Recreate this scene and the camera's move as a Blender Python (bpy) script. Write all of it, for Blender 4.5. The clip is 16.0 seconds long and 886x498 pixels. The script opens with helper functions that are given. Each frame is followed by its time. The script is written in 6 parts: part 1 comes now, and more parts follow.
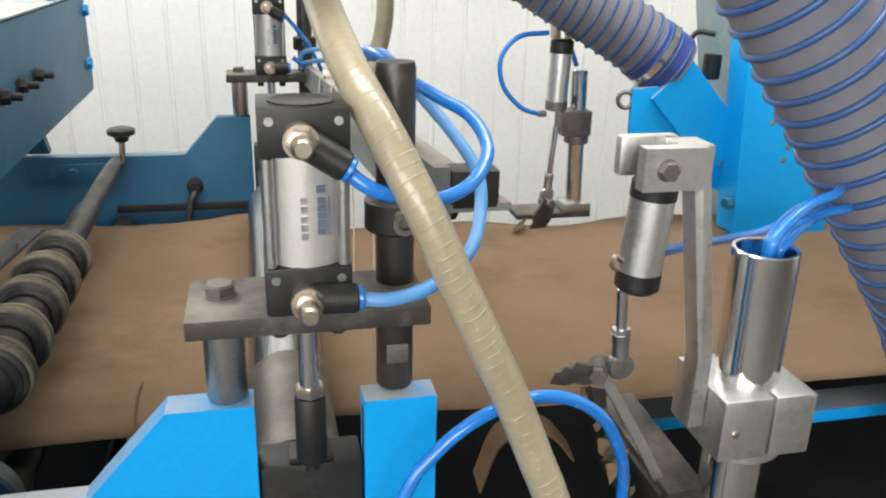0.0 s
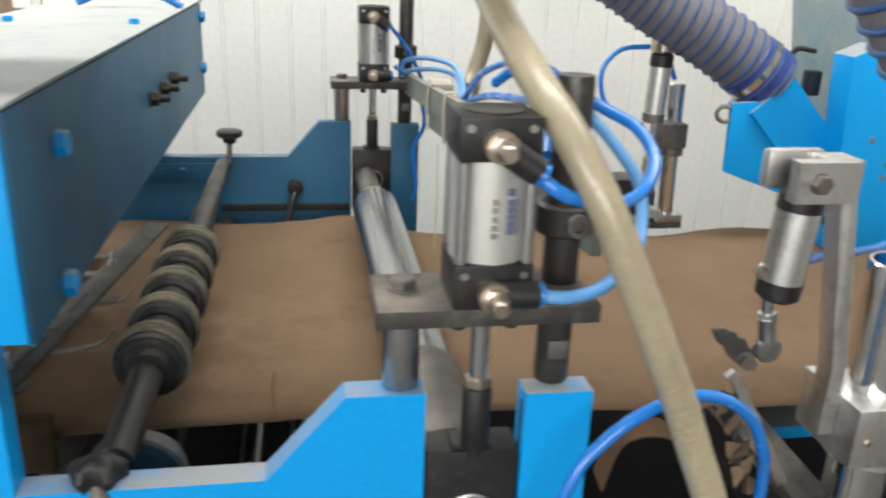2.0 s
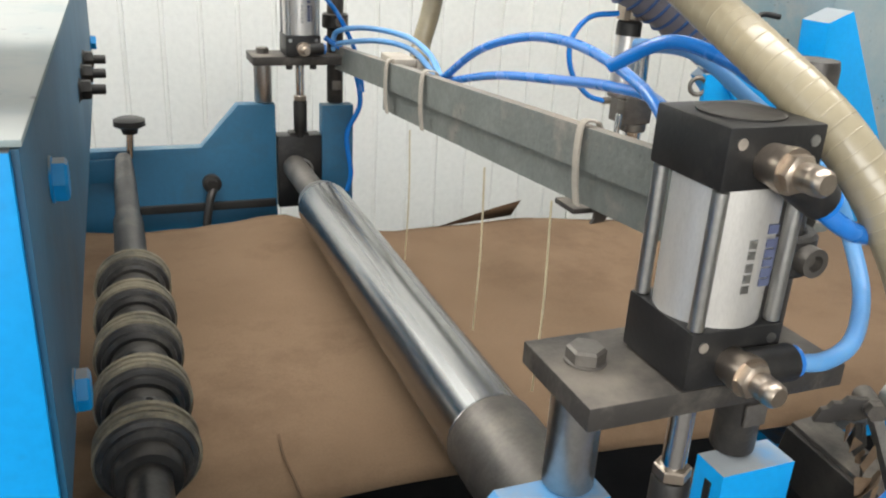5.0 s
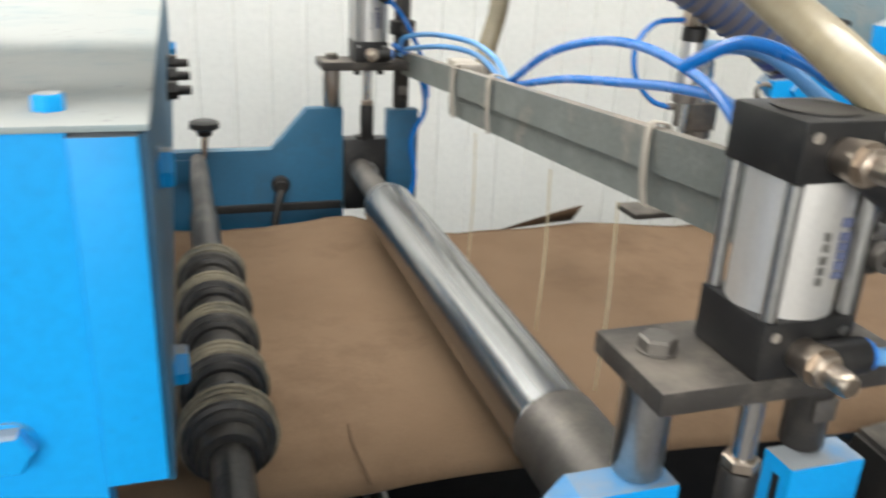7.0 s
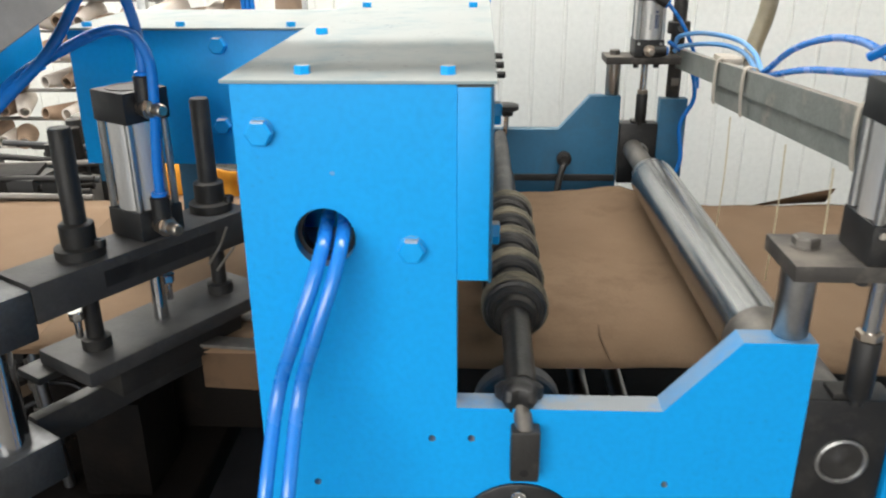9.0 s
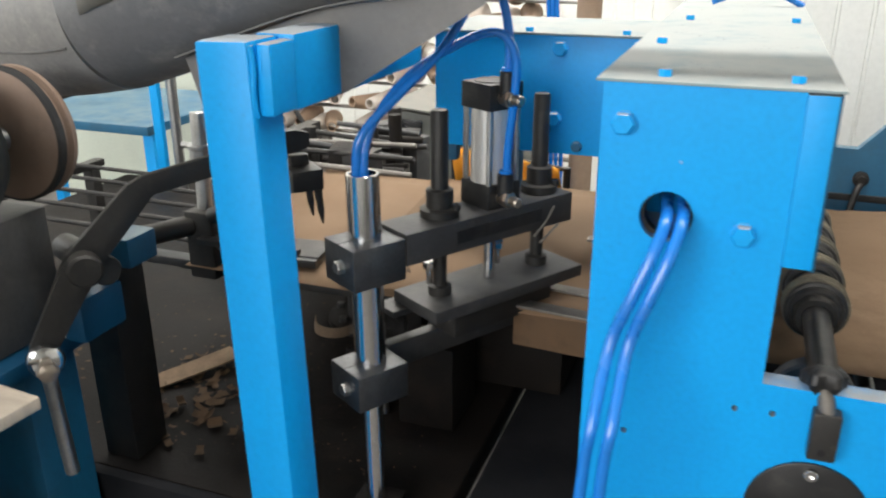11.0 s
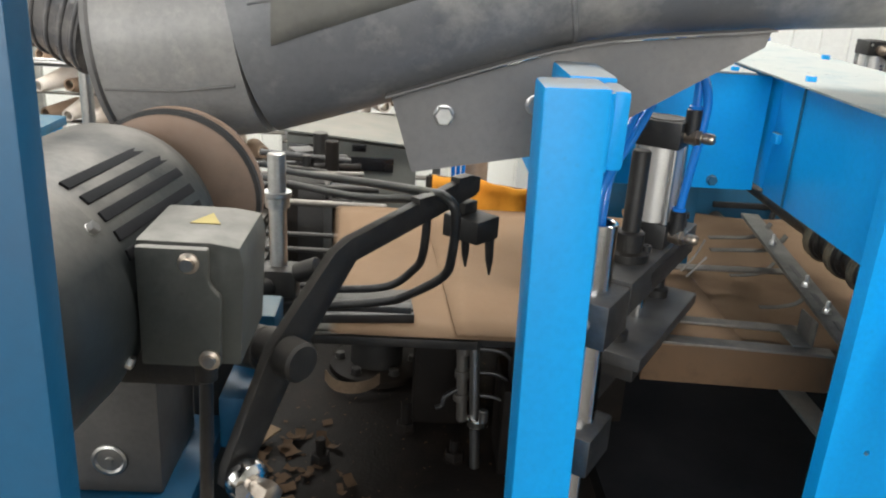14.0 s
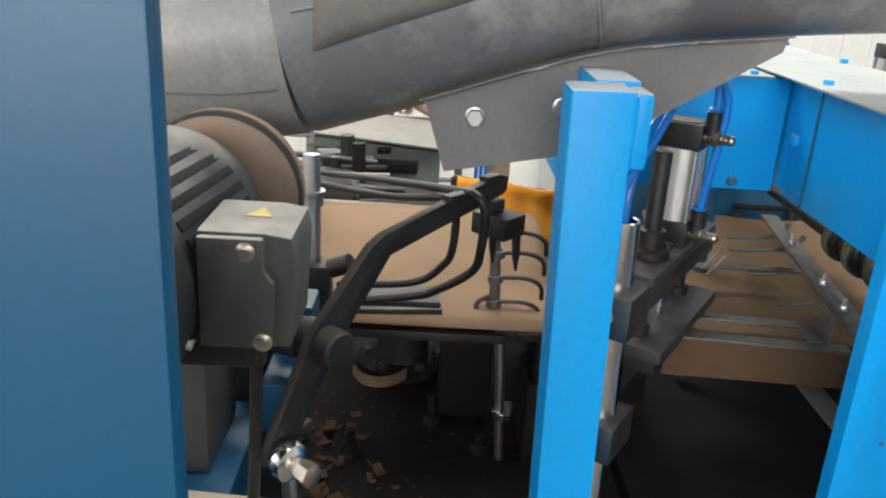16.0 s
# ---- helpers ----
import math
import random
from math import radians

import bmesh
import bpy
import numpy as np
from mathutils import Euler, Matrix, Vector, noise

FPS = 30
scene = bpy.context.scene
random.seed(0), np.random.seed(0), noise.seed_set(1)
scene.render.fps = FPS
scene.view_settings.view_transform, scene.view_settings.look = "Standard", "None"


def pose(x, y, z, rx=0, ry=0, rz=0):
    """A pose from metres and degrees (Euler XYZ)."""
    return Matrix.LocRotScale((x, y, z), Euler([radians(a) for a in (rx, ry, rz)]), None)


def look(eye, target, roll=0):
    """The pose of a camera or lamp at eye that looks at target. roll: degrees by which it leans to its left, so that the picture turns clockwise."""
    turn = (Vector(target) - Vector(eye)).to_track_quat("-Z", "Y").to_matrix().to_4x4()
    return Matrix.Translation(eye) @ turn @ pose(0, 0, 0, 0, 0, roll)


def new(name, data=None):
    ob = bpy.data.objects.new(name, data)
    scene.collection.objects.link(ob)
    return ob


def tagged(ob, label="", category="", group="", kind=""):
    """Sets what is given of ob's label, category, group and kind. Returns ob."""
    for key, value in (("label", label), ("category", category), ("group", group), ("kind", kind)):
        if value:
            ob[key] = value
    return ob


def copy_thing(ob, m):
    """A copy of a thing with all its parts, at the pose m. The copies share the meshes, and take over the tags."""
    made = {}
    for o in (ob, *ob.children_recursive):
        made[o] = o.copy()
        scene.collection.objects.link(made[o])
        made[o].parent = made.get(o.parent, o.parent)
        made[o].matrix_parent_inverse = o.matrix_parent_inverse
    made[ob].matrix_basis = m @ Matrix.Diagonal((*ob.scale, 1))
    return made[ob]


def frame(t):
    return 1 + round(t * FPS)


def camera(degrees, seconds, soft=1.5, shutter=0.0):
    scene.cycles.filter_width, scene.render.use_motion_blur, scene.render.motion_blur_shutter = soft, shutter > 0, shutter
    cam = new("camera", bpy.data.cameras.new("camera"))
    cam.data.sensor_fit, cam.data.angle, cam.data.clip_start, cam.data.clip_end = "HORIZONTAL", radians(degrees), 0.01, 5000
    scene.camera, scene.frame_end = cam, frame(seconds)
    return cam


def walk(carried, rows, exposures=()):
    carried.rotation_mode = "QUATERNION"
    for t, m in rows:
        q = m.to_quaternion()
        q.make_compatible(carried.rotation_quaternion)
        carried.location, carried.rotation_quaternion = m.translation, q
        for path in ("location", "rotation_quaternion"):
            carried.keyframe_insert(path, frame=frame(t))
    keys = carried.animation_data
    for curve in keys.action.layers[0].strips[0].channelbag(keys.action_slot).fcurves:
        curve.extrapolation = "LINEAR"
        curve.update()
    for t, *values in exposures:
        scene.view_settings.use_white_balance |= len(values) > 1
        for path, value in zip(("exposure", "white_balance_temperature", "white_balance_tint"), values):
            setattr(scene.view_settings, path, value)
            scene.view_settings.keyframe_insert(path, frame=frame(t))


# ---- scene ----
cam = camera(56.7, 16.0, soft=2.1, shutter=0.45)
PATH = [
    (0, (0.188, 0.158, 1.579), (0.612, 1.984, 0.883), 1.5),
    (0.5, (0.19, 0.154, 1.58), (0.618, 1.977, 0.878), 1.8),
    (1, (0.188, 0.147, 1.583), (0.616, 1.972, 0.886), 1.7),
    (1.5, (0.176, 0.146, 1.581), (0.579, 1.981, 0.896), 1.5),
    (2, (0.084, 0.139, 1.584), (0.407, 1.992, 0.903), 2.2),
    (2.5, (-0.022, 0.166, 1.567), (0.287, 2.022, 0.887), 3.8),
    (3, (-0.075, 0.188, 1.556), (0.297, 2.021, 0.847), 5.1),
    (3.5, (-0.065, 0.258, 1.54), (0.269, 2.083, 0.794), 4.6),
    (4, (-0.081, 0.337, 1.517), (0.311, 2.126, 0.714), 5.8),
    (4.5, (-0.077, 0.38, 1.543), (0.586, 2.104, 0.777), 4.3),
    (4.7, (-0.075, 0.38, 1.552), (0.619, 2.104, 0.815), 3.6),
    (6.8, (-0.082, 0.365, 1.578), (0.57, 2.089, 0.803), 0.9),
    (7, (-0.096, 0.362, 1.558), (0.482, 2.133, 0.832), 2.7),
    (7.5, (-0.124, 0.332, 1.557), (0.218, 2.16, 0.82), 2.9),
    (8, (-0.115, 0.25, 1.564), (-0.092, 2.098, 0.8), 2.0),
    (8.5, (-0.151, 0.139, 1.588), (-0.204, 1.998, 0.854), 0.6),
    (9, (-0.124, 0.06, 1.596), (-0.209, 1.916, 0.855), -0.3),
    (9.5, (0.017, 0.03, 1.595), (-0.287, 1.87, 0.874), -0.8),
    (10, (0.02, -0.04, 1.593), (-0.66, 1.688, 0.85), -1.6),
    (10.2, (-0.001, -0.072, 1.596), (-0.745, 1.634, 0.862), -1.1),
    (12.3, (-0.592, -0.098, 1.624), (-0.878, 1.752, 0.922), 1.8),
    (12.5, (-0.643, -0.094, 1.624), (-0.878, 1.765, 0.923), 1.8),
    (13, (-0.77, -0.098, 1.614), (-0.81, 1.779, 0.924), 3.3),
    (13.5, (-0.813, -0.099, 1.613), (-0.761, 1.781, 0.931), 4.2),
    (14, (-0.82, -0.099, 1.615), (-0.739, 1.778, 0.931), 3.7),
    (14.5, (-0.823, -0.103, 1.613), (-0.743, 1.774, 0.927), 3.8),
    (15, (-0.825, -0.118, 1.618), (-0.785, 1.762, 0.934), 3.7),
    (15.5, (-0.826, -0.128, 1.62), (-0.797, 1.753, 0.939), 3.6),
    (16, (-0.835, -0.144, 1.621), (-0.798, 1.737, 0.942), 3.5),
]
walk(cam, [(t, look(eye, target, roll)) for t, eye, target, roll in PATH], [(0.0, 0.2), (1.5, 0.14), (2.5, 0.0), (3.0, 0.0), (3.5, 0.3), (4.1, 0.45), (4.5, 0.15), (7.0, 0.18), (7.5, 0.06), (8.0, 0.08), (10.2, 0.08), (12.3, 0.05), (16.0, 0.08)])


# ---------------------------------------------------------------- light
world = bpy.data.worlds.new("daylight")
scene.world = world
world.use_nodes = True
wn = world.node_tree
sky = wn.nodes.new("ShaderNodeTexSky")
sky.sky_type = 'NISHITA'
sky.sun_disc = False
sky.sun_elevation = radians(38)
sky.sun_rotation = radians(200)
wn.nodes["Background"].inputs["Strength"].default_value = 0.1
wn.links.new(sky.outputs["Color"], wn.nodes["Background"].inputs["Color"])


def daylight_lamp(name, at, to, sx, sy, watts, colour=(1, 0.98, 0.94)):
    """Area lamp for daylight at an unseen window, or overhead as added fill."""
    lamp = bpy.data.lights.new(name, 'AREA')
    lamp.shape = 'RECTANGLE'
    lamp.size, lamp.size_y, lamp.energy, lamp.color = sx, sy, watts, colour
    ob = new(name, lamp)
    ob.matrix_world = look(at, to)
    return ob


daylight_lamp("window_daylight_front", (-1.7, -3.35, 2.5), (-0.3, 0.8, 1.1), 4.6, 1.7, 215)
daylight_lamp("window_daylight_side", (-4.75, 0.6, 2.3), (-0.6, 1.0, 1.1), 3.2, 1.6, 45)
# Overhead lamps added to brighten wall and rear; the ceiling has no openings.
daylight_lamp("overhead_fill_daylight", (0.6, 0.9, 3.85), (0.6, 2.1, 1.1), 3.8, 0.8, 128)
daylight_lamp("overhead_fill_daylight_left", (-1.8, 3.3, 3.85), (-1.8, 3.5, 0.5), 2.8, 1.2, 150)

# ---------------------------------------------------------------- materials


def material(name, colour, rough=0.5, metal=0.0, second=None, scale=6.0, fine=90.0, bump=0.06, dirt=None, dirt_amount=0.35,
             dirt_scale=3.0, streak=None, coat=0.0, by_object=0.0, top_dust=None, spec=0.5, specks=0.0, dust_cover=(0.28, 0.62)):
    """Paint, metal or dirt: a base colour with broad and fine variation, stains, and relief."""
    m = bpy.data.materials.new(name)
    m.use_nodes = True
    nt = m.node_tree
    n, l = nt.nodes, nt.links
    p = n["Principled BSDF"]
    p.inputs["Metallic"].default_value = metal
    p.inputs["Coat Weight"].default_value = coat
    p.inputs["Specular IOR Level"].default_value = spec
    co = n.new("ShaderNodeTexCoord")
    mapping = n.new("ShaderNodeMapping")
    if streak:
        mapping.inputs["Scale"].default_value = streak
    l.new(co.outputs["Object"], mapping.inputs["Vector"])

    def noise_tex(s, detail=4.0, rough_=0.6):
        t = n.new("ShaderNodeTexNoise")
        t.inputs["Scale"].default_value = s
        t.inputs["Detail"].default_value = detail
        t.inputs["Roughness"].default_value = rough_
        l.new(mapping.outputs["Vector"], t.inputs["Vector"])
        return t.outputs["Fac"]

    def ramp(fac, a, b):
        r = n.new("ShaderNodeMapRange")
        r.inputs["From Min"].default_value, r.inputs["From Max"].default_value = a, b
        l.new(fac, r.inputs["Value"])
        return r.outputs["Result"]

    def mix(fac, a, b, amount=None):
        x = n.new("ShaderNodeMix")
        x.data_type = 'RGBA'
        if amount is not None:
            k = n.new("ShaderNodeMath")
            k.operation = 'MULTIPLY'
            k.inputs[1].default_value = amount
            l.new(fac, k.inputs[0])
            fac = k.outputs[0]
        l.new(fac, x.inputs["Factor"])
        for sock, v in ((x.inputs["A"], a), (x.inputs["B"], b)):
            if isinstance(v, tuple):
                sock.default_value = (*v, 1)
            else:
                l.new(v, sock)
        return x.outputs["Result"]

    broad, grain = noise_tex(scale), noise_tex(fine, 3.0)
    second = second or tuple(c * 0.82 for c in colour)
    col = mix(ramp(broad, 0.35, 0.7), colour, second)
    col = mix(ramp(grain, 0.4, 0.75), col, tuple(c * 0.8 for c in second), 0.35)
    stain = ramp(noise_tex(dirt_scale, 8.0, 0.7), 0.52, 0.72)
    if dirt:
        col = mix(stain, col, dirt, dirt_amount)
    if top_dust:
        geo, sep = n.new("ShaderNodeNewGeometry"), n.new("ShaderNodeSeparateXYZ")
        l.new(geo.outputs["Normal"], sep.inputs[0])
        up = ramp(sep.outputs["Z"], 0.45, 0.80)
        k = n.new("ShaderNodeMath")
        k.operation = 'MULTIPLY'
        l.new(up, k.inputs[0])
        l.new(ramp(noise_tex(14.0, 6.0), *dust_cover), k.inputs[1])
        col = mix(k.outputs[0], col, top_dust, 0.9)
    if specks:
        vor = n.new("ShaderNodeTexVoronoi")
        vor.inputs["Scale"].default_value = 95.0
        l.new(mapping.outputs["Vector"], vor.inputs["Vector"])
        spot = ramp(vor.outputs["Distance"], 0.24, 0.10)
        patchy = n.new("ShaderNodeMath")
        patchy.operation = 'MULTIPLY'
        l.new(spot, patchy.inputs[0])
        l.new(ramp(noise_tex(11.0, 5.0, 0.7), 0.50, 0.66), patchy.inputs[1])
        col = mix(patchy.outputs[0], col, (0.045, 0.038, 0.030), specks)
    if by_object:
        info, hsv = n.new("ShaderNodeObjectInfo"), n.new("ShaderNodeHueSaturation")
        v = n.new("ShaderNodeMapRange")
        v.inputs["To Min"].default_value, v.inputs["To Max"].default_value = 1 - by_object, 1 + by_object
        l.new(info.outputs["Random"], v.inputs["Value"])
        l.new(v.outputs["Result"], hsv.inputs["Value"])
        l.new(col, hsv.inputs["Color"])
        col = hsv.outputs["Color"]
    l.new(col, p.inputs["Base Color"])
    rr = n.new("ShaderNodeMapRange")
    rr.inputs["To Min"].default_value, rr.inputs["To Max"].default_value = max(0.03, rough - 0.1), min(1, rough + 0.14)
    l.new(broad, rr.inputs["Value"])
    l.new(rr.outputs["Result"], p.inputs["Roughness"])
    if bump:
        b = n.new("ShaderNodeBump")
        b.inputs["Strength"].default_value, b.inputs["Distance"].default_value = bump, 0.004
        l.new(grain, b.inputs["Height"])
        l.new(b.outputs["Normal"], p.inputs["Normal"])
    return m


BLUE = material("blue_paint", (0.002, 0.33, 0.78), 0.38, second=(0.0025, 0.308, 0.735), scale=3, fine=160, bump=0.03, dirt=(0.04, 0.22, 0.46), dirt_amount=0.12, dirt_scale=3.5, top_dust=(0.33, 0.325, 0.30), spec=0.3, specks=0.12, dust_cover=(0.18, 0.5))
BLUE_DUSTY = material("blue_paint_dusty", (0.20, 0.29, 0.32), 0.72, second=(0.30, 0.34, 0.34), scale=7, fine=160, bump=0.05, dirt=(0.36, 0.345, 0.31), dirt_amount=0.7, dirt_scale=12, dust_cover=(0.18, 0.5), top_dust=(0.37, 0.385, 0.37), spec=0.12, specks=0.7)
# The frame's blue again, with the far side's shade mixed into the colour.
BLUE_SHADED = material("blue_paint_shaded", (0.006, 0.105, 0.205), 0.5, second=(0.006, 0.08, 0.16), scale=5, fine=120, bump=0.06, dirt=(0.03, 0.05, 0.06), dirt_amount=0.5, dirt_scale=9, top_dust=(0.10, 0.16, 0.19))
# BLUE darkened in the colour to put shade on the post by the motor.
BLUE_DARKENED = material("blue_paint_shade_darkened", (0.003, 0.068, 0.150), 0.4, second=(0.003, 0.060, 0.132), scale=4, fine=160, bump=0.04, dirt=(0.02, 0.06, 0.12), dirt_amount=0.4, dirt_scale=7)
BRIDGE = material("dusty_bridge_plate", (0.040, 0.037, 0.035), 0.55, 0.3, second=(0.060, 0.054, 0.048), scale=20, fine=240, bump=0.14, dirt=(0.20, 0.18, 0.15), dirt_amount=0.5, dirt_scale=26, top_dust=(0.20, 0.175, 0.145), dust_cover=(0.38, 0.66))
STEEL = material("bare_steel", (0.56, 0.56, 0.55), 0.33, 1.0, second=(0.34, 0.34, 0.33), scale=9, fine=220, bump=0.08, dirt=(0.12, 0.10, 0.08), dirt_amount=0.45, dirt_scale=12)
CLAMP = material("dull_clamp_steel", (0.17, 0.172, 0.175), 0.45, 1.0, second=(0.10, 0.10, 0.10), scale=14, fine=220, bump=0.1, dirt=(0.05, 0.045, 0.04), dirt_amount=0.6, dirt_scale=16)
# Dusty duct sheet; its paler tone also paints in the highlight there.
DUCTPALE = material("dusty_lit_galvanised_duct", (0.33, 0.32, 0.305), 0.4, 0.0, second=(0.19, 0.19, 0.195), scale=9, fine=140, bump=0.06, dirt=(0.56, 0.53, 0.48), dirt_amount=0.7, dirt_scale=9, specks=0.3)
GREASY = material("greasy_shaft", (0.038, 0.036, 0.034), 0.42, 0.3, second=(0.028, 0.027, 0.026), scale=16, fine=200, bump=0.15, dirt=(0.16, 0.145, 0.12), dirt_amount=0.5, dirt_scale=22)
CHROME = material("chrome", (0.78, 0.78, 0.77), 0.12, 1.0, second=(0.66, 0.66, 0.66), scale=8, fine=250, bump=0.02, dirt=(0.3, 0.28, 0.25), dirt_amount=0.35, dirt_scale=20)
# Lengthwise dark streaks in the colour paint in reflections of dark surroundings.
ROLLER = material("ground_steel_reflection_streaks", (0.42, 0.425, 0.43), 0.24, 1.0, second=(0.20, 0.205, 0.21), scale=1.7, fine=60, bump=0.0, streak=(26, 0.25, 26))
WORN = material("worn_steel", (0.20, 0.185, 0.165), 0.5, 0.75, second=(0.13, 0.12, 0.11), scale=18, fine=260, bump=0.12, dirt=(0.30, 0.27, 0.22), dirt_amount=0.5, dirt_scale=22)
DARKSTEEL = material("blackened_steel", (0.014, 0.0137, 0.0135), 0.5, 0.3, second=(0.026, 0.024, 0.022), scale=20, fine=240, bump=0.12, dirt=(0.075, 0.066, 0.055), dirt_amount=0.35, dirt_scale=24, top_dust=(0.055, 0.050, 0.044), specks=0.3)
BLACKCAP = material("black_anodised", (0.010, 0.010, 0.011), 0.42, 0.2, second=(0.02, 0.02, 0.02), scale=25, fine=300, bump=0.05, dirt=(0.10, 0.09, 0.08), dirt_amount=0.3, dirt_scale=30)
ALU = material("brushed_aluminium", (0.74, 0.725, 0.70), 0.34, 0.65, second=(0.64, 0.625, 0.60), scale=8, fine=300, bump=0.04, dirt=(0.42, 0.40, 0.37), dirt_amount=0.4, dirt_scale=15, streak=(4, 4, 1))
CASTALU = material("cast_aluminium", (0.80, 0.79, 0.775), 0.36, 1.0, second=(0.64, 0.63, 0.61), scale=16, fine=180, bump=0.1, dirt=(0.22, 0.20, 0.17), dirt_amount=0.45, dirt_scale=26, specks=0.5)
BRASS = material("dull_nickel_brass", (0.50, 0.43, 0.36), 0.35, 1.0, second=(0.40, 0.34, 0.28), scale=40, fine=300, bump=0.05)
RUBBER = material("black_rubber", (0.012, 0.012, 0.012), 0.6, second=(0.022, 0.021, 0.02), scale=20, fine=200, bump=0.1, dirt=(0.10, 0.09, 0.08), dirt_amount=0.3, dirt_scale=20)
# Pale tones mixed into the black film paint in some of its glints.
HOSE_BLACK = material("shiny_black_hose_film", (0.10, 0.10, 0.105), 0.2, second=(0.19, 0.18, 0.175), scale=22, fine=90, bump=0.45, dirt=(0.34, 0.31, 0.28), dirt_amount=0.7, dirt_scale=18)
KRAFTRING = material("dusty_felt_ring", (0.22, 0.19, 0.13), 0.8, second=(0.085, 0.078, 0.06), scale=30, fine=200, bump=0.2, dirt=(0.04, 0.04, 0.035), dirt_amount=0.7, dirt_scale=25)
PAPER = material("kraft_paper", (0.178, 0.119, 0.074), 0.85, second=(0.140, 0.092, 0.056), scale=3.2, fine=420, bump=0.06, dirt=(0.085, 0.052, 0.030), dirt_amount=0.7, dirt_scale=4.0, spec=0.15, specks=0.12)
PAPER_DARK = material("kraft_paper_soiled", (0.092, 0.058, 0.034), 0.78, second=(0.12, 0.072, 0.04), scale=6, fine=300, bump=0.08, dirt=(0.04, 0.026, 0.018), dirt_amount=0.75, dirt_scale=7, spec=0.2)
SHEET = material("fresh_kraft_paper", (0.215, 0.142, 0.088), 0.8, second=(0.18, 0.117, 0.071), scale=4, fine=400, bump=0.06, dirt=(0.16, 0.10, 0.06), dirt_amount=0.4, dirt_scale=5.0, spec=0.15)
SCRAP = material("torn_cardboard", (0.23, 0.155, 0.095), 0.85, second=(0.10, 0.066, 0.04), scale=14, fine=200, bump=0.15, by_object=0.35)
HOSE_BLUE = material("blue_air_hose", (0.008, 0.185, 0.63), 0.24, second=(0.010, 0.150, 0.54), scale=10, fine=200, bump=0.0, dirt=(0.08, 0.26, 0.60), dirt_amount=0.35, dirt_scale=10, coat=0.3)
HOSE_PALE = material("faded_blue_air_hose", (0.06, 0.25, 0.60), 0.38, second=(0.13, 0.34, 0.62), scale=10, fine=200, bump=0.03, dirt=(0.30, 0.40, 0.55), dirt_amount=0.5, dirt_scale=12)
HOSE_CLEAR = material("yellowed_clear_hose", (0.36, 0.305, 0.20), 0.30, second=(0.28, 0.245, 0.17), scale=12, fine=140, bump=0.04, dirt=(0.19, 0.16, 0.11), dirt_amount=0.45, dirt_scale=18, coat=0.3)
DUCT_BODY = material("dusty_blue_flexible_hose", (0.150, 0.152, 0.195), 0.5, second=(0.19, 0.185, 0.20), scale=7, fine=120, bump=0.1, dirt=(0.23, 0.215, 0.20), dirt_amount=0.6, dirt_scale=8, specks=0.3)
DUCT_RIB = material("blue_plastic_spiral", (0.022, 0.085, 0.25), 0.4, second=(0.045, 0.09, 0.22), scale=9, fine=100, bump=0.04, dirt=(0.22, 0.21, 0.22), dirt_amount=0.45, dirt_scale=9)
CUFF = material("blue_plastic_cuff", (0.02, 0.05, 0.25), 0.4, second=(0.05, 0.07, 0.24), scale=10, fine=100, bump=0.03, dirt=(0.2, 0.2, 0.25), dirt_amount=0.4, dirt_scale=12)
GREYPIPE = material("dark_grey_painted_duct", (0.20, 0.20, 0.205), 0.36, second=(0.12, 0.125, 0.135), scale=5, fine=120, bump=0.05, dirt=(0.44, 0.42, 0.39), dirt_amount=0.65, dirt_scale=7, top_dust=(0.34, 0.325, 0.30), specks=0.3)
GREYPLATE = material("grey_painted_bracket", (0.17, 0.165, 0.16), 0.55, second=(0.13, 0.127, 0.125), scale=6, fine=160, bump=0.05, dirt=(0.30, 0.28, 0.26), dirt_amount=0.4, dirt_scale=8, specks=0.3)
MOTOR = material("grey_green_motor_paint", (0.027, 0.032, 0.033), 0.42, second=(0.019, 0.023, 0.024), scale=7, fine=140, bump=0.08, spec=0.3, dirt=(0.09, 0.085, 0.078), dirt_amount=0.3, dirt_scale=9, top_dust=(0.21, 0.198, 0.178), specks=0.3)
ARM = material("dusty_grey_arm", (0.050, 0.049, 0.048), 0.5, 0.3, second=(0.035, 0.034, 0.034), scale=14, fine=200, bump=0.1, dirt=(0.12, 0.11, 0.10), dirt_amount=0.4, dirt_scale=18, top_dust=(0.12, 0.115, 0.108))
PATCH = material("olive_grey_patch", (0.155, 0.150, 0.132), 0.6, second=(0.115, 0.112, 0.10), scale=6, fine=140, bump=0.05, dirt=(0.24, 0.225, 0.20), dirt_amount=0.4, dirt_scale=9, specks=0.3)
LOWWHEEL = material("scuffed_grey_wheel", (0.16, 0.165, 0.17), 0.45, 0.3, second=(0.09, 0.093, 0.10), scale=12, fine=160, bump=0.1, dirt=(0.04, 0.04, 0.04), dirt_amount=0.5, dirt_scale=16)
TERMBOX = material("worn_grey_box_paint", (0.082, 0.084, 0.074), 0.5, second=(0.062, 0.064, 0.057), scale=9, fine=150, bump=0.08, spec=0.3, dirt=(0.15, 0.145, 0.13), dirt_amount=0.45, dirt_scale=11, top_dust=(0.26, 0.25, 0.225), specks=0.35)
PULLEY = material("dusty_rust_pulley", (0.23, 0.15, 0.105), 0.55, 0.2, second=(0.30, 0.22, 0.17), scale=10, fine=160, bump=0.06, dirt=(0.10, 0.08, 0.07), dirt_amount=0.4, dirt_scale=14)
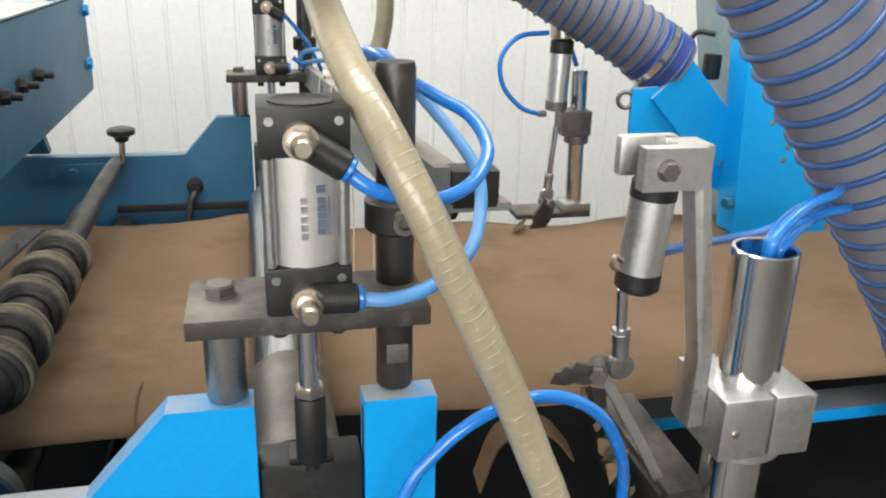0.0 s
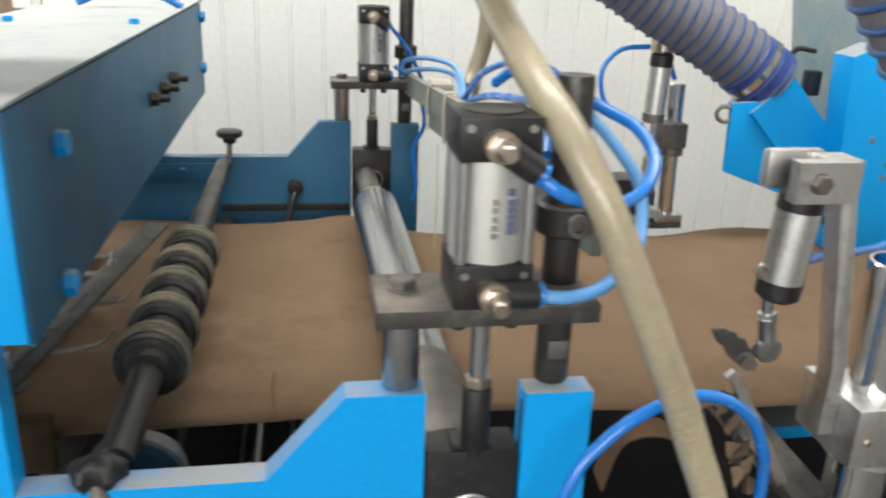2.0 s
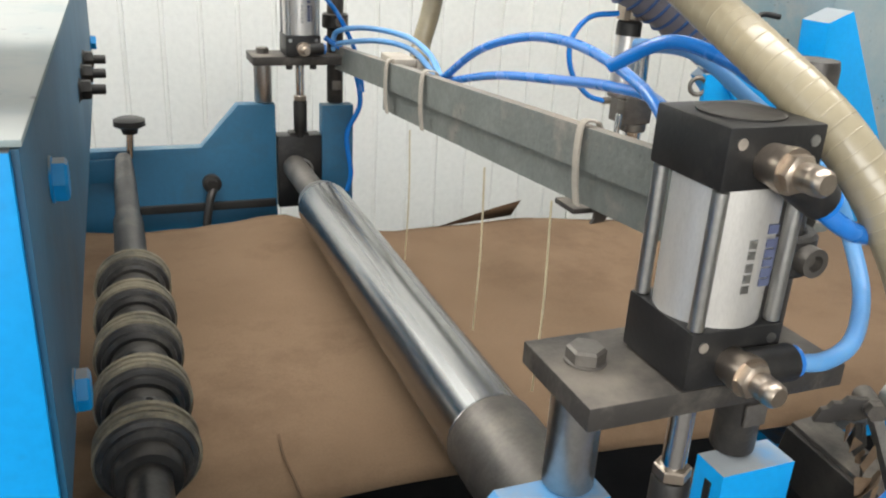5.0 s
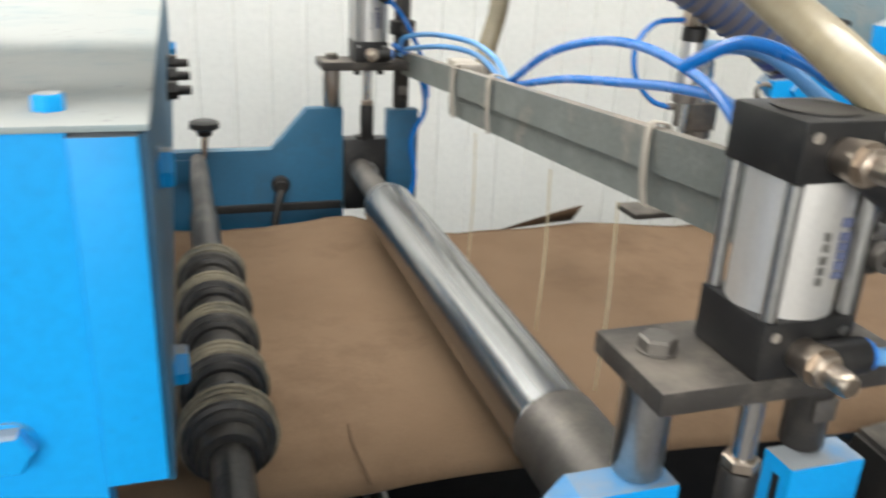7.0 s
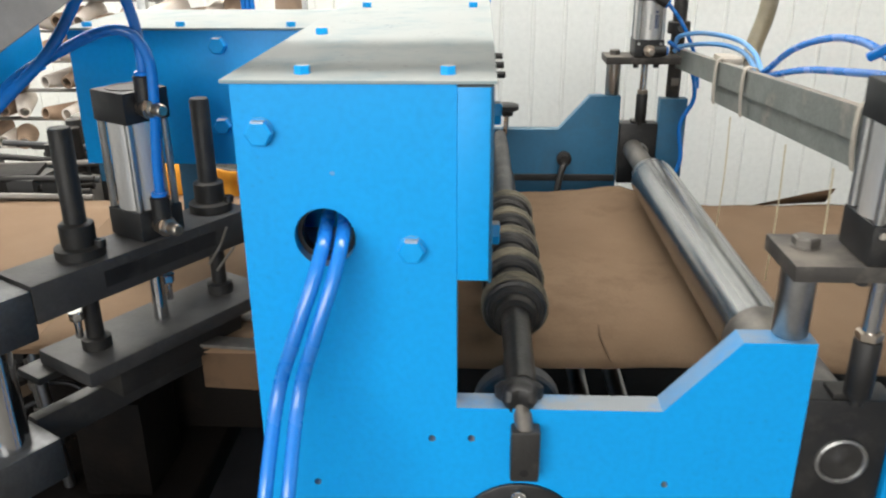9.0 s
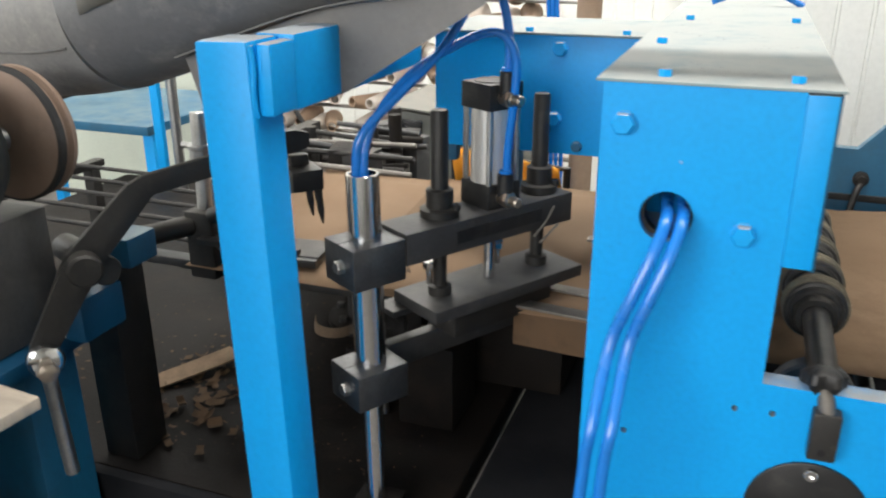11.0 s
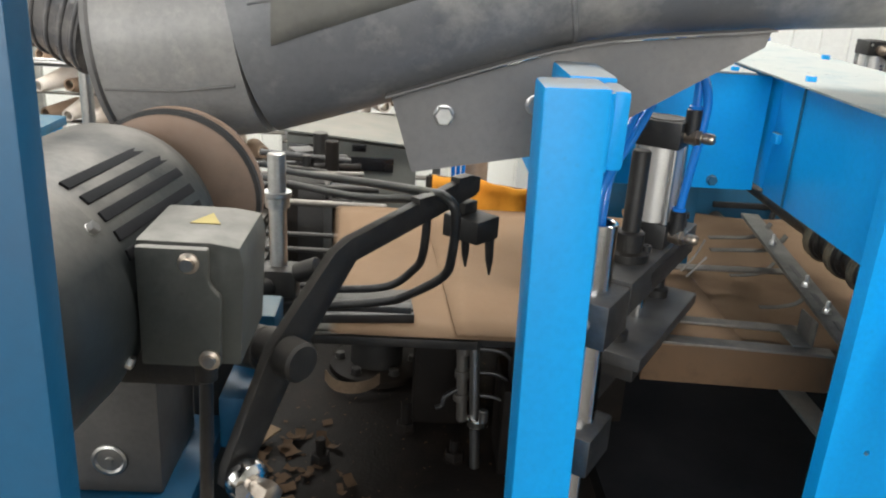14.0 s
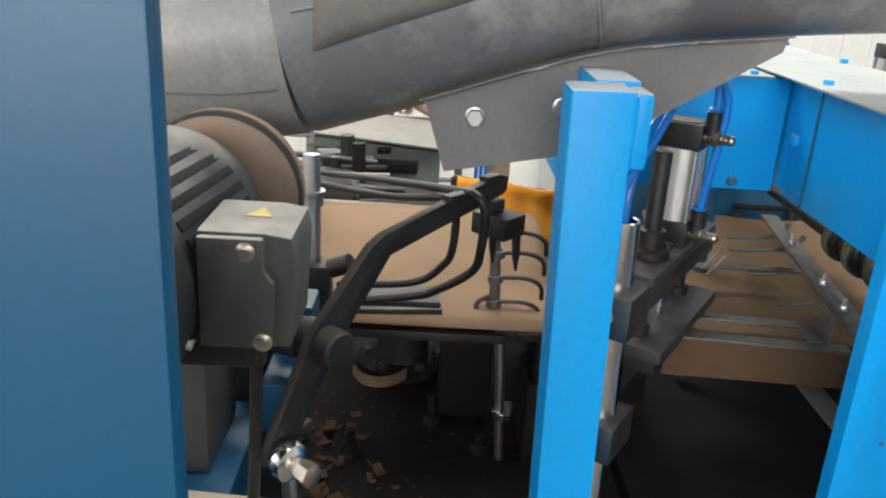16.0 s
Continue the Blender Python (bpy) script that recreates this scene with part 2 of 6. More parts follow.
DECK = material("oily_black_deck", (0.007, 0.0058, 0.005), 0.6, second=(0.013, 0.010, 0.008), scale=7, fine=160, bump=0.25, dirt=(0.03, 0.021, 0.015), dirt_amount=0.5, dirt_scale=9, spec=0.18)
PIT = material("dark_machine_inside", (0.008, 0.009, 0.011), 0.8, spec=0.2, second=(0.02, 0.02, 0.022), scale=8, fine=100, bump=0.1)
BAR = material("dusty_galvanised_bar", (0.22, 0.235, 0.22), 0.6, 0.3, second=(0.14, 0.155, 0.145), scale=14, fine=160, bump=0.2, dirt=(0.42, 0.38, 0.33), dirt_amount=0.65, dirt_scale=14, top_dust=(0.33, 0.29, 0.245), specks=0.5)
TIE = material("dusty_cable_tie", (0.42, 0.38, 0.32), 0.7, second=(0.32, 0.29, 0.25), scale=20, fine=200, bump=0.1)
WALL = material("white_coated_panel", (0.80, 0.80, 0.765), 0.45, second=(0.77, 0.775, 0.74), scale=1.2, fine=60, bump=0.03, dirt=(0.62, 0.60, 0.55), dirt_amount=0.25, dirt_scale=2)
FLOORM = material("dirty_concrete", (0.16, 0.15, 0.14), 0.8, second=(0.11, 0.105, 0.10), scale=2, fine=80, bump=0.2, dirt=(0.05, 0.045, 0.04), dirt_amount=0.6, dirt_scale=3)
CEIL = material("grey_roof_sheet", (0.45, 0.45, 0.44), 0.7, second=(0.40, 0.40, 0.39), scale=2, fine=60, bump=0.03)
YELLOW = material("yellow_cloth", (0.78, 0.33, 0.02), 0.8, second=(0.66, 0.25, 0.015), scale=8, fine=300, bump=0.1)
WHITECORE = material("white_paper_cone", (0.72, 0.66, 0.60), 0.8, second=(0.62, 0.54, 0.46), scale=12, fine=200, bump=0.1, by_object=0.2)
CORE = material("brown_paper_core", (0.36, 0.25, 0.17), 0.8, second=(0.28, 0.19, 0.13), scale=12, fine=200, bump=0.1, by_object=0.25)
CONSOLE = material("grey_green_console", (0.17, 0.175, 0.155), 0.6, second=(0.13, 0.135, 0.12), scale=6, fine=120, bump=0.06, dirt=(0.28, 0.26, 0.22), dirt_amount=0.3, top_dust=(0.20, 0.185, 0.16))
SCREEN = material("dark_screen", (0.01, 0.01, 0.012), 0.25, second=(0.016, 0.016, 0.018), scale=10, fine=100, bump=0.0)
WOOD = material("pale_board", (0.48, 0.41, 0.33), 0.7, second=(0.38, 0.32, 0.25), scale=8, fine=160, bump=0.1, streak=(1, 8, 1))
LABEL = material("printed_label_ink", (0.10, 0.12, 0.20), 0.5, second=(0.07, 0.08, 0.16), scale=20, fine=100, bump=0.0)
WARN = material("yellow_warning_label", (0.42, 0.34, 0.10), 0.6, second=(0.40, 0.31, 0.10), scale=40, fine=100, bump=0.0)
DULLBAR = material("dull_oily_guide_strip", (0.17, 0.168, 0.155), 0.5, 0.5, second=(0.07, 0.068, 0.063), scale=14, fine=160, bump=0.15, dirt=(0.22, 0.20, 0.17), dirt_amount=0.5, dirt_scale=16)
GREYBLOCK = material("dark_grey_cast_block", (0.085, 0.083, 0.08), 0.5, 0.2, second=(0.045, 0.045, 0.047), scale=9, fine=160, bump=0.1, dirt=(0.13, 0.12, 0.105), dirt_amount=0.5, dirt_scale=10)
POSTGREY = material("dull_grey_steel_post", (0.062, 0.058, 0.054), 0.4, 0.5, second=(0.04, 0.037, 0.035), scale=14, fine=220, bump=0.1, dirt=(0.17, 0.15, 0.125), dirt_amount=0.45, dirt_scale=18)
PALEGREEN = material("pale_curtain", (0.62, 0.66, 0.56), 0.7, second=(0.54, 0.58, 0.49), scale=3, fine=100, bump=0.05)
THREAD = material("pale_glue_string", (0.62, 0.54, 0.36), 0.4, second=(0.5, 0.43, 0.28), scale=20, fine=100, bump=0.0)

# ---------------------------------------------------------------- mesh helpers
ORIGIN = {}
SHIFT = Vector((0, 0, 0))  # moves a whole side of the machine


def thing(name, at, label="", category="", group="", kind=""):
    ob = new(name)
    ob.empty_display_size = 0.02
    ob.location = Vector(at) + SHIFT
    ORIGIN[ob] = Vector(at)
    return tagged(ob, label, category, group, kind)


def mesh_of(bm, name, mat, shift=None, sharp=38):
    bmesh.ops.recalc_face_normals(bm, faces=bm.faces[:])
    if shift is not None:
        bmesh.ops.translate(bm, vec=-shift, verts=bm.verts[:])
    for f in bm.faces:
        f.smooth = True
    me = bpy.data.meshes.new(name)
    bm.to_mesh(me)
    bm.free()
    me.materials.append(mat)
    me.set_sharp_from_angle(angle=radians(sharp))
    return me


def part(name, bm, mat, parent, label="", sharp=38):
    """One mesh under a thing or a part; bm is in world metres."""
    o = ORIGIN[parent]
    ob = new(name, mesh_of(bm, name, mat, o, sharp))
    ob.parent = parent
    ORIGIN[ob] = o
    return tagged(ob, label)


def single(name, bm, mat, label="", category="", group="", kind="", at=(0, 0, 0), sharp=38):
    ob = new(name, mesh_of(bm, name, mat, Vector(at), sharp))
    ob.location = Vector(at) + SHIFT
    ORIGIN[ob] = Vector(at)
    return tagged(ob, label, category, group, kind)


def nb():
    return bmesh.new()


def bevelled(bm, faces_from, offset, segments=2):
    verts = bm.verts[faces_from:]
    edges = {e for v in verts for e in v.link_edges}
    edges = [e for e in edges if len(e.link_faces) == 2 and e.calc_face_angle(0) > 0.5]
    if edges and offset:
        bmesh.ops.bevel(bm, geom=edges, offset=offset, segments=segments, profile=0.6, affect='EDGES', clamp_overlap=True)


def box(bm, lo, hi, bev=0.0015, turn=None, at=None):
    """A box from lo to hi with rounded edges; turn: a rotation about its point at."""
    n0 = len(bm.verts)
    lo, hi = Vector(lo), Vector(hi)
    made = bmesh.ops.create_cube(bm, size=1.0)["verts"]
    d = hi - lo
    bmesh.ops.scale(bm, vec=d, verts=made)
    bmesh.ops.translate(bm, vec=(lo + hi) / 2, verts=made)
    if bev:
        bm.verts.ensure_lookup_table()
        bevelled(bm, n0, min(bev, min(d) * 0.45))
    if turn is not None:
        bm.verts.ensure_lookup_table()
        c = Vector(at) if at is not None else (lo + hi) / 2
        bmesh.ops.transform(bm, matrix=Matrix.Translation(c) @ turn @ Matrix.Translation(-c), verts=bm.verts[n0:])
    return bm


def frame_of(d):
    d = Vector(d).normalized()
    a = Vector((0, 0, 1)) if abs(d.z) < 0.9 else Vector((1, 0, 0))
    u = d.cross(a).normalized()
    return d, u, d.cross(u).normalized()


def lathe(bm, p, d, profile, seg=28, closed=True):
    """A turned body: profile of (along, radius) about the line from p in the way d."""
    p = Vector(p)
    d, u, w = frame_of(d)
    rings = []
    for s, r in profile:
        rings.append([bm.verts.new(p + d * s + (u * math.cos(a) + w * math.sin(a)) * max(r, 1e-5))
                      for a in (2 * math.pi * k / seg for k in range(seg))])
    for a, b in zip(rings, rings[1:]):
        for k in range(seg):
            bm.faces.new((a[k], a[(k + 1) % seg], b[(k + 1) % seg], b[k]))
    if closed:
        bm.faces.new(rings[0])
        bm.faces.new(rings[-1])
    return bm


def cyl(bm, p0, p1, r, seg=24, bev=0.0012, r1=None):
    p0, p1 = Vector(p0), Vector(p1)
    h = (p1 - p0).length
    r1 = r if r1 is None else r1
    b = min(bev, h * 0.3, r * 0.5)
    return lathe(bm, p0, p1 - p0, [(0, r - b), (b, r), (h - b, r1), (h, r1 - b)], seg)


def pipe(bm, p0, p1, ro, ri, seg=28):
    p0, p1 = Vector(p0), Vector(p1)
    h = (p1 - p0).length
    b = (ro - ri) * 0.25
    return lathe(bm, p0, p1 - p0, [(0, ri), (0, ro - b), (b, ro), (h - b, ro), (h, ro - b), (h, ri + b), (h - b, ri), (0, ri)], seg, False)


def hexbolt(bm, p, d, size=0.010, h=0.007, washer=True, shank=0.0):
    """A hexagon head on a washer that stands on p and points along d."""
    p = Vector(p)
    d, u, w = frame_of(d)
    s = 0.0
    if washer:
        lathe(bm, p, d, [(0, size * 1.05), (0.0012, size * 1.05), (0.0016, size * 0.95)], 20)
        s = 0.0016
    lathe(bm, p + d * s, d, [(0, size), (h * 0.8, size), (h, size * 0.86)], 6)
    if shank:
        lathe(bm, p + d * (s + h), d, [(0, size * 0.5), (shank, size * 0.5), (shank + 0.001, size * 0.4)], 14)
    return bm


def smooth_path(pts, n=10):
    """A curve through the points."""
    pts = [Vector(q) for q in pts]
    ext = [2 * pts[0] - pts[1]] + pts + [2 * pts[-1] - pts[-2]]
    out = []
    for i in range(1, len(ext) - 2):
        a, b, c, d = ext[i - 1:i + 3]
        for k in range(n):
            t = k / n
            out.append(0.5 * (2 * b + (c - a) * t + (2 * a - 5 * b + 4 * c - d) * t * t + (3 * b - a - 3 * c + d) * t ** 3))
    out.append(pts[-1])
    return out


def sweep(bm, pts, r, seg=12, n=10, cap=True, radius=None, smooth=True):
    """A round rod, hose or wire along a curve; radius(s): a radius at each length."""
    path = smooth_path(pts, n) if smooth else [Vector(q) for q in pts]
    up = frame_of(path[1] - path[0])[1]
    rings, s = [], 0.0
    for i, q in enumerate(path):
        d = (path[min(i + 1, len(path) - 1)] - path[max(i - 1, 0)]).normalized()
        up = (up - d * up.dot(d)).normalized()
        side = d.cross(up)
        if i:
            s += (q - path[i - 1]).length
        rr = radius(s) if radius else r
        rings.append([bm.verts.new(q + (up * math.cos(a) + side * math.sin(a)) * rr) for a in (2 * math.pi * k / seg for k in range(seg))])
    for a, b in zip(rings, rings[1:]):
        for k in range(seg):
            bm.faces.new((a[k], a[(k + 1) % seg], b[(k + 1) % seg], b[k]))
    if cap:
        bm.faces.new(rings[0])
        bm.faces.new(rings[-1])
    return bm


def strip(bm, pts, width, thick, across=(0, 1, 0), n=6, smooth=True):
    """A flat strip of metal or paper along a curve."""
    path = smooth_path(pts, n) if smooth else [Vector(q) for q in pts]
    a = Vector(across).normalized()
    rows = []
    for i, q in enumerate(path):
        d = (path[min(i + 1, len(path) - 1)] - path[max(i - 1, 0)]).normalized()
        nrm = d.cross(a).normalized()
        rows.append([bm.verts.new(q + a * sa * width / 2 + nrm * sn * thick / 2) for sa, sn in ((-1, -1), (1, -1), (1, 1), (-1, 1))])
    for p, q in zip(rows, rows[1:]):
        for k in range(4):
            bm.faces.new((p[k], p[(k + 1) % 4], q[(k + 1) % 4], q[k]))
    bm.faces.new(rows[0])
    bm.faces.new(rows[-1])
    return bm


def plate(bm, outline, y0, y1, holes=(), bev=0.0012, axes="xz"):
    """A flat plate with an outline in two axes and round holes (a, b, radius), thick along the third."""
    k = {"xz": lambda a, b, c: (a, c, b), "yz": lambda a, b, c: (c, a, b), "xy": lambda a, b, c: (a, b, c)}[axes]
    n0 = len(bm.verts)
    edges = []

    def loop(points):
        vs = [bm.verts.new(k(a, b, y0)) for a, b in points]
        for i in range(len(vs)):
            edges.append(bm.edges.new((vs[i - 1], vs[i])))
    loop(outline)
    for a, b, r in holes:
        loop([(a + r * math.cos(2 * math.pi * i / 28), b + r * math.sin(2 * math.pi * i / 28)) for i in range(28)])
    if holes:
        faces = [g for g in bmesh.ops.triangle_fill(bm, use_beauty=True, edges=edges)["geom"] if isinstance(g, bmesh.types.BMFace)]
    else:
        bm.verts.ensure_lookup_table()
        faces = [bm.faces.new(bm.verts[n0:])]
    made = bmesh.ops.extrude_face_region(bm, geom=faces)["geom"]
    shift = Vector(k(0, 0, y1)) - Vector(k(0, 0, y0))
    bmesh.ops.translate(bm, vec=shift, verts=[g for g in made if isinstance(g, bmesh.types.BMVert)])
    bmesh.ops.recalc_face_normals(bm, faces=bm.faces[:])
    if bev and not holes:
        bm.verts.ensure_lookup_table()
        bevelled(bm, n0, bev)
    return bm


def rz(a):
    return Matrix.Rotation(radians(a), 4, 'Z')


def rx(a):
    return Matrix.Rotation(radians(a), 4, 'X')


def ry(a):
    return Matrix.Rotation(radians(a), 4, 'Y')

# ---------------------------------------------------------------- the hall
WALL_Y = 2.75


def ribbed_wall(name, x0, x1, y, z0, z1, pitch=0.1, thick=0.08, label=""):
    """A wall of coated sheet with upright ribs; its ribbed face looks to -y."""
    bm = nb()
    pts = []
    x = x0
    while x < x1 - 1e-6:
        pts += [(x, 0), (x + pitch * 0.86, 0), (x + pitch * 0.89, 0.006), (x + pitch * 0.97, 0.006)]
        x += pitch
    pts.append((x1, 0))
    low = [bm.verts.new((a, y + b, z0)) for a, b in pts]
    top = [bm.verts.new((a, y + b, z1)) for a, b in pts]
    for i in range(len(pts) - 1):
        bm.faces.new((low[i], low[i + 1], top[i + 1], top[i]))
    box(bm, (x0, y + 0.012, z0), (x1, y + thick, z1), 0)
    return single(name, bm, WALL, label or "white ribbed sheet-metal hall wall", "wall", kind="structure", sharp=20)


ribbed_wall("wall_north", -0.45, 4.5, WALL_Y, 0, 4.0)
ribbed_wall("wall_north_rear", -5.0, -0.45, 4.6, 0, 4.0, label="white ribbed rear hall wall behind shelving")
single("wall_return", box(nb(), (-0.45, WALL_Y + 0.09, 0), (-0.37, 4.6, 4.0), 0), WALL, "white plain return wall", "wall", kind="structure")
single("wall_east", box(nb(), (4.5, -3.6, 0), (4.6, WALL_Y, 4.0), 0), WALL, "white plain end wall", "wall", kind="structure")
single("floor", box(nb(), (-5.1, -3.6, -0.1), (4.6, 4.7, 0), 0), FLOORM, "dirty grey concrete hall floor", "floor", kind="structure")
single("ceiling", box(nb(), (-5.1, -3.6, 4.0), (4.6, 4.7, 4.1), 0), CEIL, "grey sheet-metal hall roof", "ceiling", kind="structure")


def wall_with_window(name, label, along, at, lo, hi, w0, w1, s0, s1):
    """A wall with one long window opening; along: its axis."""
    bm = nb()
    t = 0.1
    for a0, a1, z0, z1 in ((lo, w0, 0, 4), (w1, hi, 0, 4), (w0, w1, 0, s0), (w0, w1, s1, 4)):
        if along == "x":
            box(bm, (a0, at, z0), (a1, at + t, z1), 0)
        else:
            box(bm, (at, a0, z0), (at + t, a1, z1), 0)
    return single(name, bm, WALL, label, "wall", kind="structure")


wall_with_window("wall_south", "white hall wall with a long window", "x", -3.6, -5.1, 4.6, -4.4, 0.4, 1.6, 3.4)
wall_with_window("wall_west", "white hall wall with a window", "y", -5.1, -3.5, 4.7, -1.1, 2.3, 1.4, 3.2)

# ---------------------------------------------------------------- machine side frames
NEAR_Y, FAR_Y = 0.708, 1.802
STEP = FAR_Y - NEAR_Y


def side_profile(column):
    left = [(-0.324, 0.0), (-0.324, 1.477), (-0.142, 1.477)] if column else [(-0.50, 0.0), (-0.50, 1.188)]
    return left + [(-0.142, 1.180), (0.046, 1.180), (0.110, 1.252), (0.174, 1.252), (0.174, 1.00), (0.257, 1.00), (0.257, 1.247),
                   (0.314, 1.247), (0.314, 0.0)]


def side_plate(name, y, mat, column, label):
    ob = thing(name, (0, y, 0), label, "machine frame", kind="structure")
    holes = [(-0.254, 1.347, 0.027), (-0.165, 1.146, 0.0035), (-0.128, 1.147, 0.0035), (-0.276, 1.094, 0.0035), (0.055, 1.100, 0.0035)] if column else []
    part("plate", plate(nb(), side_profile(column), y, y + 0.026, holes), mat, ob)
    return ob


near_frame = side_plate("side_frame", NEAR_Y, BLUE, True, "bright blue painted steel side frame with cut-outs and bolts")
bm = nb()
lathe(bm, (-0.254, NEAR_Y - 0.001, 1.347), (0, 1, 0), [(0, 0.0285), (0, 0.0262), (0.012, 0.0262), (0.012, 0.0285)], 32, False)
part("hole_sleeve", bm, BLUE, near_frame)
part("hole_grommet", lathe(nb(), (-0.254, NEAR_Y + 0.0125, 1.347), (0, 1, 0), [(0, 0.0266), (0, 0.0225), (0.0135, 0.0225)], 32, False), BLACKCAP, near_frame, "black rubber grommet")
for x, z in ((-0.302, 1.438), (-0.180, 1.337)):
    part("bolt", hexbolt(nb(), (x, NEAR_Y, z), (0, -1, 0), 0.0115, 0.008), BLUE, near_frame, "blue painted hexagon bolt")
disc = part("bearing_cover", lathe(nb(), (-0.081, NEAR_Y, 1.036), (0, -1, 0), [(0, 0.062), (0.003, 0.062), (0.004, 0.060)], 40), BLACKCAP, near_frame, "round black bearing cover")
for a in (92, 212, 332):
    c = (-0.081 + 0.051 * math.cos(radians(a)), NEAR_Y - 0.004, 1.036 + 0.051 * math.sin(radians(a)))
    part("cap_screw", lathe(nb(), c, (0, -1, 0), [(0, 0.007), (0.005, 0.007), (0.006, 0.006), (0.006, 0.0035), (0.003, 0.0033)], 16), CHROME, disc, "bright socket screw")
part("paint_chip", plate(nb(), [(-0.2475, 1.4035), (-0.2452, 1.4058), (-0.2432, 1.4046), (-0.2426, 1.4026), (-0.2448, 1.4012)], NEAR_Y - 0.0004, NEAR_Y, bev=0), HOSE_PALE, near_frame, "small pale paint mark")

part("lug_slot", box(nb(), (0.2562, NEAR_Y + 0.009, 1.190), (0.2572, NEAR_Y + 0.015, 1.236), 0.0003), BLACKCAP, near_frame, "dark narrow slot")
# far side frame: its shade is part of the paint colour
far_frame = side_plate("side_frame", FAR_Y, BLUE_SHADED, False, "blue painted far side frame, dusty, with shade painted in")
part("rail_plate", box(nb(), (-0.24, FAR_Y - 0.008, 1.128), (-0.09, FAR_Y - 0.001, 1.168), 0.002), BLUE_SHADED, far_frame)
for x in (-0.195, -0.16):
    part("bolt", hexbolt(nb(), (x, FAR_Y - 0.008, 1.152), (0, -1, 0), 0.009, 0.007), BLUE_SHADED, far_frame)
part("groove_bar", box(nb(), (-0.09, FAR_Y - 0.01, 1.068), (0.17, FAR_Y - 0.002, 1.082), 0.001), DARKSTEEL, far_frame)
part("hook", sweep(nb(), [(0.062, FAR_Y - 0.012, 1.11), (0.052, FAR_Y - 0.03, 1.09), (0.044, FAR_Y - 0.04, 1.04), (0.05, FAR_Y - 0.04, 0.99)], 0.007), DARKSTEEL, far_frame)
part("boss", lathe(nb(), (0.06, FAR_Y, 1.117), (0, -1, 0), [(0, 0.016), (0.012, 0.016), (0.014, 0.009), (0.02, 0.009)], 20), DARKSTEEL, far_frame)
part("column", plate(nb(), [(-0.50, 1.188), (-0.50, 1.30), (-0.225, 1.30), (-0.20, 1.188)], FAR_Y, FAR_Y + 0.024), BLUE_SHADED, far_frame)

# the near-black inside of the machine, with its cross bars and lower wheels
pit = thing("machine_base", (0, 1.2, 0), "near-black machine base under the paper", "machine base", kind="structure")
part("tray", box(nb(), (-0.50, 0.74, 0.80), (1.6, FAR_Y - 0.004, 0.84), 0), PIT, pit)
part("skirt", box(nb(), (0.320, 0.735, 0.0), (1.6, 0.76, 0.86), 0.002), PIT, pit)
for x, z in ((0.012, 1.02), (0.068, 1.0)):
    part("cross_bar", cyl(nb(), (x, 0.737, z), (x, FAR_Y - 0.004, z), 0.012), STEEL, pit)
part("lower_wheel", lathe(nb(), (-0.080, 0.818, 1.108), (0, 1, 0), [(0.004, 0.008), (0.004, 0.030), (0, 0.034), (0, 0.044), (0.003, 0.0468), (0.020, 0.0468), (0.023, 0.044), (0.023, 0.008)], 40), LOWWHEEL, pit, "scuffed grey counter wheel")
part("wheel_hub", cyl(nb(), (-0.080, 0.812, 1.108), (-0.080, 0.848, 1.108), 0.012), DARKSTEEL, pit)
part("lower_shaft", cyl(nb(), (-0.080, 0.737, 1.04), (-0.080, FAR_Y - 0.004, 1.04), 0.018), DARKSTEEL, pit)
for k, (x, y) in enumerate(((0.60, 1.03), (0.82, 1.01))):
    part("guide_bar", box(nb(), (x, y - 0.05, 1.0), (x + 0.22, y, 1.018), 0.002), BLUE, pit, "blue painted guide bar")

# ---------------------------------------------------------------- cover beam over the machine
beam = thing("cover_beam", (-0.22, 1.2, 1.3), "blue sheet-metal cover beam with a dusty pale top", "machine cover")
bm = nb()
box(bm, (-0.300, NEAR_Y + 0.12, 1.309), (-0.116, 1.86, 1.474), 0.001)
box(bm, (-0.300, NEAR_Y + 0.0275, 1.309), (-0.116, NEAR_Y + 0.119, 1.312), 0)
part("body", bm, BLUE, beam)
part("end_strip", box(nb(), (-0.1417, NEAR_Y - 0.0015, 1.309), (-0.115, NEAR_Y + 0.027, 1.475), 0.0006), BLUE, beam)
# the side cover's darker blue holds the shade on the beam's right face
part("side_cover", plate(nb(), [(NEAR_Y + 0.003, 1.305), (1.83, 1.305), (1.83, 1.475), (NEAR_Y + 0.003, 1.475)], -0.1155, -0.112, axes="yz", bev=0.0005), BLUE_SHADED, beam, "side cover with painted-in shade and adjusting slots")
part("lid", box(nb(), (-0.331, NEAR_Y - 0.004, 1.4775), (-0.110, 1.87, 1.4805), 0.0008), BLUE_DUSTY, beam, "dusty pale blue lid")
part("inner_cover", box(nb(), (-0.304, NEAR_Y + 0.03, 1.305), (-0.3005, 1.06, 1.476), 0.0006), BLUE, beam)
part("seam_strip", box(nb(), (-0.3065, 0.985, 1.305), (-0.3042, 0.9885, 1.476), 0.0003), BLUE_SHADED, beam)
for y, z in ((0.824, 1.429), (0.801, 1.318), (1.80, 1.357), (1.82, 1.45)):
    part("bolt", hexbolt(nb(), (-0.112, y, z), (1, 0, 0), 0.0115, 0.007), BLUE, beam)
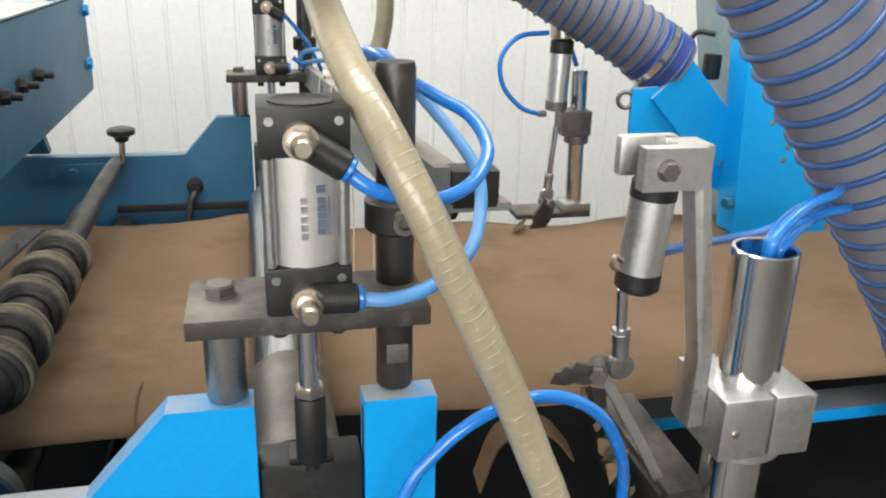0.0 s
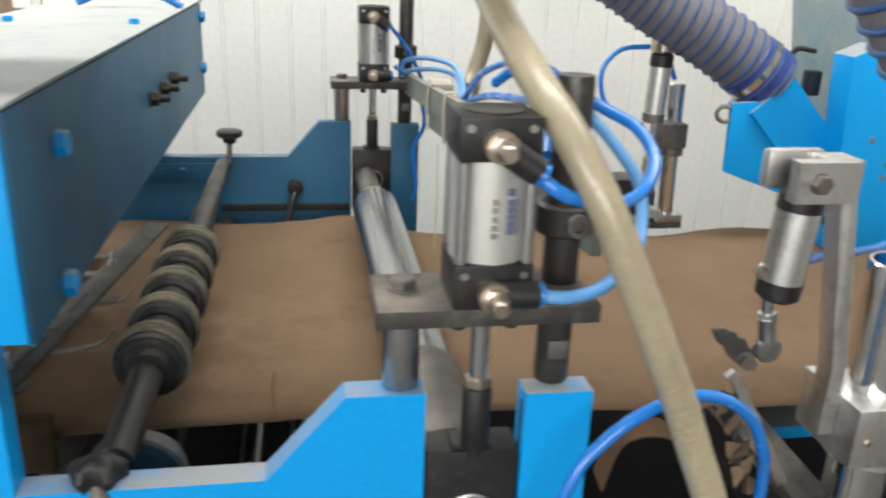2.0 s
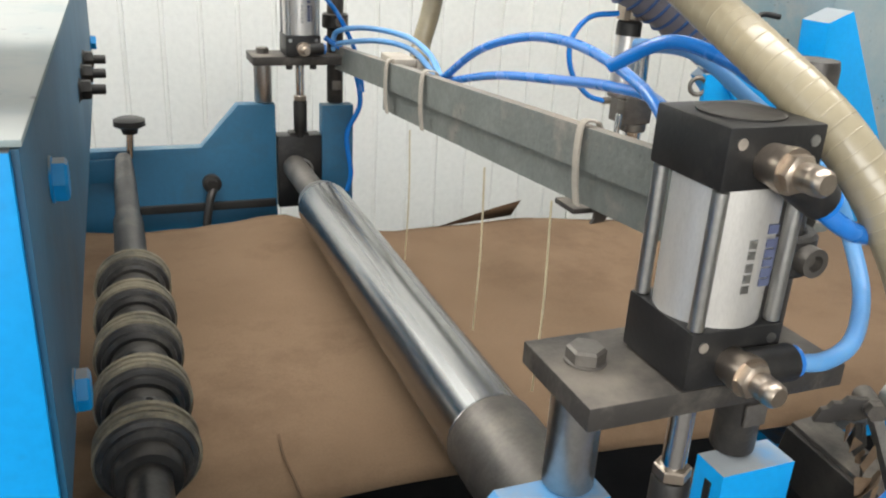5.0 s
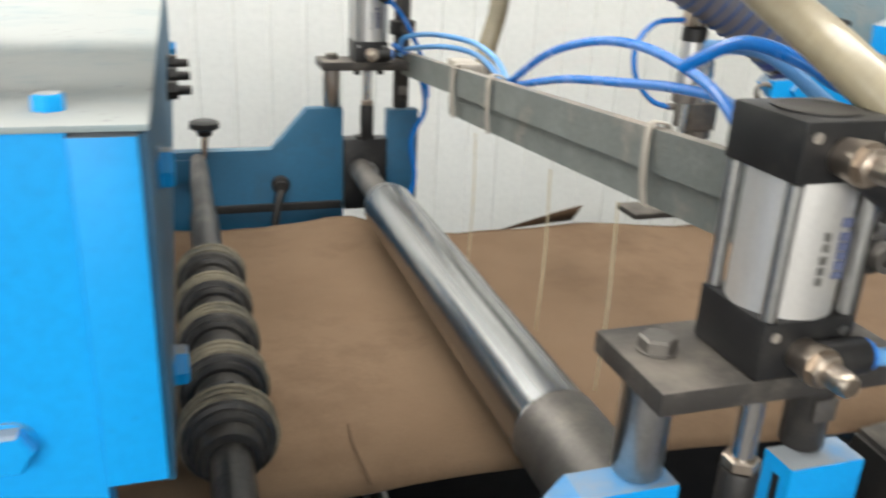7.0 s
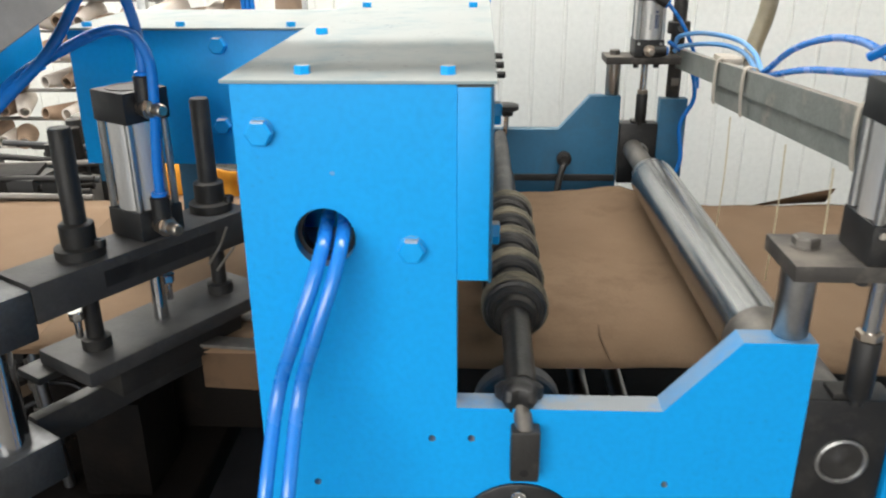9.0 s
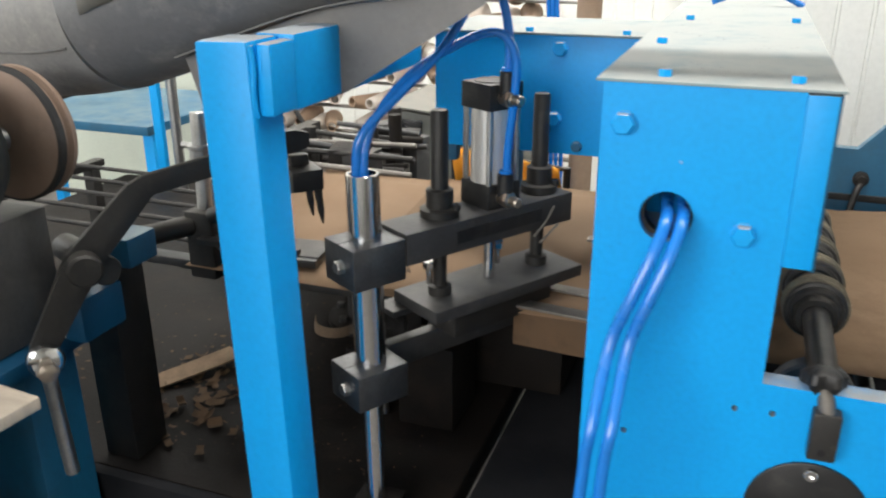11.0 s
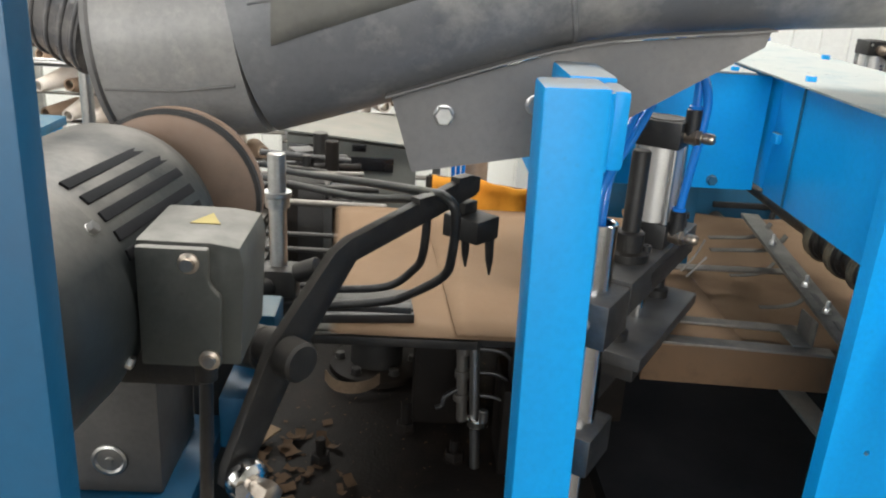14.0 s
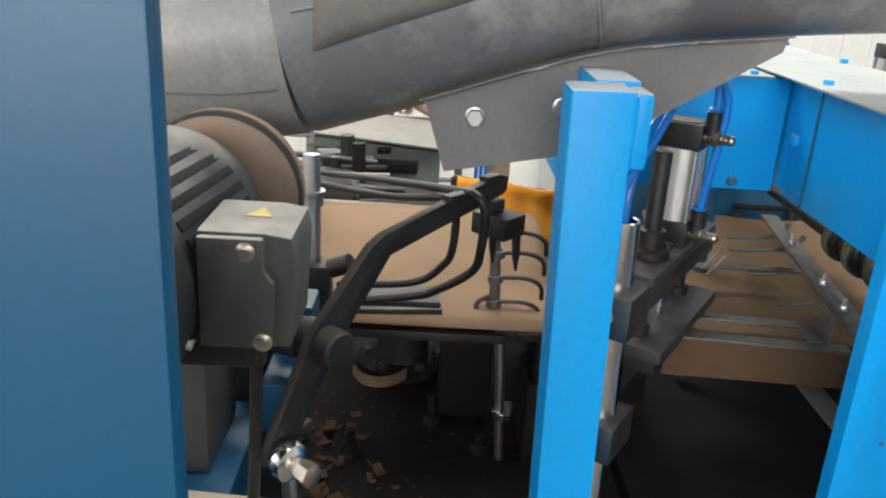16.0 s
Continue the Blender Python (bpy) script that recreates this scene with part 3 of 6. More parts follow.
for y in (1.245, 1.33, 1.42):
    part("slot", box(nb(), (-0.1122, y - 0.022, 1.384), (-0.1112, y + 0.014, 1.402), 0.0004), BLACKCAP, beam)
    part("stud", hexbolt(nb(), (-0.1112, y - 0.004, 1.393), (1, 0, 0), 0.010, 0.009, shank=0.012), DARKSTEEL, beam, "dark clamp stud")
for x, y in ((-0.270, 0.735), (-0.150, 0.735), (-0.290, 1.30), (-0.135, 1.30), (-0.30, 0.99)):
    part("lid_bolt", hexbolt(nb(), (x, y, 1.4805), (0, 0, 1), 0.007, 0.007, False), BLUE, beam)
part("clip", box(nb(), (-0.313, 1.03, 1.385), (-0.304, 1.05, 1.40), 0.002), BLUE, beam)

cross = thing("cross_cover", (-0.47, 1.2, 1.3), "blue sheet-metal cross cover with a dusty lid", "machine cover")
part("front_panel", box(nb(), (-0.640, 1.094, 1.300), (-0.306, 1.098, 1.472), 0.0008), BLUE, cross)
part("back_panel", box(nb(), (-0.640, 1.31, 1.300), (-0.306, 1.314, 1.472), 0.0008), BLUE, cross)
part("end_panel", box(nb(), (-0.643, 1.095, 1.300), (-0.6402, 1.313, 1.472), 0.0008), BLUE, cross)
part("lid", box(nb(), (-0.646, 1.09, 1.4725), (-0.332, 1.318, 1.4755), 0.0008), BLUE_DUSTY, cross)
for x, z in ((-0.451, 1.454), (-0.455, 1.352)):
    part("bolt", hexbolt(nb(), (x, 1.094, z), (0, -1, 0), 0.011, 0.008), BLUE, cross)
for x in (-0.62, -0.50, -0.36):
    part("lid_bolt", hexbolt(nb(), (x, 1.105, 1.4755), (0, 0, 1), 0.006, 0.006, False), BLUE, cross)
part("foot", box(nb(), (-0.632, 1.10, 1.273), (-0.61, 1.12, 1.300), 0.002), BLUE_SHADED, cross)
for x in (-0.42, -0.37):
    part("bolt", hexbolt(nb(), (x, 1.094, 1.313), (0, -1, 0), 0.008, 0.006), BLUE_SHADED, cross)
part("hanger", box(nb(), (-0.60, 1.30, 0.86), (-0.56, 1.33, 1.300), 0.002), BLUE_SHADED, cross)
part("hanger", box(nb(), (-0.335, 1.30, 0.86), (-0.31, 1.33, 1.305), 0.002), BLUE_SHADED, cross)

# ---------------------------------------------------------------- paper
PAPER_Z = 1.085


def paper_web():
    """The moving web: slack near its far edge, with a crease and a torn nick."""
    bm = nb()
    nx, ny = 120, 36
    x0, x1 = -0.69, 1.75
    grid = []
    for i in range(nx + 1):
        x = x0 + (x1 - x0) * i / nx
        near = 0.958 - 0.03 * max(0, min(1, (x - 0.25) / 0.5)) + 0.03 * max(0, min(1, (-0.2 - x) / 0.3)) + 0.003 * math.sin(9 * x)
        far = 1.705 - 0.13 * max(0, min(1, (x - 0.12) / 0.2)) + 0.006 * math.sin(23 * x) - 0.46 * max(0, min(1, (-0.34 - x) / 0.08))
        row = []
        for j in range(ny + 1):
            v = j / ny
            y = near + (far - near) * v
            z = PAPER_Z + 0.005 * v ** 3 * math.sin(14 * x + 0.6) + 0.004 * v * v * math.sin(5.3 * x)
            z += 0.008 * math.exp(-((x - 0.16) / 0.03) ** 2) * v ** 6 - 0.004 * math.exp(-((x - 0.05) / 0.08) ** 2) * v ** 4
            z += 0.004 * noise.noise((x * 5, y * 5, 0.3)) + 0.0016 * noise.noise((x * 14, y * 9, 2.0)) + 0.0012 * noise.noise((x * 30, y * 8, 5.0))
            z -= 0.014 * v ** 8 * max(0, math.cos(10 * (x - 0.02))) * (1 if abs(x - 0.02) < 0.15 else 0)
            z -= 0.004 * math.exp(-((y - near) / 0.02) ** 2)
            row.append(bm.verts.new((x, y, z)))
        grid.append(row)
    for i in range(nx):
        for j in range(ny):
            bm.faces.new((grid[i][j], grid[i + 1][j], grid[i + 1][j + 1], grid[i][j + 1]))
    ob = single("paper_web", bm, PAPER, "brown kraft paper web running across the machine", "paper", sharp=60)
    mod = ob.modifiers.new("thickness", 'SOLIDIFY')
    mod.thickness = 0.0006
    return ob


paper_web()
crease = single("paper_crease", strip(nb(), [(0.043, 0.962, PAPER_Z + 0.003), (0.038, 1.02, PAPER_Z + 0.0045), (0.040, 1.06, PAPER_Z + 0.004)], 0.002, 0.0008, (1, 0, 0)), PAPER_DARK, "thin dark crease in the kraft paper", "paper crease")
tear = nb()
tv = [tear.verts.new(v) for v in ((0.128, 1.500, PAPER_Z + 0.008), (0.146, 1.506, PAPER_Z + 0.013), (0.163, 1.535, PAPER_Z + 0.018), (0.178, 1.566, PAPER_Z + 0.012), (0.158, 1.556, PAPER_Z + 0.007), (0.140, 1.527, PAPER_Z + 0.006))]
tear.faces.new(tv)
tear_ob = single("torn_paper_nick", tear, PAPER_DARK, "dark torn nick in the kraft paper beside the roller", "paper scrap")
mod = tear_ob.modifiers.new("thickness", 'SOLIDIFY')
mod.thickness = 0.001
flap = nb()
vs = [flap.verts.new(v) for v in ((0.40, 1.575, PAPER_Z + 0.004), (0.545, 1.60, PAPER_Z + 0.004), (0.555, 1.585, PAPER_Z + 0.036), (0.50, 1.582, PAPER_Z + 0.026))]
flap.faces.new(vs)
flap_ob = single("torn_paper_edge", flap, PAPER_DARK, "turned-up torn edge of kraft paper", "paper scrap")
mod = flap_ob.modifiers.new("thickness", 'SOLIDIFY')
mod.thickness = 0.001

# ---------------------------------------------------------------- press roller
roller = thing("press_roller", (0.206, 1.2, 1.15), "ground steel press roller lying on the paper", "roller")
RX, RZ, RR = 0.2045, 1.141, 0.0405
part("drum", lathe(nb(), (RX, 0.93, RZ), (0, 1, 0), [(0, RR - 0.003), (0.003, RR), (0.635, RR), (0.639, RR - 0.004)], 48), ROLLER, roller)
part("end_sleeve", lathe(nb(), (RX, 0.762, RZ), (0, 1, 0), [(0.03, 0.026), (0, 0.030), (0, RR - 0.002), (0.003, RR + 0.0015), (0.1675, RR + 0.0015), (0.1675, 0.03)], 48, False), WORN, roller, "knurled steel end sleeve")
part("end_ring", lathe(nb(), (RX, 1.57, RZ), (0, 1, 0), [(0, RR - 0.006), (0.002, RR - 0.004), (0.02, RR - 0.005), (0.03, 0.03)], 40), STEEL, roller)
part("shaft", cyl(nb(), (RX, 0.745, RZ), (RX, FAR_Y - 0.01, RZ), 0.021), WORN, roller)
part("end_screw", lathe(nb(), (RX + 0.036, 0.775, RZ + 0.012), (0, -1, 0), [(0, 0.004), (0.012, 0.004), (0.012, 0.0015)], 12), DARKSTEEL, roller)

# ---------------------------------------------------------------- slitting shaft
slit = thing("slitting_shaft", (-0.08, 1.2, 1.17), "dark slitting shaft with greased cutter rings", "cutter shaft")
SX, SZ = -0.080, 1.172
part("shaft", lathe(nb(), (SX, 0.755, SZ), (0, 1, 0), [(0, 0.012), (0.002, 0.0155), (0.09, 0.0158), (0.16, 0.0168), (0.55, 0.017), (0.60, 0.0185), (0.72, 0.0185), (0.74, 0.016), (0.9, 0.0155), (1.02, 0.013)], 28), GREASY, slit)
random.seed(8)
for k, y in enumerate((0.925, 1.002, 1.082, 1.162, 1.242)):
    y += random.uniform(-0.004, 0.004)
    w = part("cutter_ring", lathe(nb(), (SX, y, SZ), (0, 1, 0), [(0, 0.018), (0, 0.029), (0.003, 0.0325), (0.007, 0.033), (0.008, 0.0368), (0.011, 0.0378), (0.030, 0.0378), (0.033, 0.0368), (0.034, 0.033), (0.040, 0.032), (0.042, 0.0275), (0.062, 0.0265), (0.063, 0.018)], 44), GREASY, slit)
    for s, r in ((0.0115, 0.0402), (0.0205, 0.0392), (0.0285, 0.0398)):
        part("felt_band", lathe(nb(), (SX + random.uniform(-0.0006, 0.0006), y + s, SZ), (0, 1, 0), [(0, 0.0374), (0.001, r - 0.0004), (0.0048, r), (0.0056, 0.0374)], 44, False), KRAFTRING, w, "dusty pale band")
    part("hub", lathe(nb(), (SX, y - 0.015, SZ), (0, 1, 0), [(0, 0.017), (0, 0.024), (0.003, 0.0258), (0.0148, 0.0258)], 30, False), DARKSTEEL, w)
    turn_by = random.uniform(0, 60)
    for a in (20 + turn_by, 75 + turn_by, 130 + turn_by):
        d = Vector((math.cos(radians(a)), 0, math.sin(radians(a))))
        part("set_screw", lathe(nb(), Vector((SX, y + 0.051, SZ)) + d * 0.026, d, [(0, 0.0055), (0.004, 0.0055), (0.004, 0.003), (0.002, 0.0025)], 12), BLACKCAP, w)
bm = nb()
kc = Vector((SX - 0.004, 0.728, 1.196))
lathe(bm, kc, (0, -0.35, -1), [(-0.004, 0.008), (0, 0.017), (0.004, 0.0205), (0.014, 0.0205), (0.020, 0.015), (0.028, 0.012)], 40)
for v in bm.verts:
    a = math.atan2(v.co.y - kc.y, v.co.x - kc.x)
    k = 1 + 0.13 * math.cos(6 * a)
    v.co = Vector((kc.x + (v.co.x - kc.x) * k, kc.y + (v.co.y - kc.y) * k, v.co.z))
part("star_knob", bm, BLACKCAP, slit, "black greasy star knob")
part("knob_stem", cyl(nb(), (SX - 0.003, 0.722, 1.186), (SX + 0.001, 0.697, 1.160), 0.0085), WORN, slit)
part("stem_collar", cyl(nb(), (SX - 0.004, 0.728, 1.168), (SX - 0.004, 0.738, 1.150), 0.013), GREASY, slit)
part("end_block", box(nb(), (SX - 0.012, 0.690, 1.112), (SX + 0.015, NEAR_Y, 1.166), 0.003), GREASY, slit, "worn steel clamp foot")
part("block_hole", lathe(nb(), (SX + 0.001, 0.6902, 1.122), (0, -1, 0), [(0, 0.0045), (0.0004, 0.004)], 14), BLACKCAP, slit)
hand = thing("locking_knob", (-0.066, 1.79, 1.2), "black star knob on a screw at the shaft's end", "knob")
part("head", lathe(nb(), (-0.066, 1.79, 1.238), (0, 0, -1), [(0, 0.02), (0.003, 0.026), (0.012, 0.026), (0.018, 0.014), (0.026, 0.012)], 10), BLACKCAP, hand)
part("stem", cyl(nb(), (-0.066, 1.79, 1.214), (-0.070, 1.79, 1.17), 0.006), CHROME, hand)

# ---------------------------------------------------------------- pneumatic press units


def air_fitting(parent, p, way, hose_way):
    """A push-in elbow with a flow screw."""
    p, way, hose_way = Vector(p), Vector(way).normalized(), Vector(hose_way).normalized()
    f = part("flow_fitting", lathe(nb(), p, way, [(0, 0.010), (0.006, 0.0105), (0.012, 0.0115), (0.016, 0.0115)], 20), BRASS, parent, "nickel flow control fitting")
    part("lock_nut", lathe(nb(), p + way * 0.016, way, [(0, 0.010), (0.005, 0.010), (0.006, 0.0085)], 6), BRASS, f)
    part("screw_tip", lathe(nb(), p + way * 0.022, way, [(0, 0.0065), (0.004, 0.0072), (0.007, 0.0066), (0.008, 0.0072), (0.013, 0.0066), (0.015, 0.005)], 18), BRASS, f)
    part("elbow", cyl(nb(), p + way * 0.007, p + way * 0.007 + hose_way * 0.034, 0.0105), BLACKCAP, f, "black plastic push-in elbow")
    part("collet", lathe(nb(), p + way * 0.007 + hose_way * 0.034, hose_way, [(0, 0.0085), (0.003, 0.009), (0.004, 0.008)], 20), HOSE_BLUE, f, "blue release collar")
    return p + way * 0.007 + hose_way * 0.036


CX, CY = 0.2165, 0.708


def press_cylinder():
    ob = thing("air_cylinder", (CX, CY, 1.336), "aluminium pneumatic cylinder with black end caps", "air cylinder", "roller press cylinders")
    for z0, z1, nm in ((1.338, 1.372, "bottom_cap"), (1.448, 1.480, "top_cap")):
        bm = nb()
        box(bm, (CX - 0.0295, CY - 0.0295, z0), (CX + 0.0295, CY + 0.0295, z1), 0.002)
        cap = part(nm, bm, BLACKCAP, ob)
        for dx in (-0.022, 0.022):
            part("port_screw", lathe(nb(), (CX + dx, CY - 0.0297, z1 - 0.008), (0, -1, 0), [(0, 0.003), (0.0008, 0.003), (0.0008, 0.0015)], 12), STEEL, cap)
    part("cap_recess", lathe(nb(), (CX, CY, 1.4802), (0, 0, 1), [(0, 0.0225), (0.0008, 0.0225), (0.001, 0.020), (0.0003, 0.019), (0.0003, 0.001)], 32), DARKSTEEL, ob)
    part("barrel", lathe(nb(), (CX, CY, 1.3715), (0, 0, 1), [(0, 0.0285), (0.077, 0.0285)], 48), ALU, ob)
    for a, b in ((-1, -1), (1, -1), (1, 1), (-1, 1)):
        part("tie_rod", cyl(nb(), (CX + a * 0.0245, CY + b * 0.0245, 1.3715), (CX + a * 0.0245, CY + b * 0.0245, 1.4485), 0.0042), STEEL, ob)
    lab = part("label_mark", box(nb(), (CX + 0.0065, CY - 0.0287, 1.424), (CX + 0.0125, CY - 0.0278, 1.429), 0), LABEL, ob, "dark triangular printed mark")
    for z0, z1 in ((1.4165, 1.421), (1.411, 1.4155), (1.406, 1.410), (1.400, 1.405), (1.395, 1.399)):
        part("label_print", box(nb(), (CX + 0.0070, CY - 0.0286, z0), (CX + 0.0122, CY - 0.0278, z1), 0), LABEL, ob, "unreadable printed character")
    part("label_print", box(nb(), (CX + 0.0142, CY - 0.0268, 1.394), (CX + 0.0152, CY - 0.0258, 1.421), 0), LABEL, ob, "unreadable fine printed line")
    for z0 in (1.392, 1.398, 1.404, 1.411, 1.417):
        part("label_print", box(nb(), (CX - 0.004, CY - 0.0291, z0), (CX + 0.0005, CY - 0.0284, z0 + 0.0045), 0), STEEL, ob, "unreadable pale printed character")
    part("piston_rod", cyl(nb(), (CX - 0.001, CY, 1.255), (CX - 0.001, CY, 1.338), 0.0075), CHROME, ob)
    part("rod_nut", lathe(nb(), (CX - 0.001, CY, 1.258), (0, 0, 1), [(0, 0.0105), (0.001, 0.0115), (0.007, 0.0115), (0.008, 0.0105)], 6), BRASS, ob)
    bm = nb()
    lathe(bm, (CX - 0.001, CY, 1.2575), (0, 0, -1), [(0, 0.0105), (0.002, 0.0118), (0.054, 0.0118), (0.057, 0.0105), (0.057, 0.005), (0.066, 0.005)], 24)
    part("coupling", bm, DARKSTEEL, ob, "black steel rod coupling")
    air_fitting(ob, (CX - 0.003, CY - 0.0295, 1.462), (0, -1, 0), (0.85, -0.1, -0.55))
    air_fitting(ob, (CX - 0.002, CY - 0.0295, 1.352), (0, -1, 0), (1, 0, -0.02))
    return ob


def press_bridge():
    ob = thing("press_bridge", (0.216, 0.722, 1.25), "dusty dark steel bridge plate on two posts", "bracket", "roller press bridges")
    part("bridge_plate", box(nb(), (0.132, 0.680, 1.3225), (0.302, 0.756, 1.337), 0.0015), BRIDGE, ob)
    part("bolt", hexbolt(nb(), (0.155, 0.725, 1.337), (0, 0, 1), 0.0115, 0.008), WORN, ob)
    part("short_post", lathe(nb(), (0.155, 0.727, 1.2525), (0, 0, 1), [(0, 0.014), (0.002, 0.0155), (0.0695, 0.0155)], 28), STEEL, ob, "bright steel spacer post")
    part("tall_post", lathe(nb(), (0.2845, 0.735, 1.2475), (0, 0, 1), [(0, 0.0135), (0.002, 0.0145), (0.25, 0.0145), (0.254, 0.0135)], 28), POSTGREY, ob, "dull grey steel post through the plate")
    part("wrench_flat", box(nb(), (0.276, 0.7196, 1.272), (0.293, 0.7212, 1.288), 0.0004), WORN, ob)
    col = part("clamp_collar", pipe(nb(), (0.2845, 0.735, 1.378), (0.2845, 0.735, 1.403), 0.023, 0.0146), DARKSTEEL, ob)
    part("clamp_screw", lathe(nb(), (0.287, 0.714, 1.391), (0, -1, 0), [(0, 0.009), (0.010, 0.009), (0.010, 0.005), (0.005, 0.0045)], 20), WORN, col)
    for x in (0.196, 0.237):
        part("socket_bolt", cyl(nb(), (x, 0.70, 1.3222), (x, 0.70, 1.313), 0.006), BLACKCAP, ob)
    return ob


def bearing_block():
    ob = thing("bearing_block", (0.2155, 0.721, 1.06), "greasy black sliding bearing block", "bearing block", "roller bearing blocks")
    part("block", box(nb(), (0.1755, 0.712, 1.06), (0.2555, 0.748, 1.193), 0.003), BLACKCAP, ob)
    part("rod_seat", box(nb(), (0.198, 0.714, 1.1925), (0.232, 0.738, 1.1985), 0.002), DARKSTEEL, ob)
    part("bore_ring", lathe(nb(), (0.2155, 0.712, 1.128), (0, -1, 0), [(0, 0.024), (0.002, 0.024), (0.003, 0.0215), (0.0008, 0.020)], 32, False), STEEL, ob)
    part("bore", lathe(nb(), (0.2155, 0.712, 1.128), (0, -1, 0), [(0, 0.0205), (0.0005, 0.020), (0.0005, 0.008), (0.002, 0.006)], 28), GREASY, ob)
    return ob


for maker in (press_cylinder, press_bridge, bearing_block):
    ob = maker()
    copy_thing(ob, Matrix.Translation(ORIGIN[ob] + Vector((0.002, STEP, 0.0))))

# ---------------------------------------------------------------- bar with cable ties between the press posts
bar = thing("cross_bar", (0.315, 1.3, 1.36), "dusty galvanised bar with old cable ties", "bar")
BA, BB = Vector((0.335, 0.80, 1.386)), Vector((0.288, 1.86, 1.327))
part("upright_flange", strip(nb(), [BA, BB], 0.040, 0.014, (0, 0.03, 1), smooth=False), BAR, bar)
part("flat_flange", strip(nb(), [BA + Vector((0.034, 0, -0.016)), BA.lerp(BB, 0.62) + Vector((0.034, 0, -0.016))], 0.054, 0.007, (1, 0, 0), smooth=False), BAR, bar, "lower flange with glue crust")
lip = Vector((0.004, 0, -0.0375))
part("lower_lip", strip(nb(), [BA + lip, BA.lerp(BB, 0.735) + lip], 0.034, 0.010, (0, 0.03, 1), smooth=False), BAR, bar, "galvanised lower channel with dull streaks")
part("end_tray", box(nb(), (0.343, 0.80, 1.366), (0.385, 0.83, 1.402), 0.002), DARKSTEEL, bar)
for f, w in ((0.21, 0.010), (0.57, 0.012), (0.70, 0.012)):
    c = BA.lerp(BB, f)
    part("cable_tie", strip(nb(), [c + Vector(q) for q in ((0.012, 0, -0.022), (0.011, 0, 0.018), (0.004, 0, 0.0245), (-0.008, 0, 0.023), (-0.012, -0.002, 0.0), (-0.0125, -0.006, -0.03), (-0.011, -0.010, -0.052))], w, 0.0018, (0, 1, 0)), TIE, bar)
part("tape_wrap", box(nb(), (0.30, 1.53, 1.36), (0.335, 1.60, 1.372), 0.003), TIE, bar, "old tape wrap")
for f, dz in ((0.60, 0.0), (0.38, 0.02), (0.24, 0.05)):
    c = BA.lerp(BB, f) + Vector((-0.012, 0, -0.06))
    part("glue_string", sweep(nb(), [c, (c.x + 0.001, c.y - 0.004, 1.2), (c.x - 0.001, c.y - 0.003, PAPER_Z + 0.012)], 0.0011, 6), THREAD, bar)

# ---------------------------------------------------------------- knife arm units on the paper's run
def knife_stand():
    ob = thing("knife_stand", (0.638, 0.78, 1.05), "bright chromed tube with a split aluminium clamp", "stand")
    part("tube", pipe(nb(), (0.640, 0.78, 0.84), (0.636, 0.78, 1.326), 0.0305, 0.026, 40), CHROME, ob)
    cl = part("clamp_block", box(nb(), (0.590, 0.735, 1.130), (0.641, 0.828, 1.194), 0.003), CASTALU, ob)
    part("clamp_half", box(nb(), (0.6432, 0.735, 1.130), (0.686, 0.828, 1.194), 0.003), CASTALU, ob)
    part("clamp_bolt", hexbolt(nb(), (0.686, 0.765, 1.158), (1, 0, 0), 0.008, 0.008), WORN, ob)
    part("lower_boss", lathe(nb(), (0.640, 0.78, 1.1295), (0, 0, -1), [(0, 0.040), (0.010, 0.040), (0.013, 0.036)], 32), CASTALU, ob)
    part("pin", cyl(nb(), (0.604, 0.7352, 1.160), (0.604, 0.7315, 1.160), 0.004), BRASS, ob)
    bm = nb()
    plate(bm, [(0.573, 1.150), (0.574, 1.222), (0.546, 1.395), (0.546, 1.418), (0.556, 1.420), (0.561, 1.405), (0.589, 1.225), (0.5895, 1.150)], 0.765, 0.790, bev=0.003)
    part("arm", bm, CASTALU, ob, "cast aluminium upright arm")
    bm = nb()
    box(bm, (0.489, 0.794, 1.394), (0.545, 0.808, 1.430), 0.005)
    box(bm, (0.489, 0.746, 1.394), (0.545, 0.760, 1.430), 0.005)
    box(bm, (0.530, 0.7605, 1.396), (0.558, 0.7935, 1.428), 0.005)
    part("clevis", bm, CASTALU, ob, "cast aluminium clevis")
    part("clevis_pin", hexbolt(nb(), (0.509, 0.746, 1.412), (0, -1, 0), 0.009, 0.006), WORN, ob)
    return ob


def knife_cylinder():
    """The cylinder hangs from the clevis; its axis leans."""
    a, b = Vector((0.5175, 0.777, 1.412)), Vector((0.5105, 0.780, 1.293))
    d = (b - a).normalized()
    ob = thing("knife_cylinder", a, "small scuffed steel air cylinder with black caps", "air cylinder")
    part("head_lug", cyl(nb(), a - d * 0.010, a + d * 0.018, 0.012), BLACKCAP, ob)
    part("top_cap", lathe(nb(), a + d * 0.016, d, [(0, 0.017), (0.002, 0.0202), (0.016, 0.0202)], 32), BLACKCAP, ob)
    part("barrel", lathe(nb(), a + d * 0.032, d, [(0, 0.0193), (0.068, 0.0193)], 36), CASTALU, ob)
    part("bottom_cap", lathe(nb(), a + d * 0.100, d, [(0, 0.0202), (0.015, 0.0202), (0.019, 0.016)], 32), BLACKCAP, ob)
    part("eyelet", sweep(nb(), [(0.487, 0.765, 1.328), (0.479, 0.762, 1.333), (0.477, 0.762, 1.325), (0.484, 0.764, 1.321)], 0.0025, 8), BRASS, ob)
    return ob


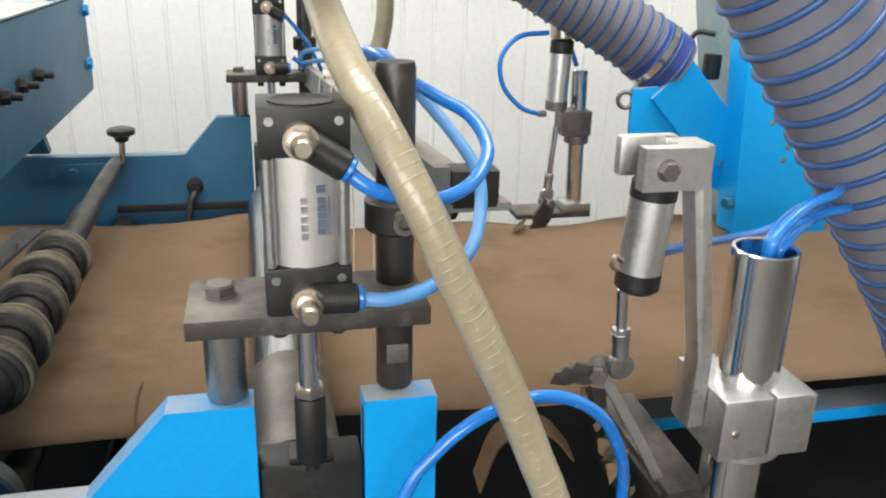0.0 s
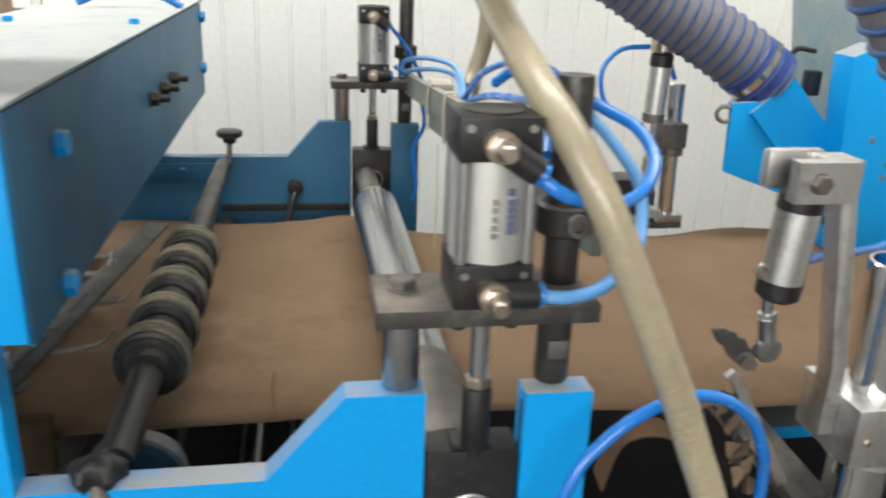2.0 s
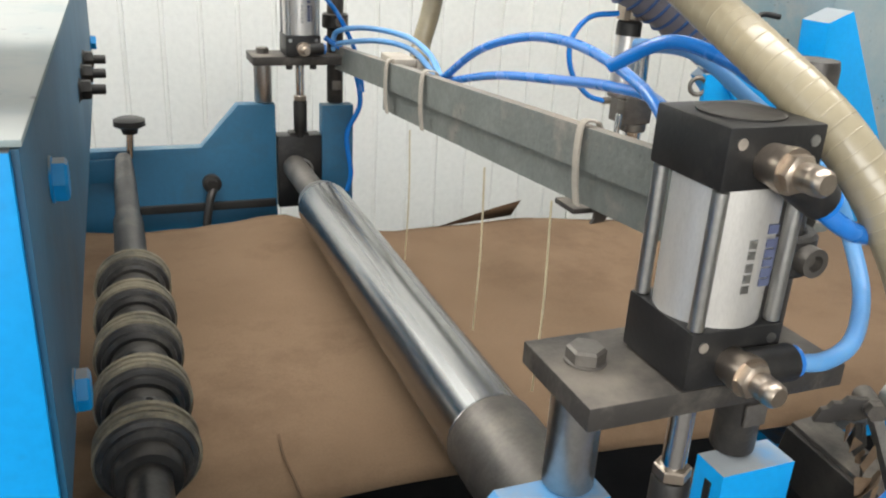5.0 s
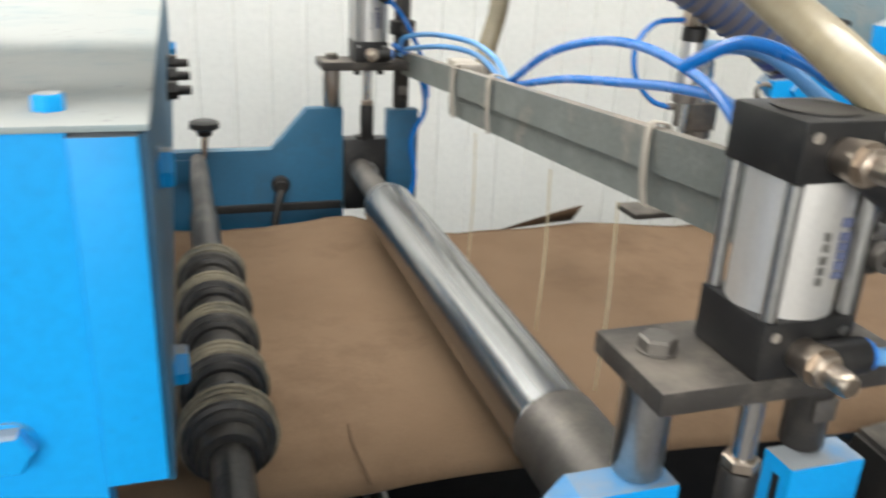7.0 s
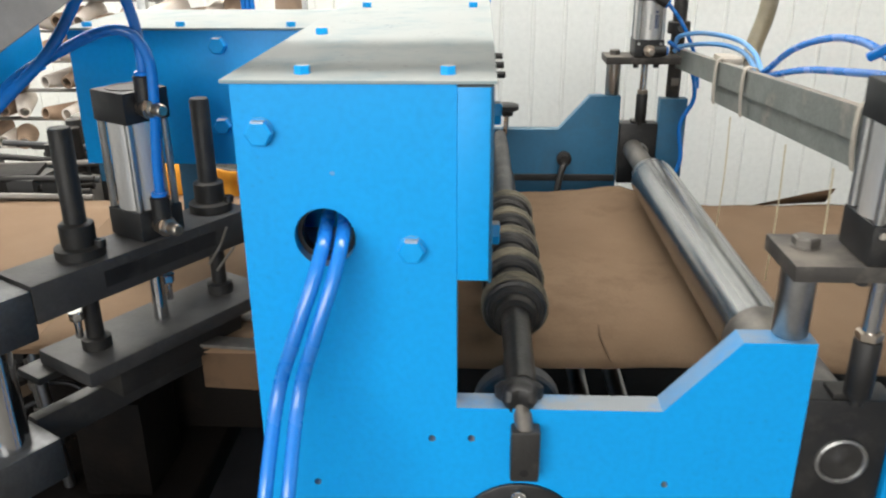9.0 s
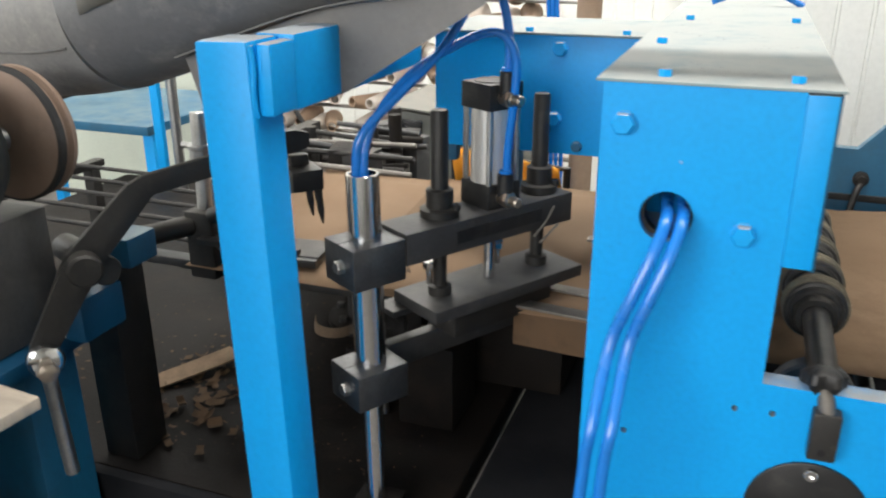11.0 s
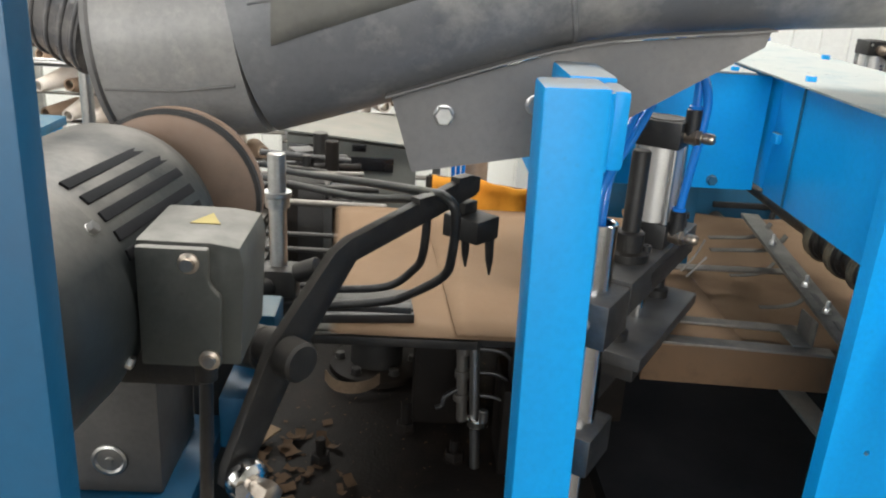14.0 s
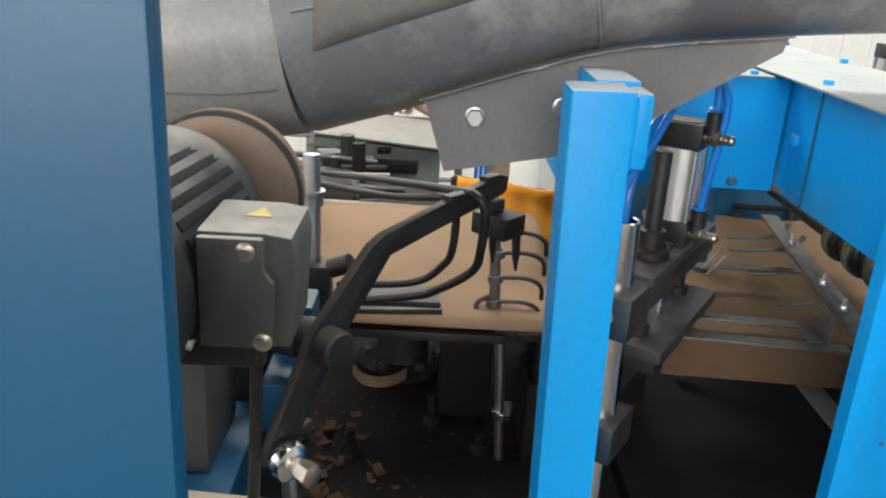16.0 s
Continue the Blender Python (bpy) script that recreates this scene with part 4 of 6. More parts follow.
def knife_lever(name_group, size, mat):
    """Rocking lever with its jagged blade; its pivot is at the origin, and the blade tip lies to -x."""
    ob = thing("knife_lever", (0, 0, 0), "scuffed steel rocking lever with a ragged blade", "lever", name_group)
    edge = [(-0.066, -0.016), (-0.057, 0.000), (-0.050, 0.001), (-0.044, 0.008), (-0.034, 0.007), (-0.027, 0.014), (-0.012, 0.011), (0.002, 0.012), (0.0, -0.013), (-0.020, -0.018), (-0.034, -0.015), (-0.046, -0.019)]
    part("blade", plate(nb(), [(a * size, b * size) for a, b in edge], -0.004, 0.002, bev=0.0005), mat, ob, "worn blade crusted with paper")
    part("hub", cyl(nb(), (0, -0.006, 0), (0, 0.02, 0), 0.009), WORN, ob)
    part("nut", lathe(nb(), (0.0, -0.006, 0.0), (0, -1, 0), [(0, 0.0085), (0.007, 0.0085)], 6), WORN, ob)
    return ob


def knife_rod(length):
    """Piston rod with a ball joint at its foot; the origin is the joint, the rod goes up +z."""
    ob = thing("piston_rod", (0, 0, 0), "chromed piston rod with a ball joint", "piston rod")
    part("rod", cyl(nb(), (0, 0, 0.03), (0, 0, 0.03 + length), 0.0055), CHROME, ob)
    part("lock_nut", lathe(nb(), (0, 0, 0.033), (0, 0, 1), [(0, 0.009), (0.006, 0.009)], 6), STEEL, ob)
    part("rod_eye", lathe(nb(), (0, -0.006, 0), (0, 1, 0), [(0, 0.006), (0, 0.012), (0.002, 0.0135), (0.010, 0.0135), (0.012, 0.012), (0.012, 0.006)], 20), STEEL, ob)
    part("neck", lathe(nb(), (0, 0, 0.008), (0, 0, 1), [(0, 0.0085), (0.018, 0.008), (0.026, 0.0095)], 16), STEEL, ob)
    return ob


knife_stand()
knife_cylinder()
near_lever = knife_lever("knife levers", 0.72, BRIDGE)
near_rod = knife_rod(0.05)
angle = thing("knife_anvil", (0.56, 0.85, 1.1), "greasy angle-steel anvil crusted with torn paper", "bracket")
part("angle", box(nb(), (0.560, 0.775, 1.066), (0.606, 0.93, 1.082), 0.003, rz(6) @ rx(9)), BRIDGE, angle, "brown dusty plate with worn edges")
part("angle_web", box(nb(), (0.552, 0.78, 1.02), (0.5595, 0.93, 1.078), 0.002, rz(6) @ rx(9)), DARKSTEEL, angle)
part("lever_bar", strip(nb(), [(0.489, 0.800, 1.205), (0.500, 0.800, 1.192), (0.548, 0.800, 1.110), (0.592, 0.800, 1.025)], 0.008, 0.010, (0, 1, 0)), CASTALU, angle, "polished lever bar")
part("base_block", box(nb(), (0.585, 0.770, 1.02), (0.6085, 0.82, 1.060), 0.003), WORN, angle)
random.seed(4)
for k in range(16):
    f = k / 15
    q = Vector((0.484 + 0.052 * f + random.uniform(-0.008, 0.008), 0.798 + random.uniform(-0.010, 0.012), 1.185 - 0.135 * f + random.uniform(-0.006, 0.006)))
    s = 0.006 + 0.011 * random.random()
    bm = nb()
    vs = [bm.verts.new(q + Vector((random.uniform(-s, s) * 0.7, random.uniform(-s, s) * 0.4, random.uniform(-s, s) * 1.3))) for _ in range(7)]
    bmesh.ops.convex_hull(bm, input=vs)
    part("torn_paper", bm, SCRAP if k % 3 else GREASY, angle, "scrap of torn kraft paper")
scrap_arc = strip(nb(), [(0.40, 0.88, 1.03), (0.43, 0.90, 1.075), (0.48, 0.90, 1.08), (0.51, 0.89, 1.05)], 0.03, 0.002, (0, 1, 0.3))
single("paper_offcut", scrap_arc, PAPER_DARK, "curled kraft paper offcut", "paper scrap")

far_stand = thing("knife_stand", (0.785, 1.6, 1.09), "small chromed tube stand with a clamp at the paper's far edge", "stand")
part("tube", cyl(nb(), (0.787, 1.615, 1.095), (0.779, 1.615, 1.366), 0.016), CHROME, far_stand)
part("clamp", box(nb(), (0.745, 1.59, 1.245), (0.802, 1.64, 1.292), 0.003), WORN, far_stand)
part("collar", pipe(nb(), (0.783, 1.615, 1.228), (0.783, 1.615, 1.2445), 0.023, 0.0165), WORN, far_stand)
part("collar_screw", hexbolt(nb(), (0.762, 1.605, 1.236), (-1, -0.2, 0), 0.006, 0.006, False), WORN, far_stand)
part("base_plate", box(nb(), (0.665, 1.590, 1.084), (0.815, 1.66, 1.0945), 0.002), BRIDGE, far_stand)
part("clamp_foot", box(nb(), (0.76, 1.59, 1.0948), (0.815, 1.64, 1.112), 0.003), STEEL, far_stand)
fc = thing("knife_cylinder", (0.7285, 1.585, 1.28), "small stained steel air cylinder", "air cylinder")
fa, fb = Vector((0.731, 1.588, 1.445)), Vector((0.7265, 1.588, 1.278))
fd = (fb - fa).normalized()
part("barrel", lathe(nb(), fa + fd * 0.045, fd, [(0, 0.0195), (0.086, 0.0195)], 28), CASTALU, fc)
part("top_cap", lathe(nb(), fa + fd * 0.02, fd, [(0, 0.016), (0.004, 0.021), (0.025, 0.021)], 28), BLACKCAP, fc)
part("bottom_cap", lathe(nb(), fa + fd * 0.131, fd, [(0, 0.0205), (0.016, 0.0205), (0.018, 0.016)], 28), WORN, fc)
for dx in (-0.015, 0.012):
    part("top_stud", box(nb(), (0.731 + dx - 0.006, 1.575, 1.425), (0.731 + dx + 0.006, 1.60, 1.452), 0.002), BRASS, fc)
part("clamp_link", box(nb(), (0.741, 1.585, 1.27), (0.748, 1.61, 1.287), 0.001), WORN, fc)
part("port", cyl(nb(), (0.705, 1.58, 1.292), (0.69, 1.578, 1.292), 0.006), WORN, fc)
far_lever = knife_lever("knife levers", 1.35, GREASY)
far_rod = knife_rod(0.10)

# ---------------------------------------------------------------- blue dust housing on the far side
hous = thing("dust_housing", (1.05, 1.5, 1.05), "blue painted dust extraction housing with a sloping chute", "machine housing")
part("body", plate(nb(), [(0.835, 1.348), (0.884, 1.352), (1.03, 1.20), (1.03, 1.155), (0.84, 1.222)], 1.50, 1.512), BLUE, hous)
part("cheek", plate(nb(), [(1.012, 1.44), (1.06, 1.46), (1.235, 1.16), (1.225, 1.05), (1.078, 1.052), (1.035, 1.09), (1.03, 1.16)], 1.44, 1.50), BLUE, hous)
part("rear_body", plate(nb(), [(1.06, 1.56), (1.60, 1.56), (1.60, 0.90), (1.20, 0.95), (1.15, 1.05)], 1.5015, 1.75), BLUE_DUSTY, hous)
ch = nb()
c0, c1 = Vector((0.905, 1.54, 1.365)), Vector((1.045, 1.54, 1.215))
d, u, w = frame_of(c1 - c0)
lathe(ch, c0, c1 - c0, [(0, 0.068), (0.19, 0.068)], 4)
bmesh.ops.rotate(ch, cent=c0, matrix=Matrix.Rotation(radians(45), 3, d), verts=ch.verts[:])
part("chute", ch, BLUE, hous, "sloping blue square chute")
part("eye_ring", lathe(nb(), (0.826, 1.505, 1.328), (0.3, 1, 0), [(0, 0.014), (0.003, 0.018), (0.006, 0.014), (0.003, 0.010), (0, 0.014)], 24, False), WORN, hous)
part("latch", box(nb(), (0.985, 1.515, 1.36), (1.010, 1.54, 1.405), 0.004), BLACKCAP, hous)
part("cable", sweep(nb(), [(0.965, 1.56, 1.425), (0.98, 1.56, 1.44), (1.01, 1.55, 1.437)], 0.005), BLACKCAP, hous)
part("hinge_bolt", hexbolt(nb(), (1.02, 1.44, 1.15), (-1, -0.3, 0), 0.011, 0.012), BLUE_SHADED, hous)
for x, z in ((1.12, 1.25), (1.115, 1.226), (1.08, 1.295)):
    part("paint_chip", lathe(nb(), (x, 1.4398, z), (0, -1, 0), [(0, 0.006), (0.0004, 0.005)], 7), GREYPLATE, hous, "small worn paint mark")
part("leg", box(nb(), (1.10, 1.52, 0.0), (1.45, 1.72, 0.95), 0.003), BLUE_SHADED, hous)

# ---------------------------------------------------------------- flexible dust hoses


def ribbed_hose(name, pts, r, pitch, label, body=None, ribm=None, category="dust hose", group="dust hoses", rib=0.13, lift=0.001, rib_label="raised blue plastic spiral"):
    ob = thing(name, pts[0], label, category, group)
    path = smooth_path(pts, 40)
    part("hose_wall", sweep(nb(), path, r, 40, smooth=False), body or DUCT_BODY, ob, sharp=80)
    # raised spiral
    bm = nb()
    length = [0.0]
    for a, b in zip(path, path[1:]):
        length.append(length[-1] + (b - a).length)
    turns = length[-1] / pitch
    steps = int(turns * 40)
    ups = [frame_of(path[1] - path[0])[1]]
    dirs = []
    for i, q in enumerate(path):
        d = (path[min(i + 1, len(path) - 1)] - path[max(i - 1, 0)]).normalized()
        dirs.append(d)
        if i:
            v = ups[-1] - d * ups[-1].dot(d)
            ups.append(v.normalized())
    spiral = []
    j = 0
    for k in range(steps + 1):
        s = length[-1] * k / steps
        while j < len(length) - 2 and length[j + 1] < s:
            j += 1
        f = (s - length[j]) / max(1e-9, length[j + 1] - length[j])
        q = path[j].lerp(path[j + 1], f)
        d = dirs[j].lerp(dirs[j + 1], f).normalized()
        uu = ups[j].lerp(ups[j + 1], f)
        uu = (uu - d * uu.dot(d)).normalized()
        a = 2 * math.pi * s / pitch
        spiral.append(q + (uu * math.cos(a) + d.cross(uu) * math.sin(a)) * (r + lift))
    sweep(bm, spiral, pitch * rib, 6, smooth=False)
    part("spiral", bm, ribm or DUCT_RIB, ob, rib_label, sharp=80)
    return ob


far_hose = ribbed_hose("dust_hose", [(0.930, 1.545, 1.375), (0.860, 1.555, 1.426), (0.78, 1.57, 1.475), (0.68, 1.59, 1.532), (0.5, 1.62, 1.66), (0.3, 1.7, 1.9), (0.2, 1.8, 2.4), (0.2, 1.9, 3.2)], 0.058, 0.022, "dusty blue corrugated dust hose clamped to a chute")
d = Vector((0.84, -0.1, -0.56)).normalized()
part("cuff", lathe(nb(), Vector((0.875, 1.553, 1.415)), d, [(0, 0.0592), (0.002, 0.0608), (0.062, 0.0608), (0.064, 0.059)], 40), CUFF, far_hose, "blue plastic cuff")
part("hose_clamp", lathe(nb(), Vector((0.875, 1.553, 1.415)) + d * 0.014, d, [(0, 0.0609), (0.0, 0.0624), (0.012, 0.0624), (0.012, 0.0609)], 40, False), CHROME, far_hose, "bright steel hose clamp")
part("clamp_screw", box(nb(), (0.925, 1.545, 1.436), (0.941, 1.57, 1.450), 0.002), WORN, far_hose)
ribbed_hose("dust_hose", [(1.04, 0.86, 0.95), (1.0, 0.86, 1.05), (0.938, 0.86, 1.19), (0.840, 0.86, 1.33), (0.763, 0.865, 1.44), (0.681, 0.87, 1.55), (0.57, 0.88, 1.70), (0.43, 0.92, 1.95), (0.40, 1.0, 2.4), (0.4, 1.1, 3.2)], 0.063, 0.0265, "large dusty blue corrugated dust hose close by", rib=0.15)

# ---------------------------------------------------------------- clear and blue hoses


def hose(name, pts, r, mat, label, group="", category="hose", seg=14, n=12):
    return single(name, sweep(nb(), pts, r, seg, n), mat, label, category, group, at=pts[0], sharp=80)


ribbed_hose("clear_hose", [(0.225, 1.05, 1.75), (0.230, 0.93, 1.61), (0.238, 0.82, 1.545), (0.249, 0.735, 1.503), (0.263, 0.690, 1.473), (0.279, 0.665, 1.440), (0.295, 0.652, 1.406), (0.312, 0.645, 1.367), (0.331, 0.641, 1.326), (0.352, 0.638, 1.280), (0.372, 0.634, 1.230), (0.387, 0.628, 1.190), (0.42, 0.61, 1.08), (0.45, 0.60, 0.85)], 0.0133, 0.0075, "yellowed clear plastic hose with a spiral", HOSE_CLEAR, HOSE_CLEAR, "hose", "clear hoses", 0.16, -0.0009, "moulded spiral rib")
ribbed_hose("clear_hose", [(0.43, 1.72, 1.9), (0.43, 1.72, 1.6), (0.428, 1.72, 1.45), (0.41, 1.72, 1.37), (0.40, 1.70, 1.34)], 0.0163, 0.0085, "yellowed clear plastic hose hanging at the far side", HOSE_CLEAR, HOSE_CLEAR, "hose", "clear hoses", 0.16, -0.0011, "moulded spiral rib")
single("hose_ferrule", cyl(nb(), (0.401, 1.70, 1.34), (0.385, 1.66, 1.27), 0.013), WORN, "steel ferrule on a hanging hose", "hose fitting")
R6 = 0.0051
hose("air_hose", [(0.243, 0.671, 1.440), (0.255, 0.666, 1.431), (0.272, 0.668, 1.424), (0.307, 0.685, 1.415), (0.338, 0.71, 1.420), (0.354, 0.735, 1.437), (0.347, 0.76, 1.456), (0.327, 0.78, 1.467), (0.310, 0.80, 1.476), (0.297, 0.82, 1.487), (0.279, 0.86, 1.493), (0.26, 0.90, 1.47)], R6, HOSE_BLUE, "bright blue air hose looping from the cylinder", "air hoses", "air hose")
hose("air_hose", [(0.250, 0.672, 1.350), (0.273, 0.670, 1.349), (0.302, 0.68, 1.353), (0.336, 0.71, 1.365), (0.352, 0.74, 1.386), (0.355, 0.765, 1.411), (0.341, 0.79, 1.436), (0.321, 0.82, 1.461), (0.299, 0.86, 1.486), (0.279, 0.90, 1.485)], R6, HOSE_PALE, "faded blue air hose from the lower port", "air hoses", "air hose")
hose("air_hose", [(0.23, 0.63, 1.08), (0.275, 0.64, 1.204), (0.299, 0.645, 1.237), (0.333, 0.65, 1.260), (0.375, 0.66, 1.266), (0.411, 0.67, 1.255), (0.444, 0.68, 1.228), (0.467, 0.69, 1.187), (0.478, 0.70, 1.150), (0.48, 0.70, 1.08)], R6, HOSE_BLUE, "bright blue air hose arching low in front", "air hoses", "air hose")
hose("air_hose", [(0.275, 1.80, 1.36), (0.283, 1.79, 1.378), (0.321, 1.75, 1.388), (0.347, 1.62, 1.392), (0.342, 1.50, 1.384), (0.331, 1.42, 1.366)], 0.0045, HOSE_PALE, "faded blue air hose tied to the bar", "air hoses", "air hose")
hose("air_hose", [(0.275, 1.80, 1.345), (0.284, 1.79, 1.357), (0.327, 1.70, 1.374), (0.351, 1.60, 1.374), (0.327, 1.42, 1.364)], 0.0045, HOSE_PALE, "faded blue air hose tied to the bar", "air hoses", "air hose")
hose("air_hose", [(0.327, 1.40, 1.369), (0.331, 1.30, 1.420), (0.338, 1.20, 1.449), (0.336, 1.10, 1.459), (0.325, 1.0, 1.455), (0.316, 0.92, 1.439), (0.31, 0.86, 1.40)], 0.0050, HOSE_BLUE, "blue air hose tied to the bar", "air hoses", "air hose")
hose("air_hose", [(0.331, 1.40, 1.364), (0.333, 1.25, 1.399), (0.336, 1.10, 1.421), (0.329, 1.0, 1.434), (0.322, 0.92, 1.437), (0.305, 0.86, 1.41)], 0.0050, HOSE_BLUE, "blue air hose tied to the bar", "air hoses", "air hose")
hose("air_hose", [(0.261, 1.80, 1.366), (0.302, 1.79, 1.332), (0.323, 1.79, 1.255), (0.302, 1.80, 1.194), (0.310, 1.80, 1.123), (0.303, 1.80, 1.087)], 0.0045, HOSE_BLUE, "blue air hose hanging down behind the far post", "air hoses", "air hose")
hose("air_hose", [(0.245, 1.79, 1.45), (0.285, 1.79, 1.40), (0.32, 1.80, 1.33), (0.33, 1.80, 1.27)], 0.004, HOSE_BLUE, "dark blue air hose from the far cylinder", "air hoses", "air hose")
hose("air_hose", [(0.690, 1.578, 1.292), (0.655, 1.575, 1.305), (0.618, 1.57, 1.345), (0.612, 1.57, 1.395), (0.645, 1.575, 1.430), (0.70, 1.58, 1.436)], 0.0045, HOSE_BLUE, "blue air hose looping at the far knife cylinder", "air hoses", "air hose")
hose("air_hose", [(0.745, 1.595, 1.42), (0.755, 1.60, 1.40), (0.768, 1.605, 1.375)], 0.0045, HOSE_BLUE, "short blue air hose behind the cylinder", "air hoses", "air hose")
hose("air_hose", [(0.70, 1.59, 1.50), (0.69, 1.59, 1.475), (0.715, 1.59, 1.452)], 0.0045, HOSE_BLUE, "short blue air hose above the cylinder", "air hoses", "air hose")
hose("air_hose", [(0.630, 0.775, 1.22), (0.637, 0.775, 1.318), (0.642, 0.777, 1.335), (0.658, 0.785, 1.347), (0.690, 0.80, 1.359), (0.734, 0.82, 1.364), (0.80, 0.90, 1.36)], R6, HOSE_BLUE, "blue air hose leaving the chromed tube", "air hoses", "air hose")
hose("air_hose", [(0.645, 0.785, 1.22), (0.652, 0.785, 1.308), (0.660, 0.787, 1.326), (0.684, 0.80, 1.337), (0.721, 0.82, 1.342), (0.768, 0.84, 1.341), (0.85, 0.93, 1.33)], R6, HOSE_BLUE, "blue air hose leaving the chromed tube", "air hoses", "air hose")
hose("air_hose", [(0.640, 0.795, 1.22), (0.648, 0.796, 1.310), (0.655, 0.80, 1.330), (0.69, 0.82, 1.345), (0.74, 0.84, 1.352), (0.82, 0.93, 1.345)], R6, HOSE_BLUE, "blue air hose leaving the chromed tube", "air hoses", "air hose")
hose("air_hose", [(0.520, 0.80, 1.36), (0.545, 0.83, 1.315), (0.568, 0.85, 1.300), (0.637, 0.90, 1.286), (0.716, 0.95, 1.272), (0.796, 1.0, 1.262), (0.9, 1.05, 1.27)], R6, HOSE_BLUE, "blue air hose crossing behind the tube", "air hoses", "air hose")
for pts in (((-0.262, 0.80, 1.36), (-0.256, 0.735, 1.354), (-0.252, 0.69, 1.349), (-0.259, 0.668, 1.321), (-0.275, 0.655, 1.275), (-0.291, 0.65, 1.225), (-0.296, 0.605, 1.16), (-0.300, 0.600, 1.124), (-0.303, 0.597, 1.05), (-0.304, 0.595, 0.95), (-0.304, 0.595, 0.85)),
            ((-0.245, 0.80, 1.36), (-0.241, 0.735, 1.354), (-0.237, 0.69, 1.349), (-0.243, 0.668, 1.321), (-0.258, 0.655, 1.276), (-0.273, 0.65, 1.225), (-0.277, 0.605, 1.16), (-0.281, 0.600, 1.124), (-0.284, 0.597, 1.05), (-0.286, 0.595, 0.95), (-0.286, 0.595, 0.85))):
    hose("air_hose", list(pts), 0.0062, HOSE_BLUE, "shiny blue air hose hanging from the frame's hole", "air hoses", "air hose")

# ================================================================ the feeder side
SHIFT.x = -0.013
# ---------------------------------------------------------------- blue posts
post = thing("frame_post", (-0.67, 0.63, 0), "bright blue square steel post with a welded beam", "post")
part("upright", box(nb(), (-0.700, 0.602, 0), (-0.640, 0.662, 1.512), 0.005, ry(-1.3), (-0.670, 0.632, 1.512)), BLUE, post)
part("top_beam", box(nb(), (-0.668, 0.6635, 1.435), (-0.622, 1.02, 1.514), 0.004), BLUE, post)
part("end_lug", box(nb(), (-0.6385, 0.612, 1.437), (-0.620, 0.6625, 1.510), 0.006), BLUE, post, "welded lug")
part("weld", sweep(nb(), [(-0.639, 0.611, 1.437), (-0.640, 0.608, 1.46), (-0.6385, 0.609, 1.485), (-0.6395, 0.608, 1.508)], 0.0035, 8), BLUE, post, "painted weld bead")
# this post's shade is held in its paint colour
post2 = single("frame_post", box(nb(), (-1.16, 0.120, 0), (-0.913, 0.135, 2.3), 0.002), BLUE_DARKENED, "blue painted flat steel post standing by the motor, darkened by painted-in shade", "post", at=(-0.96, 0.07, 0))

# ---------------------------------------------------------------- clamp stand with the glue press
AT = Vector((-0.598, 0.757, 0))
TURN = rz(-32)


def abox(bm, lo, hi, bev=0.002):
    """A box in the press arm's own axes: y along the arm, from the stand tube."""
    return box(bm, AT + Vector(lo), AT + Vector(hi), bev, TURN, AT)


def along(x, y, z):
    return AT + TURN @ Vector((x, y, z))


stand = thing("tube_stand", (AT.x, AT.y, 0.8), "chromed tube stand with clamped press arms", "stand")
part("tube", pipe(nb(), (AT.x + 0.004, AT.y, 1.085), (AT.x, AT.y + 0.004, 1.343), 0.0205, 0.0165, 32), CHROME, stand)
part("inner_rod", cyl(nb(), (AT.x + 0.006, AT.y, 0.82), (AT.x + 0.004, AT.y, 1.086), 0.014), CHROME, stand)
part("foot", box(nb(), (-0.625, 0.73, 0.8505), (-0.56, 0.79, 0.875), 0.004), DECK, stand)
for z0, z1, nm, length in ((1.208, 1.262, "upper_clamp", 0.33), (1.042, 1.092, "lower_clamp", 0.36)):
    c = part(nm, abox(nb(), (-0.034, -0.036, z0), (0.034, 0.040, z1), 0.003), CLAMP, stand)
    part("clamp_bolt", hexbolt(nb(), along(0.006, -0.036, (z0 + z1) / 2), TURN @ Vector((0, -1, 0)), 0.0085, 0.007), STEEL, c)
    part("clamp_slit", abox(nb(), (-0.002, -0.0365, z1 - 0.0015), (0.0, -0.02, z1 + 0.0005), 0), BLACKCAP, c)
    part("arm", abox(nb(), (-0.030, 0.0405, z0 + 0.016), (-0.012 if z0 < 1.1 else 0.034, length, z1 + 0.004), 0.002), ARM, stand, "dusty dark steel arm")
part("arm_slot", abox(nb(), (0.0341, 0.12, 1.236), (0.0350, 0.27, 1.254), 0), BLACKCAP, stand)
plate_ob = part("press_plate", abox(nb(), (-0.048, 0.075, 1.138), (0.048, 0.345, 1.156), 0.003), ARM, stand, "dusty dark press plate under the arm")
part("plate_lug", abox(nb(), (-0.062, 0.055, 1.128), (-0.020, 0.098, 1.1375), 0.002), ARM, plate_ob)
part("plate_lug", abox(nb(), (-0.030, 0.12, 1.098), (0.030, 0.30, 1.1375), 0.003), DARKSTEEL, plate_ob)
part("piston_rod", cyl(nb(), along(0, 0.2045, 1.156), along(0, 0.2045, 1.228), 0.0085), CHROME, stand)
